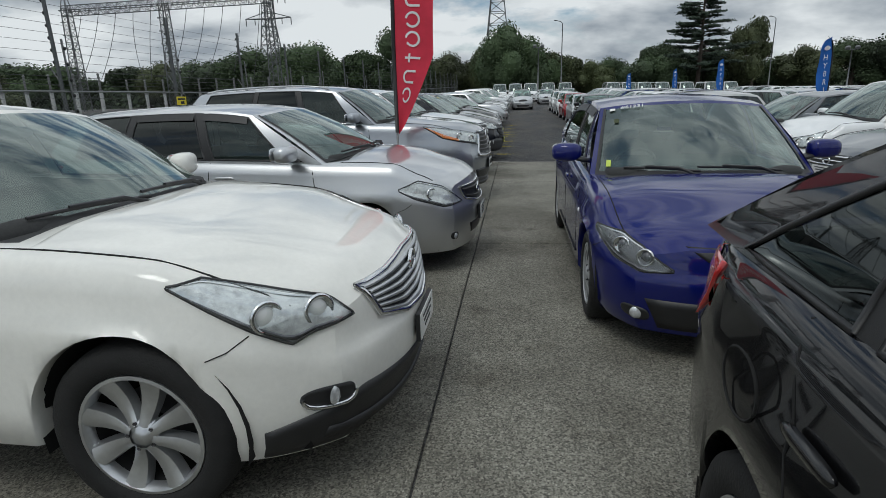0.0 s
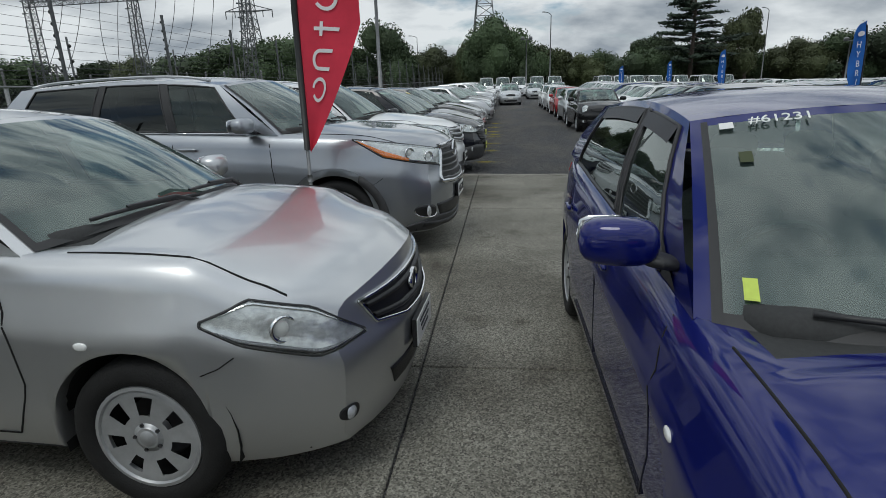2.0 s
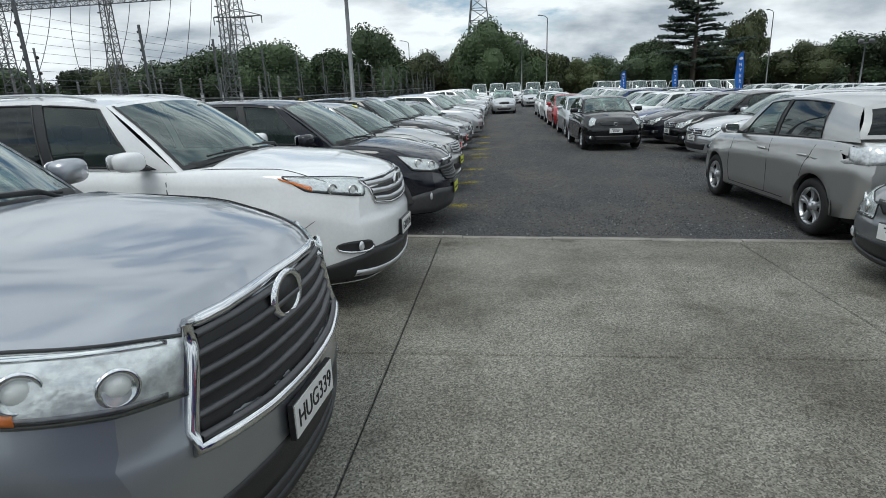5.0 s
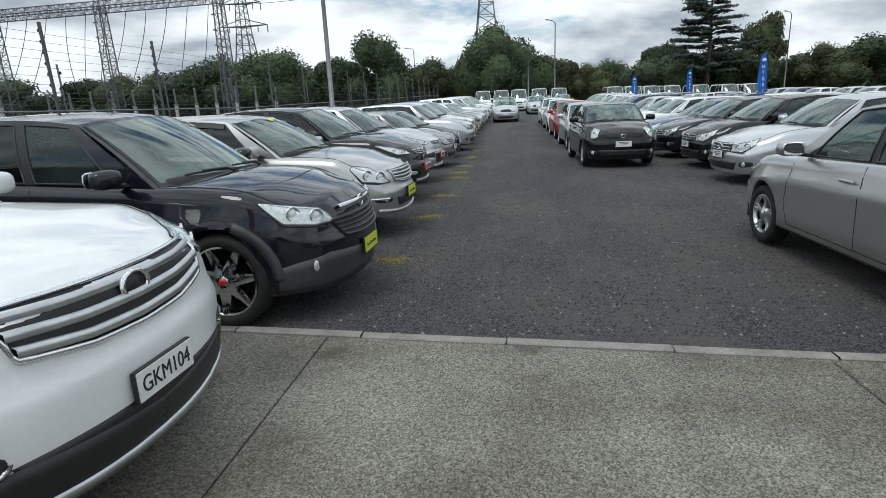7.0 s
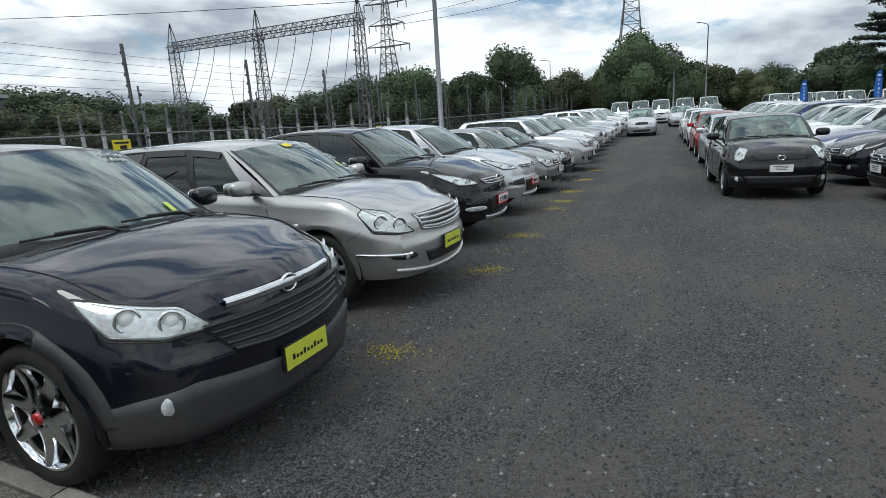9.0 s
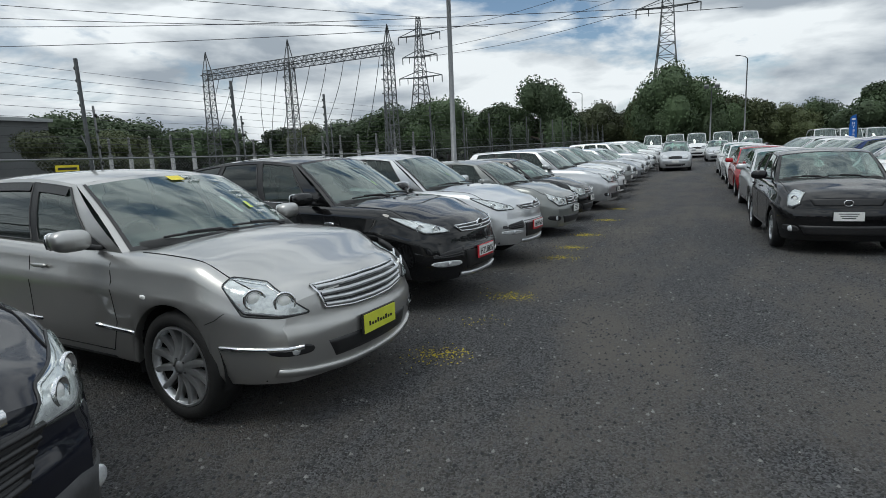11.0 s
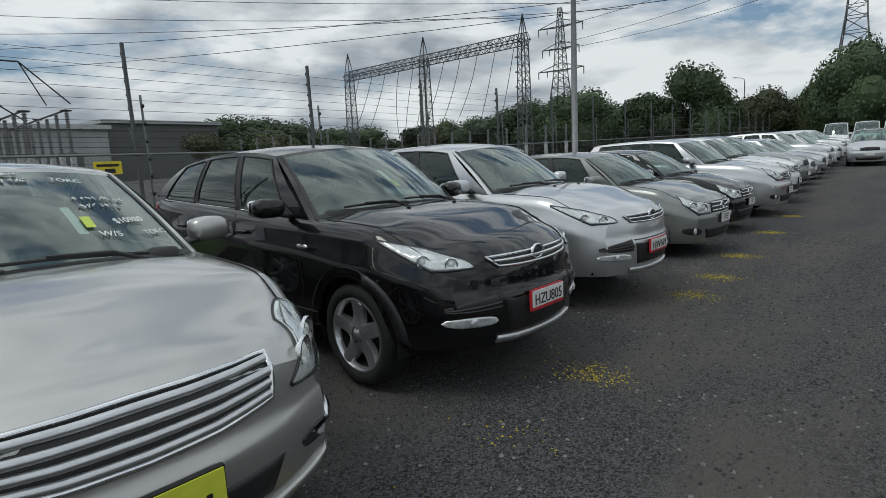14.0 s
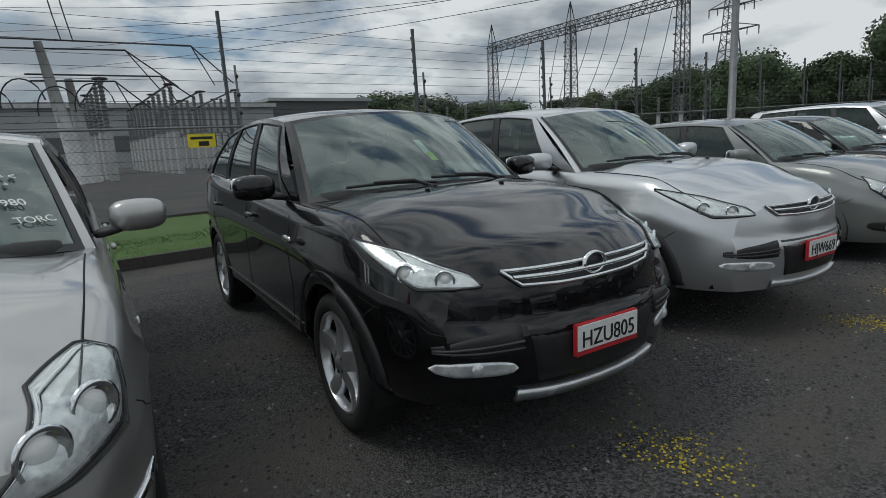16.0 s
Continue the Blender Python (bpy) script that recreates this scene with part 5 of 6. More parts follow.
def build_lines():
    """High-voltage lines across the sky."""
    lines = tagged(new("power_lines"), "dark sagging high-voltage lines across the sky", "power line")
    for i, (z0, z1, y1) in enumerate(((23, 16.5, 73), (26, 17.0, 74), (20, 15.2, 73), (30, 25, 110), (33, 28, 110), (18, 14.6, 73), (15.5, 13.8, 73))):
        pts = []
        for t in np.linspace(0, 1, 22):
            x = -105 + (74 + 6 * i) * t
            y = 8 + 3 * i + (y1 - 8 - 3 * i) * t
            pts.append((x, y, z0 + (z1 - z0) * t - 3.0 * math.sin(math.pi * t) * 0.5))
        Shape().tube(pts, 0.028, 4, caps=False).obj("line", WIRE, lines)
    for z0, z1 in ((33.0, 41.5), (29.0, 37.0), (27.5, 33.0)):
        pts = [(-64.8 + 60 * t, 150, z0 + (z1 - z0) * t - 1.5 * math.sin(math.pi * t)) for t in np.linspace(0, 1, 12)]
        Shape().tube(pts, 0.05, 4, caps=False).obj("line", WIRE, lines)
        pts = [(-4.8 + 150 * t, 150 - 30 * t, z1 + 6 * t - 3 * math.sin(math.pi * t)) for t in np.linspace(0, 1, 12)]
        Shape().tube(pts, 0.05, 4, caps=False).obj("line", WIRE, lines)


build_lines()


def light_pole(x, y, h, r, label, head="none", z=None):
    z = ground_z(x, y) if z is None else z
    p = tagged(new("light_pole"), label, "lamp post", "")
    p.matrix_basis = pose(x, y, z)
    Shape().lathe([(r * 1.8, 0), (r * 1.8, 0.02)], 12, pose(0, 0, 0, 90)).tube([(0, 0, 0), (0, 0, h * 0.5), (0, 0, h)], r, 10, r * 0.55).obj("mast", STEEL, p)
    if head == "arm":
        Shape().tube([(0, 0, h), (-0.3, -0.2, h + 0.25), (-0.9, -0.6, h + 0.35)], r * 0.45, 6).obj("arm", STEEL, p)
        Shape().rounded((0.32, 0.14, 0.07), 3, 14, 8, pose(-1.15, -0.77, h + 0.36, 0, 0, 34)).obj("lantern", STEEL, p)
    elif head == "flood":
        Shape().box(-0.7, -0.05, h, 0.7, 0.05, h + 0.08).obj("crossbar", STEEL, p, smooth=False)
        for sd in (-0.5, 0.5):
            Shape().rounded((0.25, 0.15, 0.2), 4, 14, 8, pose(sd, -0.1, h + 0.2, 30, 0, 0)).obj("floodlight", STEEL, p)
    return p


light_pole(-6.3, 32.4, 11.0, 0.105, "plain tapered grey steel light pole behind the parked cars")
light_pole(7.1, 95, 11.3, 0.11, "tall slim grey street lamp beyond the vans", "arm")
light_pole(2.9, 80, 6.6, 0.10, "grey lamp post with twin floodlights", "flood")
light_pole(-15.8, 110, 10.0, 0.10, "slim street lamp among the far trees", "arm")
light_pole(36.6, 70, 5.2, 0.10, "grey lamp post with twin floodlights", "flood")
light_pole(40.5, 100, 11.8, 0.10, "tall slim street lamp above the trees", "arm")


# ---- substation yard ----
def build_substation():
    rnd = random.Random(21)
    # disconnector rows: slim concrete posts carrying porcelain stacks
    def post(x, y, h, stack, group, ring=False, slim=0.78):
        p = tagged(new("insulator_post"), "pale concrete post with a ribbed grey porcelain insulator", "insulator", group)
        p.matrix_basis = pose(x, y, 0, 0, 0, 12) @ Matrix.Diagonal((slim, slim, 1, 1))
        Shape().box(-0.26, -0.26, 0, 0.26, 0.26, h).obj("concrete_post", CONCRETE_POST, p, smooth=False)
        Shape().box(-0.34, -0.34, h, 0.34, 0.34, h + 0.16).obj("cap_plate", STEEL, p, smooth=False)
        h += 0.16
        prof = [(0.17, h)]
        n = int(stack / 0.24)
        for k in range(n):
            z = h + stack * k / n
            prof += [(0.19, z + 0.04), (0.28, z + 0.10), (0.17, z + 0.18)]
        prof += [(0.10, h + stack), (0.0, h + stack)]
        s = Shape()
        s.grid([[(r * math.cos(a), r * math.sin(a), z) for a in np.linspace(0, 2 * math.pi, 11)] for r, z in prof])
        s.obj("insulator", PORCELAIN, p)
        if ring:
            t = h + stack + 0.1
            Shape().tube([(0.55 * math.cos(a), 0.55 * math.sin(a), t) for a in np.linspace(0, 2 * math.pi, 17)], 0.06, 5, caps=False).tube([(-0.55, 0, t), (0, 0, t - 0.1), (0.55, 0, t)], 0.05, 4).obj("corona_ring", WIRE, p)
        return p

    for row, (x0, y0, x1, y1, n, h, stack) in enumerate(((-42, 22.8, -74, 23.6, 9, 3.3, 3.0), (-48, 28.2, -78, 29.4, 11, 3.4, 3.3), (-56, 32.5, -84, 34.0, 9, 3.5, 3.5), (-60, 37.0, -90, 39.5, 9, 3.8, 3.8))):
        for k in range(n):
            t = k / (n - 1)
            post(x0 + (x1 - x0) * t, y0 + (y1 - y0) * t, h + 0.1 * (k % 2), stack, "insulator posts", k % 3 == 0)
        z = h + stack + 0.32
        r = Shape().tube([(x0, y0, z), (x1, y1, z)], 0.09, 6)
        tagged(r.obj("bus_bar", WIRE), "tubular bus bar along the insulator stacks", "bus bar", "lower bus bars")
    for k in range(12):
        post(-44 + 1.9 * k, 61 + 0.5 * k, 2.7, 1.5, "insulator posts", False, 0.5)
    for k in range(6):
        post(-52 + 2.4 * k, 50 + 0.3 * k, 2.9, 1.6, "insulator posts", False, 0.5)
    bars = tagged(new("bus_bars"), "dark tubular bus bars over the switchyard", "bus bar")
    for pts in (((-44.5, 3.0, 9.0), (-39.9, 28.1, 8.54), (-42.4, 31.4, 6.5)), ((-44.5, 3.0, 8.2), (-40.6, 24.3, 8.17), (-42.6, 27.6, 6.2)),
                ((-41.1, 18.9, 6.63), (-40.3, 26.1, 6.58), (-42.6, 28.6, 5.4)), ((-41.1, 19.1, 6.25), (-40.8, 23.5, 6.28), (-42.2, 25.6, 4.7))):
        Shape().tube(pts[:2], 0.055, 6).obj("bar", WIRE, bars)
        Shape().tube(pts[1:], 0.045, 6).obj("dropper", WIRE, bars)
        Shape().tube([pts[1], (pts[2][0] - 1.6, pts[2][1] - 0.9, pts[2][2])], 0.04, 6).obj("dropper", WIRE, bars)
    loops = tagged(new("jumper_loops"), "thin looping jumper cables in the switchyard", "cable")
    for k, (y, z) in enumerate(((17.0, 4.3), (18.6, 4.8), (20.3, 4.4), (22.2, 4.6))):
        Shape().tube([(-40.5, y + 1.1 * math.cos(a), z + 1.5 * math.sin(a)) for a in np.linspace(0.2, 3.3, 12)], 0.045, 5, caps=False).obj("loop", WIRE, loops)
    hang = tagged(new("hanging_cables"), "slack cables hanging from above the switchyard", "cable")
    for y in (21.0, 21.6):
        Shape().tube([(-41.0 + 0.18 * (y - 22), y - 0.8 + 0.8 * t ** 2, 18 - (18 - 8.7 + 0.018 * (y - 22)) * t) for t in np.linspace(0, 1, 8)], 0.04, 5).obj("cable", WIRE, hang)
    for x, y, h, lean in ((-41, 20.9, 8.5, 1.1), (-42, 21.6, 6.5, 0.5)):
        m = tagged(new("switch_mast"), "leaning pale concrete mast carrying a bus bar", "mast", "switchyard masts")
        m.matrix_basis = pose(x, y, 0)
        Shape().tube([(0, 0, 0), (0, -lean, h)], 0.52, 8, 0.22).obj("shaft", CONCRETE_POST, m)
    k = Shape().box(-12.6, -14, -0.05, -12.4, 60, 0.16)
    tagged(k.obj("yard_edging", TIMBER, smooth=False), "dark edging along the far side of the grass", "edging", kind="structure")
    # far industrial halls
    hall = tagged(new("warehouse"), "long low grey clad warehouse behind the switchyard", "building")
    Shape().box(-150, -70, 0, -100, 56, 9.2).obj("wall", HALL, hall, smooth=False)
    Shape().box(-151, -71, 9.2, -99.2, 56.4, 9.9).obj("roof", CONCRETE_POST, hall, smooth=False)
    for k in range(14):
        Shape().box(-99.97, -66 + 8.5 * k, 2.6, -99.9, -58.6 + 8.5 * k, 5.0).obj("window", HALL_DARK, hall, smooth=False)
    hall2 = tagged(new("warehouse"), "plain grey warehouse beyond the trees", "building")
    # The wall's shade comes from the darker cladding colour.
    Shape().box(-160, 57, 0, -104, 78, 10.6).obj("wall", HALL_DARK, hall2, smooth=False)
    Shape().box(-161, 56.6, 10.6, -103.4, 78.6, 11.2).obj("roof", HALL, hall2, smooth=False)
    for x, y, w, h, z in ((30, 150, 16, 6, 0), (-14, 138, 14, 5, 0), (70, 140, 12, 7, 0), (14, 140, 22, 5.6, 1)):
        b = tagged(new("far_building"), "pale low building among the far trees", "building", "far buildings")
        Shape().box(x - w / 2, y, 0, x + w / 2, y + 9, h + z).obj("wall", CREAM, b, smooth=False)
        r = Shape().add([(x - w / 2 - 0.4, y - 0.4, h + z), (x + w / 2 + 0.4, y - 0.4, h + z), (x + w / 2 + 0.4, y + 9.4, h + z), (x - w / 2 - 0.4, y + 9.4, h + z), (x - w / 2 + 1, y + 4.5, h + z + 1.8), (x + w / 2 - 1, y + 4.5, h + z + 1.8)],
                        [(0, 1, 5, 4), (1, 2, 5), (2, 3, 4, 5), (3, 0, 4)])
        r.obj("roof", STEEL, b, smooth=False)


build_substation()


# ---- trees ----
def crown_mesh(seed, puffs, leaves, size, squash=0.75):
    """A crown of many small leaf clumps gathered on uneven puffs."""
    rnd = random.Random(seed)
    s = Shape()
    blobs = []
    for k in range(puffs):
        a, r = rnd.uniform(0, 6.283), math.sqrt(rnd.random()) * 0.36
        z = 0.30 + 0.50 * rnd.random() * (1 - r * 0.9)
        blobs.append((Vector((r * math.cos(a), r * math.sin(a), z)), rnd.uniform(0.13, 0.24)))
    for _ in range(leaves):
        c, r = rnd.choice(blobs)
        d = Vector((rnd.gauss(0, 1), rnd.gauss(0, 1), rnd.gauss(0.25, 1) * squash)).normalized()
        q = c + d * r * rnd.uniform(0.72, 1.08)
        n = (d + Vector((rnd.gauss(0, 0.6), rnd.gauss(0, 0.6), rnd.gauss(0, 0.6)))).normalized()
        a = n.orthogonal().normalized()
        b = n.cross(a)
        w, h = size * rnd.uniform(0.5, 1.3), size * rnd.uniform(0.5, 1.3)
        t = rnd.uniform(0, 6.3)
        u, v = a * math.cos(t) + b * math.sin(t), b * math.cos(t) - a * math.sin(t)
        s.add([q + u * w, q + u * w * 0.2 + v * h, q - u * w * 0.9 + v * h * 0.3 + n * size * 0.3, q - u * w * 0.3 - v * h * 0.9], [(0, 1, 2), (0, 2, 3)])
    core = Shape()
    for c, r in blobs:
        core.blob(c, r * 0.74, 8, 6)
    s.add(core.v, core.f)
    return s.mesh("crown", False), blobs


def trunk_mesh(seed, blobs, thick=0.035):
    rnd = random.Random(seed)
    s = Shape().tube([(0, 0, 0), (rnd.uniform(-0.02, 0.02), 0, 0.2), (0, rnd.uniform(-0.02, 0.02), 0.45)], thick, 8, thick * 0.6)
    for c, r in blobs[:8]:
        s.tube([(0, 0, 0.22 + 0.15 * rnd.random()), c * 0.6 + Vector((0, 0, 0.12)), c], thick * 0.45, 5, thick * 0.15)
    return s.mesh("trunk")


CROWNS = []
for k, (puffs, leaves, size) in enumerate(((16, 13000, 0.016), (22, 15000, 0.015), (12, 11000, 0.017), (26, 15000, 0.014), (9, 5600, 0.016))):
    me, blobs = crown_mesh(40 + k, puffs, leaves, size)
    CROWNS.append((me, trunk_mesh(60 + k, blobs)))


def tree(x, y, h, w, kind, leaf, label, turn=0, z=0.3):
    crown, trunk = CROWNS[kind]
    t = tagged(new("tree"), label, "tree", "")
    t.matrix_basis = pose(x, y, z, 0, 0, turn) @ Matrix.Diagonal((w / 0.9, w / 0.9, h / 0.92, 1))
    c = new("crown", crown)
    c.parent = t
    if not crown.materials:
        crown.materials.append(None)
    c.material_slots[0].link = "OBJECT"
    c.material_slots[0].material = leaf
    link("trunk", trunk, BARK, t)


TREES = [  # x, y, height, width, kind, leaf
    (-100, 108, 11.5, 18, 1, 0), (-83, 112, 10.2, 14, 2, 0), (-72, 110, 9.6, 11, 3, 1), (-62, 112, 11.4, 15, 1, 0), (-53, 110, 11.2, 13, 0, 0),
    (-44.5, 108, 11.0, 11, 3, 0), (-37.5, 104, 12.8, 13.5, 1, 0), (-27.5, 106, 11.0, 11, 2, 0), (-20.5, 102, 12.6, 11, 0, 0), (-13, 108, 9.2, 10, 3, 1),
    (-8.5, 112, 9.6, 8, 2, 1), (-5, 106, 10.6, 7, 0, 1), (-1.4, 98, 12.9, 10.5, 3, 0), (2.8, 101, 11.4, 8.5, 1, 0), (7.6, 104, 9.2, 9, 2, 1), (13.2, 106, 6.9, 8, 3, 1),
    (17.3, 108, 7.2, 7, 0, 0), (22.0, 98, 8.4, 9.5, 1, 0), (24.2, 103, 10.5, 9, 2, 0), (31.5, 104, 8.2, 9, 0, 0), (36.5, 106, 9.0, 9, 1, 1), (42.5, 108, 7.4, 10, 2, 0),
    (47.8, 104, 8.0, 10, 3, 1), (54.0, 102, 8.4, 11, 0, 0), (60.5, 98, 11.6, 13, 1, 0), (69, 98, 13.5, 15, 2, 0), (80, 96, 12.5, 15, 3, 0), (92, 90, 12, 16, 0, 0),
    (-121, 100, 16.5, 24, 1, 0), (-140, 92, 14, 22, 2, 0), (-112, 70, 7.5, 12, 3, 1), (-95, 84, 8.5, 12, 0, 1), (105, 78, 12, 17, 1, 0), (-62, 62, 6.0, 9, 4, 1), (-66, 55, 6.6, 8, 4, 1),
]
for k, (x, y, h, w, kind, leaf) in enumerate(TREES):
    tree(x, y, h, w, kind, (LEAF, LEAF_OLIVE)[leaf], ("broad dark green tree with a dense crown", "olive green tree with a looser crown")[leaf], 47 * k, z=0.2)
tree(37.9, 100, 12.9, 8.2, 4, LEAF_OLIVE, "thin-crowned gum tree above the hedge", 20)


def build_conifer(x, y, h):
    """A tall conifer with flat, gappy tiers of boughs."""
    rnd = random.Random(77)
    t = tagged(new("conifer"), "tall dark conifer with flat spreading tiers of boughs", "tree")
    t.matrix_basis = pose(x, y, 0.3)
    Shape().tube([(0, 0, 0), (0.15, 0, h * 0.5), (0, 0, h)], 0.42, 9, 0.06).obj("trunk", BARK, t)
    leaves = Shape()
    for k in range(74):
        f = 0.24 + 0.74 * k / 73
        a = rnd.uniform(0, 6.283)
        reach = (1.0 - f) ** 0.8 * h * 0.48 * rnd.uniform(0.55, 1.25) + 0.4
        z = h * f
        tip = Vector((reach * math.cos(a), reach * math.sin(a), z + reach * rnd.uniform(-0.04, 0.16)))
        Shape().tube([(0, 0, z - 0.1), tip * 0.55 + Vector((0, 0, z * 0.45)), tip], 0.09, 4, 0.02).obj("bough", BARK, t)
        for _ in range(int(50 + reach * 48)):
            q = Vector((0, 0, z)).lerp(tip, rnd.uniform(0.25, 1.05)) + Vector((rnd.gauss(0, 0.26), rnd.gauss(0, 0.26), rnd.gauss(0.08, 0.10)))
            u = Vector((rnd.gauss(0, 1), rnd.gauss(0, 1), rnd.gauss(0, 0.35))).normalized() * rnd.uniform(0.14, 0.40)
            v = u.orthogonal().normalized() * rnd.uniform(0.06, 0.16)
            leaves.add([q - u, q + v, q + u, q - v], [(0, 1, 2), (0, 2, 3)])
    leaves.obj("crown", LEAF_NEEDLE, t, smooth=False)


build_conifer(28.3, 96, 17.0)


def build_scrub():
    """Low hedge and woodland edge that closes the far side of the yard."""
    rnd = random.Random(9)
    s = Shape()
    for _ in range(26000):
        x = rnd.uniform(-150, 130)
        y = 113 + rnd.gauss(0, 2.0) - 0.0006 * x * x
        z = rnd.random() ** 0.8 * (3.9 + 1.1 * math.sin(x * 0.21) + 0.9 * math.sin(x * 0.53))
        u = Vector((rnd.gauss(0, 1), rnd.gauss(0, 1), rnd.gauss(0, 1))).normalized() * rnd.uniform(0.25, 0.6)
        v = u.orthogonal().normalized() * rnd.uniform(0.2, 0.5)
        q = Vector((x, y, z))
        s.add([q - u, q + v, q + u, q - v], [(0, 1, 2), (0, 2, 3)])
    tagged(s.obj("far_scrub", LEAF, smooth=False), "dense dark green hedge and scrub along the far boundary", "hedge", kind="stuff")
    bank = Shape().grid([[(x, y, z) for x in np.linspace(-170, 150, 33)] for y, z in ((108, 0.9), (116, 3.4), (150, 5.0), (400, 7.0))])
    tagged(bank.obj("far_bank", LEAF_OLIVE), "overgrown green bank beyond the yard", "bank", kind="structure")


build_scrub()

# ---- the row of cars along the walk, noses to the aisle ----
car, inf = build_car("pearl", "pearl white crossover with a wide slatted chrome grille", "", name="crossover_car",
    L=4.64, W=1.92, H=1.59, wb=2.80, fo=0.895, wr=0.365, rim=0.245, tw=0.235, hood0=0.92, hood1=1.10, cowl=1.30, hdr=2.10, tail=4.05, dbase=4.45, belt0=1.06, belt1=1.15,
    nose=0.34, nosez=0.07, style="paddle", spokes=8, hood_bulge=0.02, dark_rear=True, plate="white", plate_text="", plate_z=0.50, badge=0.05, badge_z=0.785,
    wrap=True, lamp=dict(up=[(0.770, 0.748), (0.890, 0.829), (1.230, 0.901), (1.460, 0.950), (1.620, 0.936)], lo=[(0.770, 0.742), (1.030, 0.728), (1.140, 0.699), (1.310, 0.764), (1.460, 0.84), (1.620, 0.930)], bulbs=[(1.235, 0.806), (0.970, 0.795)], r=0.062),
    grille=dict(w=0.46, wu=0.53, up=0.825, lo=0.685, slats=6, mat=ALLOY, frame=0.014, sag=0.085, rise=0.02, thick=0.009), intake=dict(w=0.66, up=0.40, lo=0.27, lip=TRIM, skirt=TRIM, skirt_z=0.42), fog=dict(y=0.75, z=0.468, w=0.075, h=0.042, chrome=True), repeater=None)
park(car, -0.46, 2.56, 0)
sticker(car, inf["screen"], 0.25, 0.35, 0.16, 0.10, PAPER, "dash_papers", "white papers on the dashboard", -0.2)

car, inf = build_car("silver", "silver hatchback with plastic wheel covers", "", name="hatchback_car",
    L=4.25, W=1.76, H=1.53, wb=2.60, fo=0.885, wr=0.315, rim=0.212, tw=0.19, hood0=0.93, hood1=1.09, cowl=1.02, hdr=1.85, tail=3.85, dbase=4.15, belt0=1.02, belt1=1.07, clear=0.20, sill=0.24,
    nose=0.30, nosez=0.08, style="cap", spokes=7, visor=True, plate_z=0.47, badge=0.055, badge_z=0.675, dark_rear=True,
    wrap=True, lamp=dict(up=[(0.640, 0.645), (0.940, 0.792), (1.230, 0.85), (1.450, 0.785)], lo=[(0.640, 0.637), (0.956, 0.617), (1.305, 0.699), (1.455, 0.77)], bulbs=[(1.100, 0.735)], r=0.052),
    grille=dict(w=0.45, wu=0.52, up=0.755, lo=0.645, slats=2, mat=TRIM, frame=0.009, sag=0.06), intake=dict(w=0.38, up=0.405, lo=0.31), fog=dict(y=0.64, z=0.34, w=0.04, h=0.035), repeater=(1.05, 0.70))
park(car, -0.35, 5.45, -2)

car, inf = build_car("steel", "steel grey large SUV with chrome grille bars", "", name="suv_car",
    L=4.86, W=1.92, H=1.76, wb=2.79, fo=1.02, wr=0.385, rim=0.285, tw=0.245, hood0=1.12, hood1=1.26, cowl=1.28, hdr=2.05, tail=4.45, dbase=4.72, belt0=1.20, belt1=1.27, clear=0.25, sill=0.32,
    nose=0.30, nosez=0.06, style="twin", spokes=5, rails=True, chrome_trim=True, plate_text="HUG339", plate_z=0.555, badge=0.085, badge_z=0.965, clad=CLADDING, hood_bulge=0.02, dark_rear=True,
    wrap=True, lamp=dict(up=[(0.60, 1.012), (1.106, 1.075), (1.73, 1.139)], lo=[(0.64, 0.86), (1.172, 0.926), (1.474, 0.977), (1.73, 1.130)], bulbs=[(1.134, 1.0), (0.86, 0.955)], r=0.052, amber=([(1.16, 0.955), (1.45, 1.03), (1.70, 1.126)], [(1.16, 0.930), (1.45, 0.977), (1.70, 1.118)])),
    grille=dict(w=0.56, wu=0.46, up=1.03, lo=0.705, slats=6, mat=DARK_ALLOY, frame=0.022, sag=0.03, rise=0.01, thick=0.012), intake=dict(w=0.62, up=0.50, lo=0.36, lip=TRIM, skirt=CLADDING, skirt_z=0.36), fog=dict(y=0.74, z=0.45, w=0.09, h=0.06, chrome=True))
park(car, -0.42, 8.80, -3)
scribble(car, inf["screen"], 0.35, 0.8, 0.3, 2, 3)

car, inf = build_car("white", "white large SUV with a slatted grille", "", name="suv_car",
    L=4.78, W=1.91, H=1.75, wb=2.79, fo=0.92, wr=0.375, rim=0.262, tw=0.235, hood0=1.09, hood1=1.24, cowl=1.25, hdr=2.02, tail=4.4, dbase=4.65, belt0=1.16, belt1=1.24, clear=0.25, sill=0.32,
    nose=0.30, nosez=0.08, style="star", spokes=5, rails=True, plate_text="GKM104", plate_z=0.56, badge=0.06, badge_z=0.945, dark_rear=True,
    wrap=True, lamp=dict(up=[(0.69, 1.03), (0.95, 1.06), (1.58, 1.10)], lo=[(0.80, 0.915), (0.90, 0.925), (1.41, 0.99), (1.58, 1.09)], bulbs=[(1.15, 0.99), (0.92, 0.965)], r=0.042, amber=([(1.35, 1.02), (1.62, 1.09)], [(1.35, 0.985), (1.62, 1.08)])),
    grille=dict(w=0.52, wu=0.57, up=1.015, lo=0.84, slats=3, mat=ALLOY, frame=0.012, sag=0.05, thick=0.022), intake=dict(w=0.60, up=0.50, lo=0.36, lip=ALLOY, skirt=TRIM, skirt_z=0.46), fog=dict(y=0.74, z=0.54, w=0.11, h=0.045, chrome=True))
park(car, -0.56, 11.77, -2)
scribble(car, inf["screen"], 0.2, 0.85, 0.3, 1, 4)

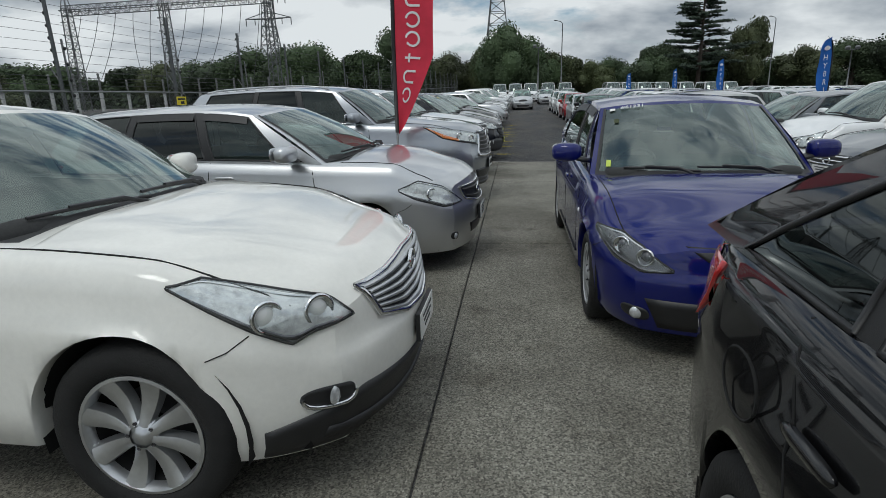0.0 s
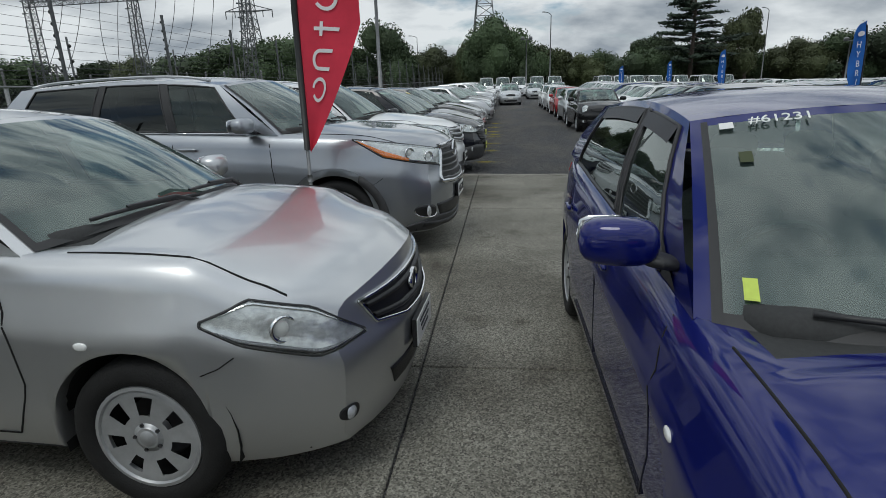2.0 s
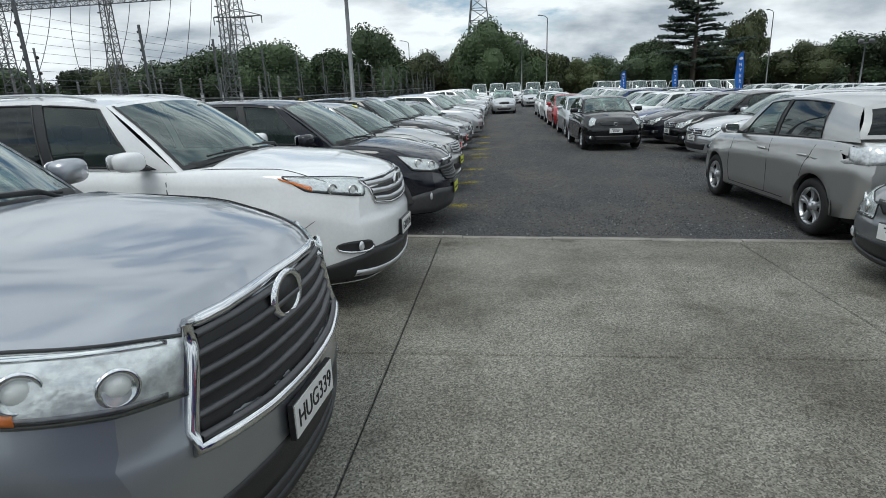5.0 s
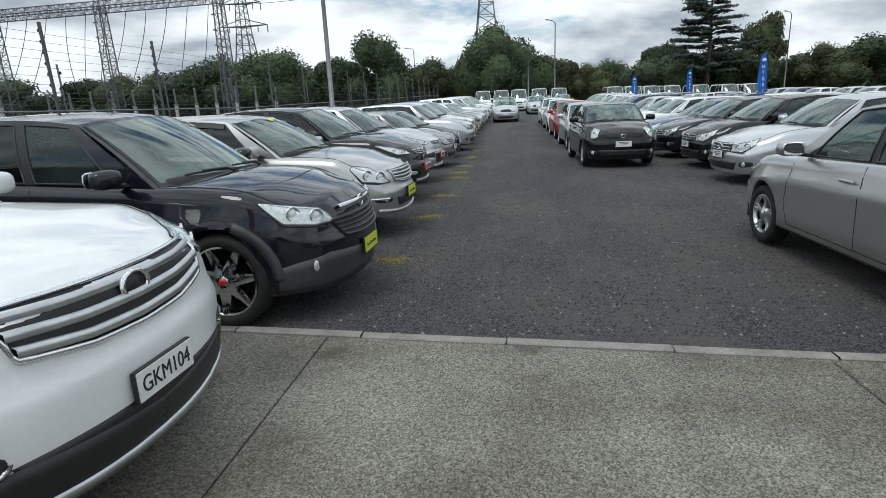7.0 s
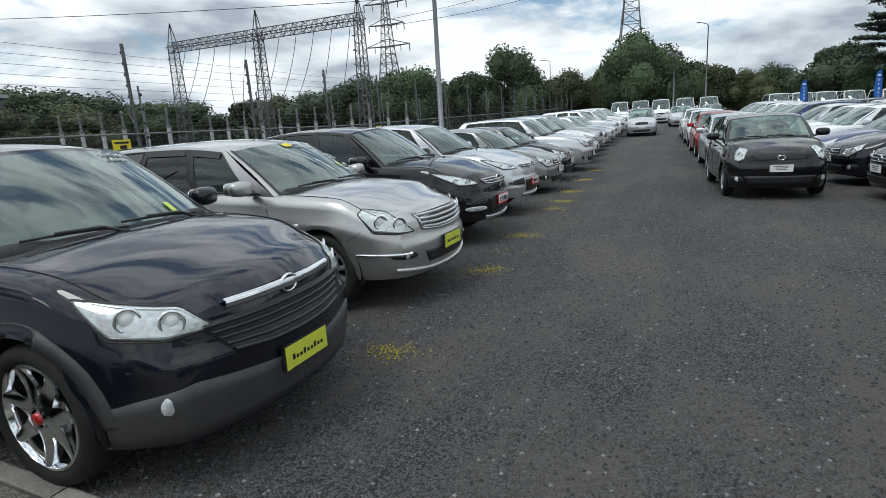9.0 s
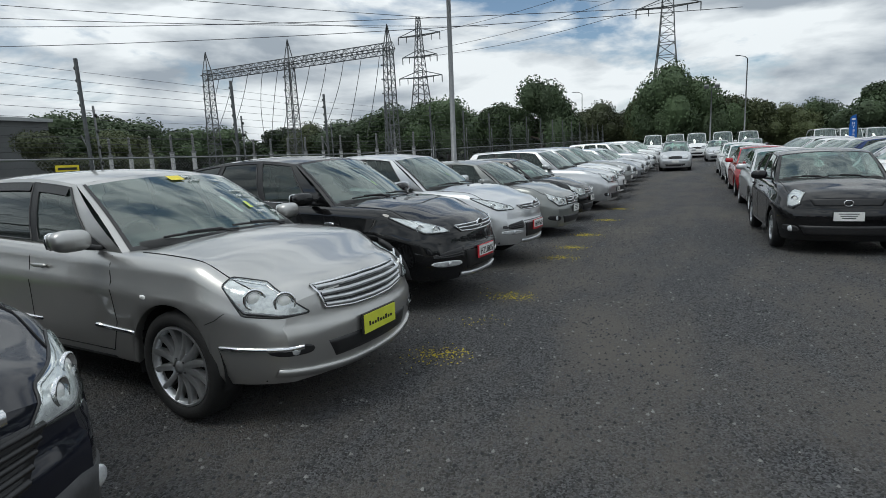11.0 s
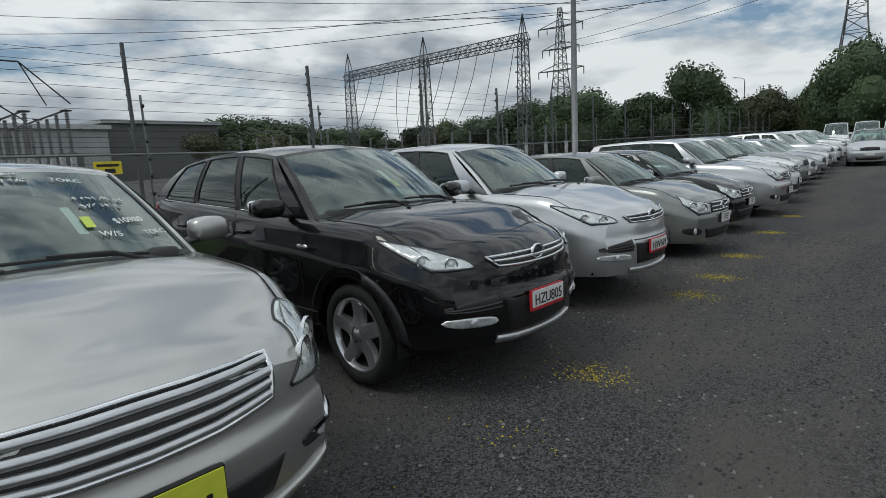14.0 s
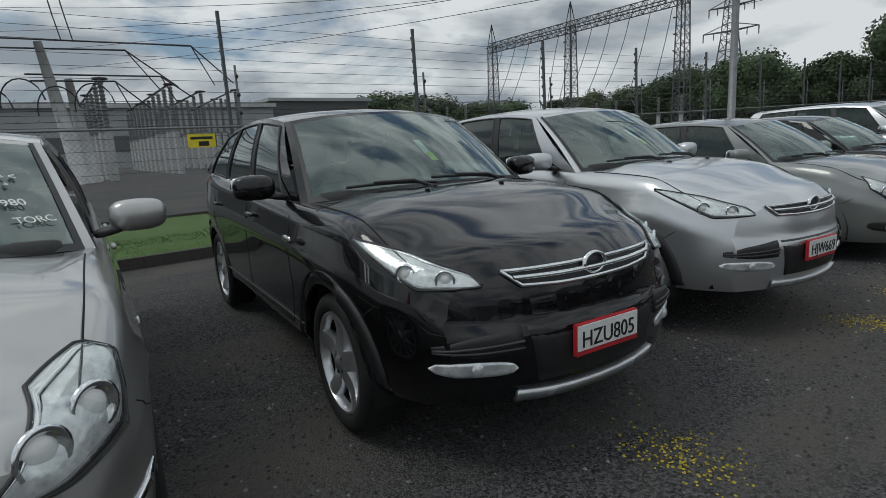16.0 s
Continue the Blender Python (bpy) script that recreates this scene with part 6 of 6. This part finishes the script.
car, inf = build_car("navy", "black compact SUV with grey bumper and large alloys", "", name="suv_car",
    L=4.52, W=1.82, H=1.68, wb=2.62, fo=0.90, wr=0.37, rim=0.275, tw=0.235, hood0=0.98, hood1=1.14, cowl=1.10, hdr=1.95, tail=4.05, dbase=4.40, belt0=1.10, belt1=1.20, clear=0.24, sill=0.32,
    nose=0.30, nosez=0.09, style="blade", spokes=7, plate="yellow", plate_z=0.478, badge=0.05, badge_z=0.845, clad=CLADDING, hub_red=True, wheel_mat=CHROME, dark_rear=True,
    wrap=True, lamp=dict(up=[(0.60, 0.775), (0.78, 0.885), (1.40, 0.965)], lo=[(0.60, 0.765), (0.90, 0.755), (1.216, 0.783), (1.40, 0.955)], bulbs=[(1.087, 0.865), (0.84, 0.83)], r=0.058),
    grille=dict(w=0.43, wu=0.56, up=0.79, lo=0.62, slats=5, mat=TRIM, sag=0.03, thick=0.010), intake=dict(w=0.40, up=0.40, lo=0.30, skirt=CLADDING, skirt_z=0.51), fog=dict(y=0.72, z=0.46, w=0.06, h=0.05, mat=CLADDING))
park(car, -0.32, 14.40, -2)
for dz in (0.0,):
    strip_line = [inf["drop"]((2, y, 0.85), (-1, 0, 0)) for y in np.linspace(-0.42, 0.42, 15)]
    Shape().grid([[q + Vector((0.012, 0, 0.028)) for q in strip_line], [q + Vector((0.03, 0, 0.018)) for q in strip_line], [q + Vector((0.03, 0, -0.018)) for q in strip_line], [q + Vector((0.012, 0, -0.028)) for q in strip_line]]).obj("grille_bar", CHROME, car, "wide chrome grille bar")
scribble(car, inf["screen"], 0.55, 0.88, 0.35, 2, 5)
sticker(car, inf["screen"], 0.45, 0.14, 0.03, 0.05, STICKER, "service_sticker", "yellow green service sticker")

car, inf = build_car("pewter", "warm silver crossover wagon with a slatted grille", "", name="crossover_car",
    L=4.78, W=1.79, H=1.61, wb=2.80, fo=0.92, wr=0.36, rim=0.26, tw=0.235, hood0=0.93, hood1=1.12, cowl=1.16, hdr=2.02, tail=4.3, dbase=4.62, belt0=1.07, belt1=1.15, clear=0.29, sill=0.32,
    nose=0.30, nosez=0.08, style="thin", spokes=12, visor=True, plate="yellow", plate_z=0.54, badge=0, dark_rear=True, clad=None,
    wrap=True, lamp=dict(up=[(0.65, 0.715), (0.966, 0.895), (1.255, 0.935), (1.326, 0.90)], lo=[(0.65, 0.705), (0.9, 0.70), (1.189, 0.725), (1.326, 0.885)], bulbs=[(1.076, 0.815), (0.84, 0.785)], r=0.066),
    grille=dict(w=0.42, wu=0.45, up=0.85, lo=0.71, slats=4, mat=ALLOY, frame=0.012, sag=0.03, rise=0.008, thick=0.015), intake=dict(w=0.42, up=0.505, lo=0.39, lip=PAINT["pewter"]), fog=dict(y=0.64, z=0.495, w=0.11, h=0.032), repeater=(1.15, 0.80))
park(car, -0.42, 17.06, -4)
for sd in (1, -1):
    pts = [inf["drop"]((2 - y, sd * (y + 2), 0.49 + 0.055 * y), (-1, -sd, 0)) for y in np.linspace(0.36, 1.30, 15)]
    Shape().tube([q + Vector((0.008, 0, 0)) for q in pts], 0.016, 6).obj("bumper_trim", CHROME, car, "chrome bumper strip")
for words, u, v, size, tilt in (("TORC", 0.50, 0.80, 0.055, -8), ("W/S", 0.50, 0.22, 0.06, -6), ("$10980", 0.68, 0.34, 0.06, 6), ("TORC", 0.80, 0.22, 0.055, 6)):
    words_on(car, inf["screen"], words, u, v, size, tilt)
scribble(car, inf["screen"], 0.46, 0.58, 0.35, 2, 6)
scribble(car, inf["screen"], 0.1, 0.9, 0.2, 2, 7)
sticker(car, inf["screen"], -0.02, 0.88, 0.09, 0.045, YELLOW, "auction_sticker", "yellow oval auction sticker")
sticker(car, inf["screen"], 0.42, 0.5, 0.03, 0.14, PAPER, "price_ticket", "hanging paper ticket", -0.05)
sticker(car, inf["screen"], 0.42, 0.34, 0.03, 0.05, STICKER, "service_sticker", "yellow green service sticker")

KUGA = dict(roof_drop=0.10, L=4.72, W=1.78, H=1.69, wb=2.86, fo=0.935, wr=0.355, rim=0.256, tw=0.235, hood0=0.99, hood1=1.17, cowl=1.18, hdr=1.98, tail=4.1, dbase=4.42, belt0=1.12, belt1=1.24, clear=0.33, sill=0.34,
    nose=0.34, nosez=0.10, style="star", spokes=5, badge=0.048, badge_z=0.87, plate="red", plate_z=0.575, hood_bulge=0.018, dark_rear=True, clad=TRIM, chrome_trim=True,
    wrap=True, lamp=dict(up=[(0.68, 0.845), (0.74, 0.88), (1.10, 0.955), (1.52, 1.010)], lo=[(0.68, 0.835), (1.047, 0.825), (1.217, 0.885), (1.52, 1.0)], bulbs=[(1.12, 0.885), (0.88, 0.865)], r=0.042),
    grille=dict(w=0.37, wu=0.44, up=0.885, lo=0.825, slats=1, mat=CHROME, frame=0.010, sag=0.012, thick=0.010), intake=dict(w=0.36, up=0.66, lo=0.42, lip=ALLOY, lip_w=0.47, wings=(0.40, 0.72, 0.555, 0.665)), fog=dict(y=0.575, z=0.505, w=0.155, h=0.032, mat=REFLECTOR))
for k, (col, words, x, y, label) in enumerate((("black", "HZU805", -0.58, 19.66, "glossy black compact SUV with five-spoke alloys"), ("silver", "HJW669", -0.60, 22.02, "silver compact SUV with dark lower grille"))):
    car, inf = build_car(col, label, "", name="suv_car", plate_text=words, **KUGA)
    park(car, x, y, -5)
    scribble(car, inf["screen"], 0.75, 0.9, 0.25, 1, 8 + k)
    sticker(car, inf["screen"], 0.16, 0.56, 0.035, 0.10, PAPER, "price_ticket", "hanging paper ticket", -0.05)
    sticker(car, inf["screen"], 0.16, 0.42, 0.035, 0.05, STICKER, "ticket_foot", "yellow green ticket foot", -0.045)
    for sd in (1, -1):
        pod = Shape().rounded((0.07, 0.012, 0.022), 3, 12, 6, pose(-1.42, sd * 0.915, 0.93))
        pod.obj("wing_vent", CHROME, car, "chrome-edged wing vent")
    for y, x in ((0.25, -1.0), (-0.25, -1.0)):
        q = inf["drop"]((x, y, 3), (0, 0, -1))
        Shape().rounded((0.018, 0.012, 0.008), 3, 10, 6, Matrix.Translation(q + Vector((0, 0, 0.006)))).obj("washer_jet", TRIM, car)

# ---- cars along the other side of the walk, facing back down it ----
car, inf = build_car("blue", "deep metallic blue hatchback facing down the walk", "", name="hatchback_car",
    L=4.62, W=1.77, H=1.515, wb=2.85, fo=0.86, wr=0.315, rim=0.215, tw=0.195, hood0=0.80, hood1=0.98, cowl=1.10, hdr=1.92, tail=4.0, dbase=4.32, belt0=0.95, belt1=1.06, clear=0.19, sill=0.23,
    nose=0.30, nosez=0.10, style="cap", spokes=7, dark_lamp=True, plate="", badge=0.055, badge_z=0.61, roof_drop=0.07, pillars=[(-1.68, -2.11), (-2.39, -2.53), (-2.48, -2.62), (-3.84, -3.60)], visor=True, dark_rear=True, hood_bulge=0.012,
    wrap=True, lamp=dict(up=[(0.59, 0.572), (0.85, 0.68), (1.087, 0.735), (1.45, 0.735)], lo=[(0.59, 0.562), (0.80, 0.55), (1.097, 0.593), (1.45, 0.71)], bulbs=[(1.05, 0.668), (0.80, 0.628)], r=0.052),
    grille=dict(w=0.14, wu=0.42, up=0.705, lo=0.515, slats=0, frame=0.0, sag=0.01), intake=dict(w=0.60, up=0.40, lo=0.22), fog=dict(y=0.66, z=0.30, w=0.07, h=0.04), repeater=(1.22, 0.70), mirror_up=0.055, mirror_in=0.03)
park(car, 1.36, 2.98, -90)
words_on(car, inf["screen"], "#61231", -0.62, 0.93, 0.06)
sticker(car, inf["screen"], -0.85, 0.92, 0.03, 0.02, PAPER, "paper_label", "small pale paper label")
sticker(car, inf["screen"], -0.80, 0.72, 0.025, 0.03, LEAF_OLIVE, "permit_label", "small green permit label")
sticker(car, inf["screen"], -0.85, 0.14, 0.02, 0.04, STICKER, "service_sticker", "yellow green service sticker")

car, inf = build_car("black", "glossy black hatchback with red tail lamps", "", name="hatchback_car",
    L=4.45, W=1.80, H=1.58, wb=2.65, fo=0.90, wr=0.33, rim=0.21, tw=0.2, belt0=1.02, belt1=1.12, hood0=0.85, hood1=1.02, cowl=1.15, hdr=1.95, tail=3.55, dbase=4.25, clear=0.2, sill=0.24, dark_rear=True, plate="", side_lamp=([(4.02, 1.04), (4.32, 1.03)], [(4.18, 0.82), (4.37, 0.74)]))
park(car, 1.44, -2.34, -90)
fuel = Shape().tube([(-3.62 + 0.10 * math.cos(a), -0.905, 0.86 + 0.085 * math.sin(a)) for a in np.linspace(0, 2 * math.pi, 21)], 0.004, 4, caps=False)
fuel.obj("fuel_flap_seam", SHADOW, car)

car, inf = build_car("grey", "grey hatchback parked with its nose to the aisle", "", name="hatchback_car", L=4.4, W=1.75, H=1.47, hood0=0.80, hood1=0.98, cowl=1.1, hdr=1.92, tail=3.9, dbase=4.25, belt0=0.95, belt1=1.04,
    wr=0.31, rim=0.2, tw=0.19, clear=0.19, sill=0.23, wb=2.64, fo=0.86, plate="white", plate_z=0.48, badge=0.055, badge_z=0.64, nose=0.30,
    grille=dict(w=0.25, wu=0.38, up=0.70, lo=0.60, slats=0, frame=0.0), intake=dict(w=0.6, up=0.38, lo=0.24, lip=TRIM))
park(car, 3.34, 11.45, 188)
car, inf = build_car("pewter", "silver hatchback facing away from the concrete", "", name="hatchback_car", L=4.26, W=1.76, H=1.53, wb=2.6, fo=0.88, wr=0.315, rim=0.21, tw=0.195, hood0=0.84, hood1=1.02, cowl=1.05, hdr=1.85, tail=3.85, dbase=4.15,
    belt0=0.99, belt1=1.07, clear=0.2, sill=0.24, plate="white", style="twin", spokes=5, roof_drop=0.10, dark_rear=True, pillars=[(-1.62, -2.06), (-2.42, -2.46), (-2.50, -2.54), (-3.42, -3.30)], lens_mat=REFLECTOR)
park(car, 4.45, 16.98, 92)
car, inf = build_car("black", "black small hatchback with clear headlamps facing the walk", "", name="hatchback_car", L=3.7, W=1.69, H=1.51, wb=2.38, fo=0.78, wr=0.30, rim=0.19, tw=0.185, hood0=0.92, hood1=1.06, cowl=0.86, hdr=1.5, tail=3.4, dbase=3.6,
    belt0=1.02, belt1=1.08, clear=0.2, sill=0.24, nose=0.20, nosez=0.08, plate="white", plate_z=0.56, badge=0.045, badge_z=0.74, style="twin", spokes=7, tum=0.12,
    lamp=dict(up=[(0.56, 0.88), (0.66, 0.905), (0.77, 0.92)], lo=[(0.56, 0.72), (0.66, 0.66), (0.77, 0.68)], bulbs=[(0.65, 0.80)], r=0.05),
    grille=dict(w=0.40, wu=0.46, up=0.80, lo=0.70, slats=0, frame=0.0), intake=dict(w=0.55, up=0.42, lo=0.28))
park(car, 3.50, 23.25, -88)

# ---- plainer cars farther off: shared shapes in many paints ----
KINDS = {
    "sedan": dict(L=4.55, W=1.74, H=1.47, hood0=0.82, hood1=0.99, cowl=1.2, hdr=2.0, tail=3.35, dbase=3.9, belt0=0.96, belt1=1.02, wr=0.31, rim=0.2, tw=0.19, clear=0.2, sill=0.24),
    "wagon": dict(L=4.6, W=1.75, H=1.50, hood0=0.83, hood1=1.0, cowl=1.15, hdr=1.95, tail=4.2, dbase=4.45, belt0=0.98, belt1=1.04, wr=0.31, rim=0.2, tw=0.19, clear=0.2, sill=0.24, style="twin"),
    "hatch": dict(L=4.1, W=1.70, H=1.52, hood0=0.86, hood1=1.03, cowl=0.98, hdr=1.75, tail=3.75, dbase=4.0, belt0=1.0, belt1=1.06, wr=0.31, rim=0.2, tw=0.19, clear=0.2, sill=0.24, wb=2.55, fo=0.8),
    "suv": dict(L=4.6, W=1.82, H=1.70, hood0=1.0, hood1=1.16, cowl=1.2, hdr=2.0, tail=4.2, dbase=4.45, belt0=1.12, belt1=1.2),
    "mpv": dict(L=4.6, W=1.70, H=1.66, hood0=0.92, hood1=1.1, cowl=0.85, hdr=1.7, tail=4.3, dbase=4.5, belt0=1.03, belt1=1.08, wr=0.31, rim=0.2, tw=0.19, clear=0.2, sill=0.24, fo=0.85, wb=2.7),
}
PALETTE = ["silver", "white", "silver", "black", "pewter", "steel", "white", "grey", "silver", "darkblue", "black", "silver", "navy", "bronze"]
COLOUR_WORD = {"silver": "silver", "white": "white", "black": "black", "pewter": "warm silver", "steel": "steel grey", "grey": "dark grey", "darkblue": "dark blue", "navy": "black", "bronze": "grey green", "red": "red", "blue": "blue", "pearl": "pearl white"}
STOCK = {}


def stock_car(kind, col, x, y, heading, group, close=False):
    """A parked car of a shared shape, in one of the paints."""
    words = {"sedan": "sedan", "wagon": "station wagon", "hatch": "hatchback", "suv": "tall SUV", "mpv": "people carrier"}[kind]
    z = ground_z(x, y)
    text = COLOUR_WORD[col] + " " + words + " parked on the gravel"
    if close:
        c, _ = build_car(col, text, group, name=kind + "_car", plate="white", **KINDS[kind])
        c.matrix_basis = pose(x, y, z, 0, 0, heading)
    elif (kind, col) in STOCK:
        c = copy_thing(STOCK[kind, col], pose(x, y, z, 0, 0, heading))
    else:
        c, _ = build_car(col, text, group, name=kind + "_car", near=False, plate="white", handles=False, badge=0, **KINDS[kind])
        c.matrix_basis = pose(x, y, z, 0, 0, heading)
        STOCK[kind, col] = c
    tagged(c, text, "car", group)
    return c


# rest of the near row
rnd = random.Random(14)
for k, (kind, col, dx) in enumerate((("hatch", "bronze", 0.0), ("hatch", "black", -0.1), ("suv", "silver", 0.2), ("suv", "white", 0.1), ("suv", "bronze", 0.05), ("wagon", "silver", 0), ("wagon", "steel", 0.1), ("sedan", "silver", 0.1),
                                      ("suv", "silver", 0), ("mpv", "white", 0.1), ("wagon", "silver", 0), ("suv", "white", 0.1), ("mpv", "white", 0), ("suv", "white", 0.2))):
    stock_car(kind, col, -0.62 + dx, 25.05 + 2.55 * k, -4 + rnd.uniform(-1.5, 1.5), "row of cars with noses to the aisle", k < 4)
# lone cars ahead in the aisle
stock_car("mpv", "silver", 0.55, 47.0, -88, "cars standing in the aisle")
stock_car("hatch", "silver", 3.0, 57.5, -90, "cars standing in the aisle")
stock_car("hatch", "grey", 4.9, 58.5, -100, "cars standing in the aisle")
# file behind the black hatchback
for k, (kind, col) in enumerate((("hatch", "silver"), ("hatch", "red"), ("hatch", "white"), ("hatch", "white"))):
    stock_car(kind, col, 3.55 - 0.05 * k, 28.0 + 4.55 * k, -89, "file of cars facing down the aisle")
# across the aisle: rows side on
for k, (kind, col) in enumerate((("wagon", "silver"), ("hatch", "black"), ("wagon", "navy"), ("sedan", "darkblue"), ("wagon", "white"), ("sedan", "white"), ("sedan", "silver"), ("hatch", "darkblue"), ("wagon", "silver"), ("sedan", "silver"),
                                  ("sedan", "white"), ("hatch", "silver"), ("sedan", "silver"), ("wagon", "steel"))):
    stock_car(kind, col, 4.75 + 0.12 * (k % 2) + 0.02 * k, 20.75 + 2.5 * k, 186, "row across the aisle", k < 3)
stock_car("wagon", "grey", 3.85, 7.6, 187, "cars beside the blue hatchback", True)
stock_car("mpv", "white", 4.1, 9.7, 187, "cars beside the blue hatchback", True)
for j, x in enumerate((14.2, 17.6, 27.0, 30.6, 40.0)):
    for k in range(15):
        y = 18 + 2.65 * k + 0.6 * j
        if y > 59:
            continue
        stock_car(rnd.choice(("sedan", "wagon", "hatch", "sedan")), rnd.choice(PALETTE), x + rnd.uniform(-0.2, 0.2), y, 186 if j % 2 else 4, "far rows of stock cars")


# ---- vans along the far end ----
van, _ = build_car("white", "white high-roofed delivery van facing the yard", "row of white vans", name="delivery_van", category="van", near=False, plate="white", handles=False, badge=0,
    L=4.8, W=1.72, H=2.12, wb=2.6, fo=0.75, hood0=1.0, hood1=1.22, cowl=0.42, hdr=1.05, tail=4.55, dbase=4.7, belt0=1.18, belt1=1.22, wr=0.32, rim=0.2, tw=0.19, clear=0.22, sill=0.26, tum=0.10, nose=0.12, roof_drop=0.0)
spots = (-1.9, -0.1, 1.6, 3.6, 5.5, 10.8, 12.5, 14.2, 16.1, 18.7, 21.3, 23.3)
for k, x in enumerate(spots):
    m = pose(x, 66, ground_z(x, 66), 0, 0, -90)
    if k:
        copy_thing(van, m)
    else:
        van.matrix_basis = m


# ---- feather flags ----
def feather(name, x, y, height, low, width, mat, label, turn, blank, z0=0.0, text=None):
    """A pole with a bowed cloth blade; local X runs out from the pole."""
    f = tagged(new(name), label, "flag", "")
    f.matrix_basis = pose(x, y, z0, 0, 0, turn)
    pole = [(0, 0, 0.05), (0, 0, height * 0.55), (0.02, 0, height * 0.8), (0.12, 0, height * 0.96), (0.30, 0, height)]
    Shape().tube(pole, 0.016, 8, 0.008).obj("pole", STEEL, f)
    sleeve = Shape().tube([(0.0, 0, low), (0.0, 0, height * 0.55), (0.02, 0, height * 0.8), (0.12, 0, height * 0.96)], 0.026, 8)
    sleeve.obj("sleeve", INK, f, "black pole sleeve")
    for q in (0.42, 0.75):
        Shape().tube([(0, 0, low * q), (0, 0, low * q + 0.06)], 0.022, 8).obj("pole_joint", STEEL, f)
    for a in (20, 110, 200, 290):
        c, s_ = math.cos(radians(a)), math.sin(radians(a))
        Shape().tube([(0.03 * c, 0.03 * s_, 0.06), (0.38 * c, 0.38 * s_, 0.015)], 0.016, 5).obj("foot", STEEL, f)

    def blade(u, t):
        """u across, t up the cloth."""
        z = low + (height - low) * t
        w = width * min(1.0, (t / 0.36) ** 0.85 if t < 0.36 else 1.0) * (1.0 if t < 0.8 else max(0.05, math.sqrt(max(0, 1 - ((t - 0.8) / 0.2) ** 2))))
        x0 = 0.0 if z < height * 0.55 else 0.12 * ((z - height * 0.55) / (height * 0.45)) ** 2
        wave = 0.05 * math.sin(5.0 * t + 2.2 * u) * u + 0.025 * math.sin(13 * t + 4 * u) * u
        return Vector((x0 + 0.02 + w * u, wave, z - 0.03 * u))

    cloth = Shape().grid([[blade(u, t) for u in np.linspace(0, 1, 9)] for t in np.linspace(0, 1, 34)])
    c = cloth.obj("cloth", mat, f)
    return f, blade


red, blade = feather("feather_flag", -1.60, 7.58, 3.9, 1.09, 0.50, FLAG_RED, "red feather flag with white print on a steel pole", 8, False)
# white print running up the cloth: rings, arches and bars as plain shapes
def print_stroke(line, half):
    for sd in (0.010, -0.010):
        rows_ = []
        for q in (-half, half):
            row = []
            for i, (a, b) in enumerate(line):
                c, d = line[max(0, i - 1)], line[min(len(line) - 1, i + 1)]
                w = Vector((d[0] - c[0], d[1] - c[1])).normalized()
                u_, z_ = a - w.y * q, b + w.x * q
                row.append(blade(u_ / 0.50, z_ / 2.81) + Vector((0, sd, 0)))
            rows_.append(row)
        Shape().grid(rows_).obj("printed_stroke", FLAG_WHITE, red)


for k, kind in enumerate("RABRRAB"):
    z0, u0 = 0.50 + 0.235 * k, 0.22 + 0.004 * k
    if kind == "R":
        print_stroke([(u0 + 0.085 * math.cos(a), z0 + 0.085 * math.sin(a)) for a in np.linspace(-2.6, 3.0, 20)], 0.014)
    elif kind == "A":
        print_stroke([(u0 + 0.09, z0 - 0.07), (u0, z0 - 0.07)] + [(u0 - 0.03 - 0.06 * math.sin(a), z0 - 0.07 * math.cos(a)) for a in np.linspace(0.2, 2.94, 9)] + [(u0, z0 + 0.07), (u0 + 0.09, z0 + 0.07)], 0.014)
    else:
        print_stroke([(u0 - 0.10, z0), (u0, z0 + 0.002), (u0 + 0.11, z0)], 0.014)
        print_stroke([(u0 - 0.04, z0 - 0.055), (u0 - 0.04, z0 + 0.055)], 0.013)

for k, (x, y, h, turn) in enumerate(((13.6, 40.5, 3.15, 200), (15.8, 60, 3.1, 200), (11.4, 60, 2.7, 200), (10.9, 21.97, 3.0, 200))):
    z0 = ground_z(x, y)
    blue, blade = feather("feather_flag", x, y, h + 0.2, 0.6, 0.48, FLAG_BLUE, "blue feather flag with white lettering", turn, False, z0)
    for i, ch in enumerate("HYBRID"):
        t = 0.74 - 0.105 * i
        q = blade(0.52, t)
        me = text_mesh(ch, 0.26)
        for face in (0,):
            link("letter", me, FLAG_WHITE, blue, "", Matrix.Translation(q + Vector((0, 0.05, 0))) @ pose(0, 0, 0, 90, 0, 180))
    oval = Shape().add([blade(0.5 + 0.3 * math.cos(a), 0.86 + 0.03 * math.sin(a)) + Vector((0, 0.05, 0)) for a in np.linspace(0, 6.283, 17)[:-1]], [tuple(range(16))])
    oval.obj("emblem", FLAG_WHITE, blue, "plain white emblem")
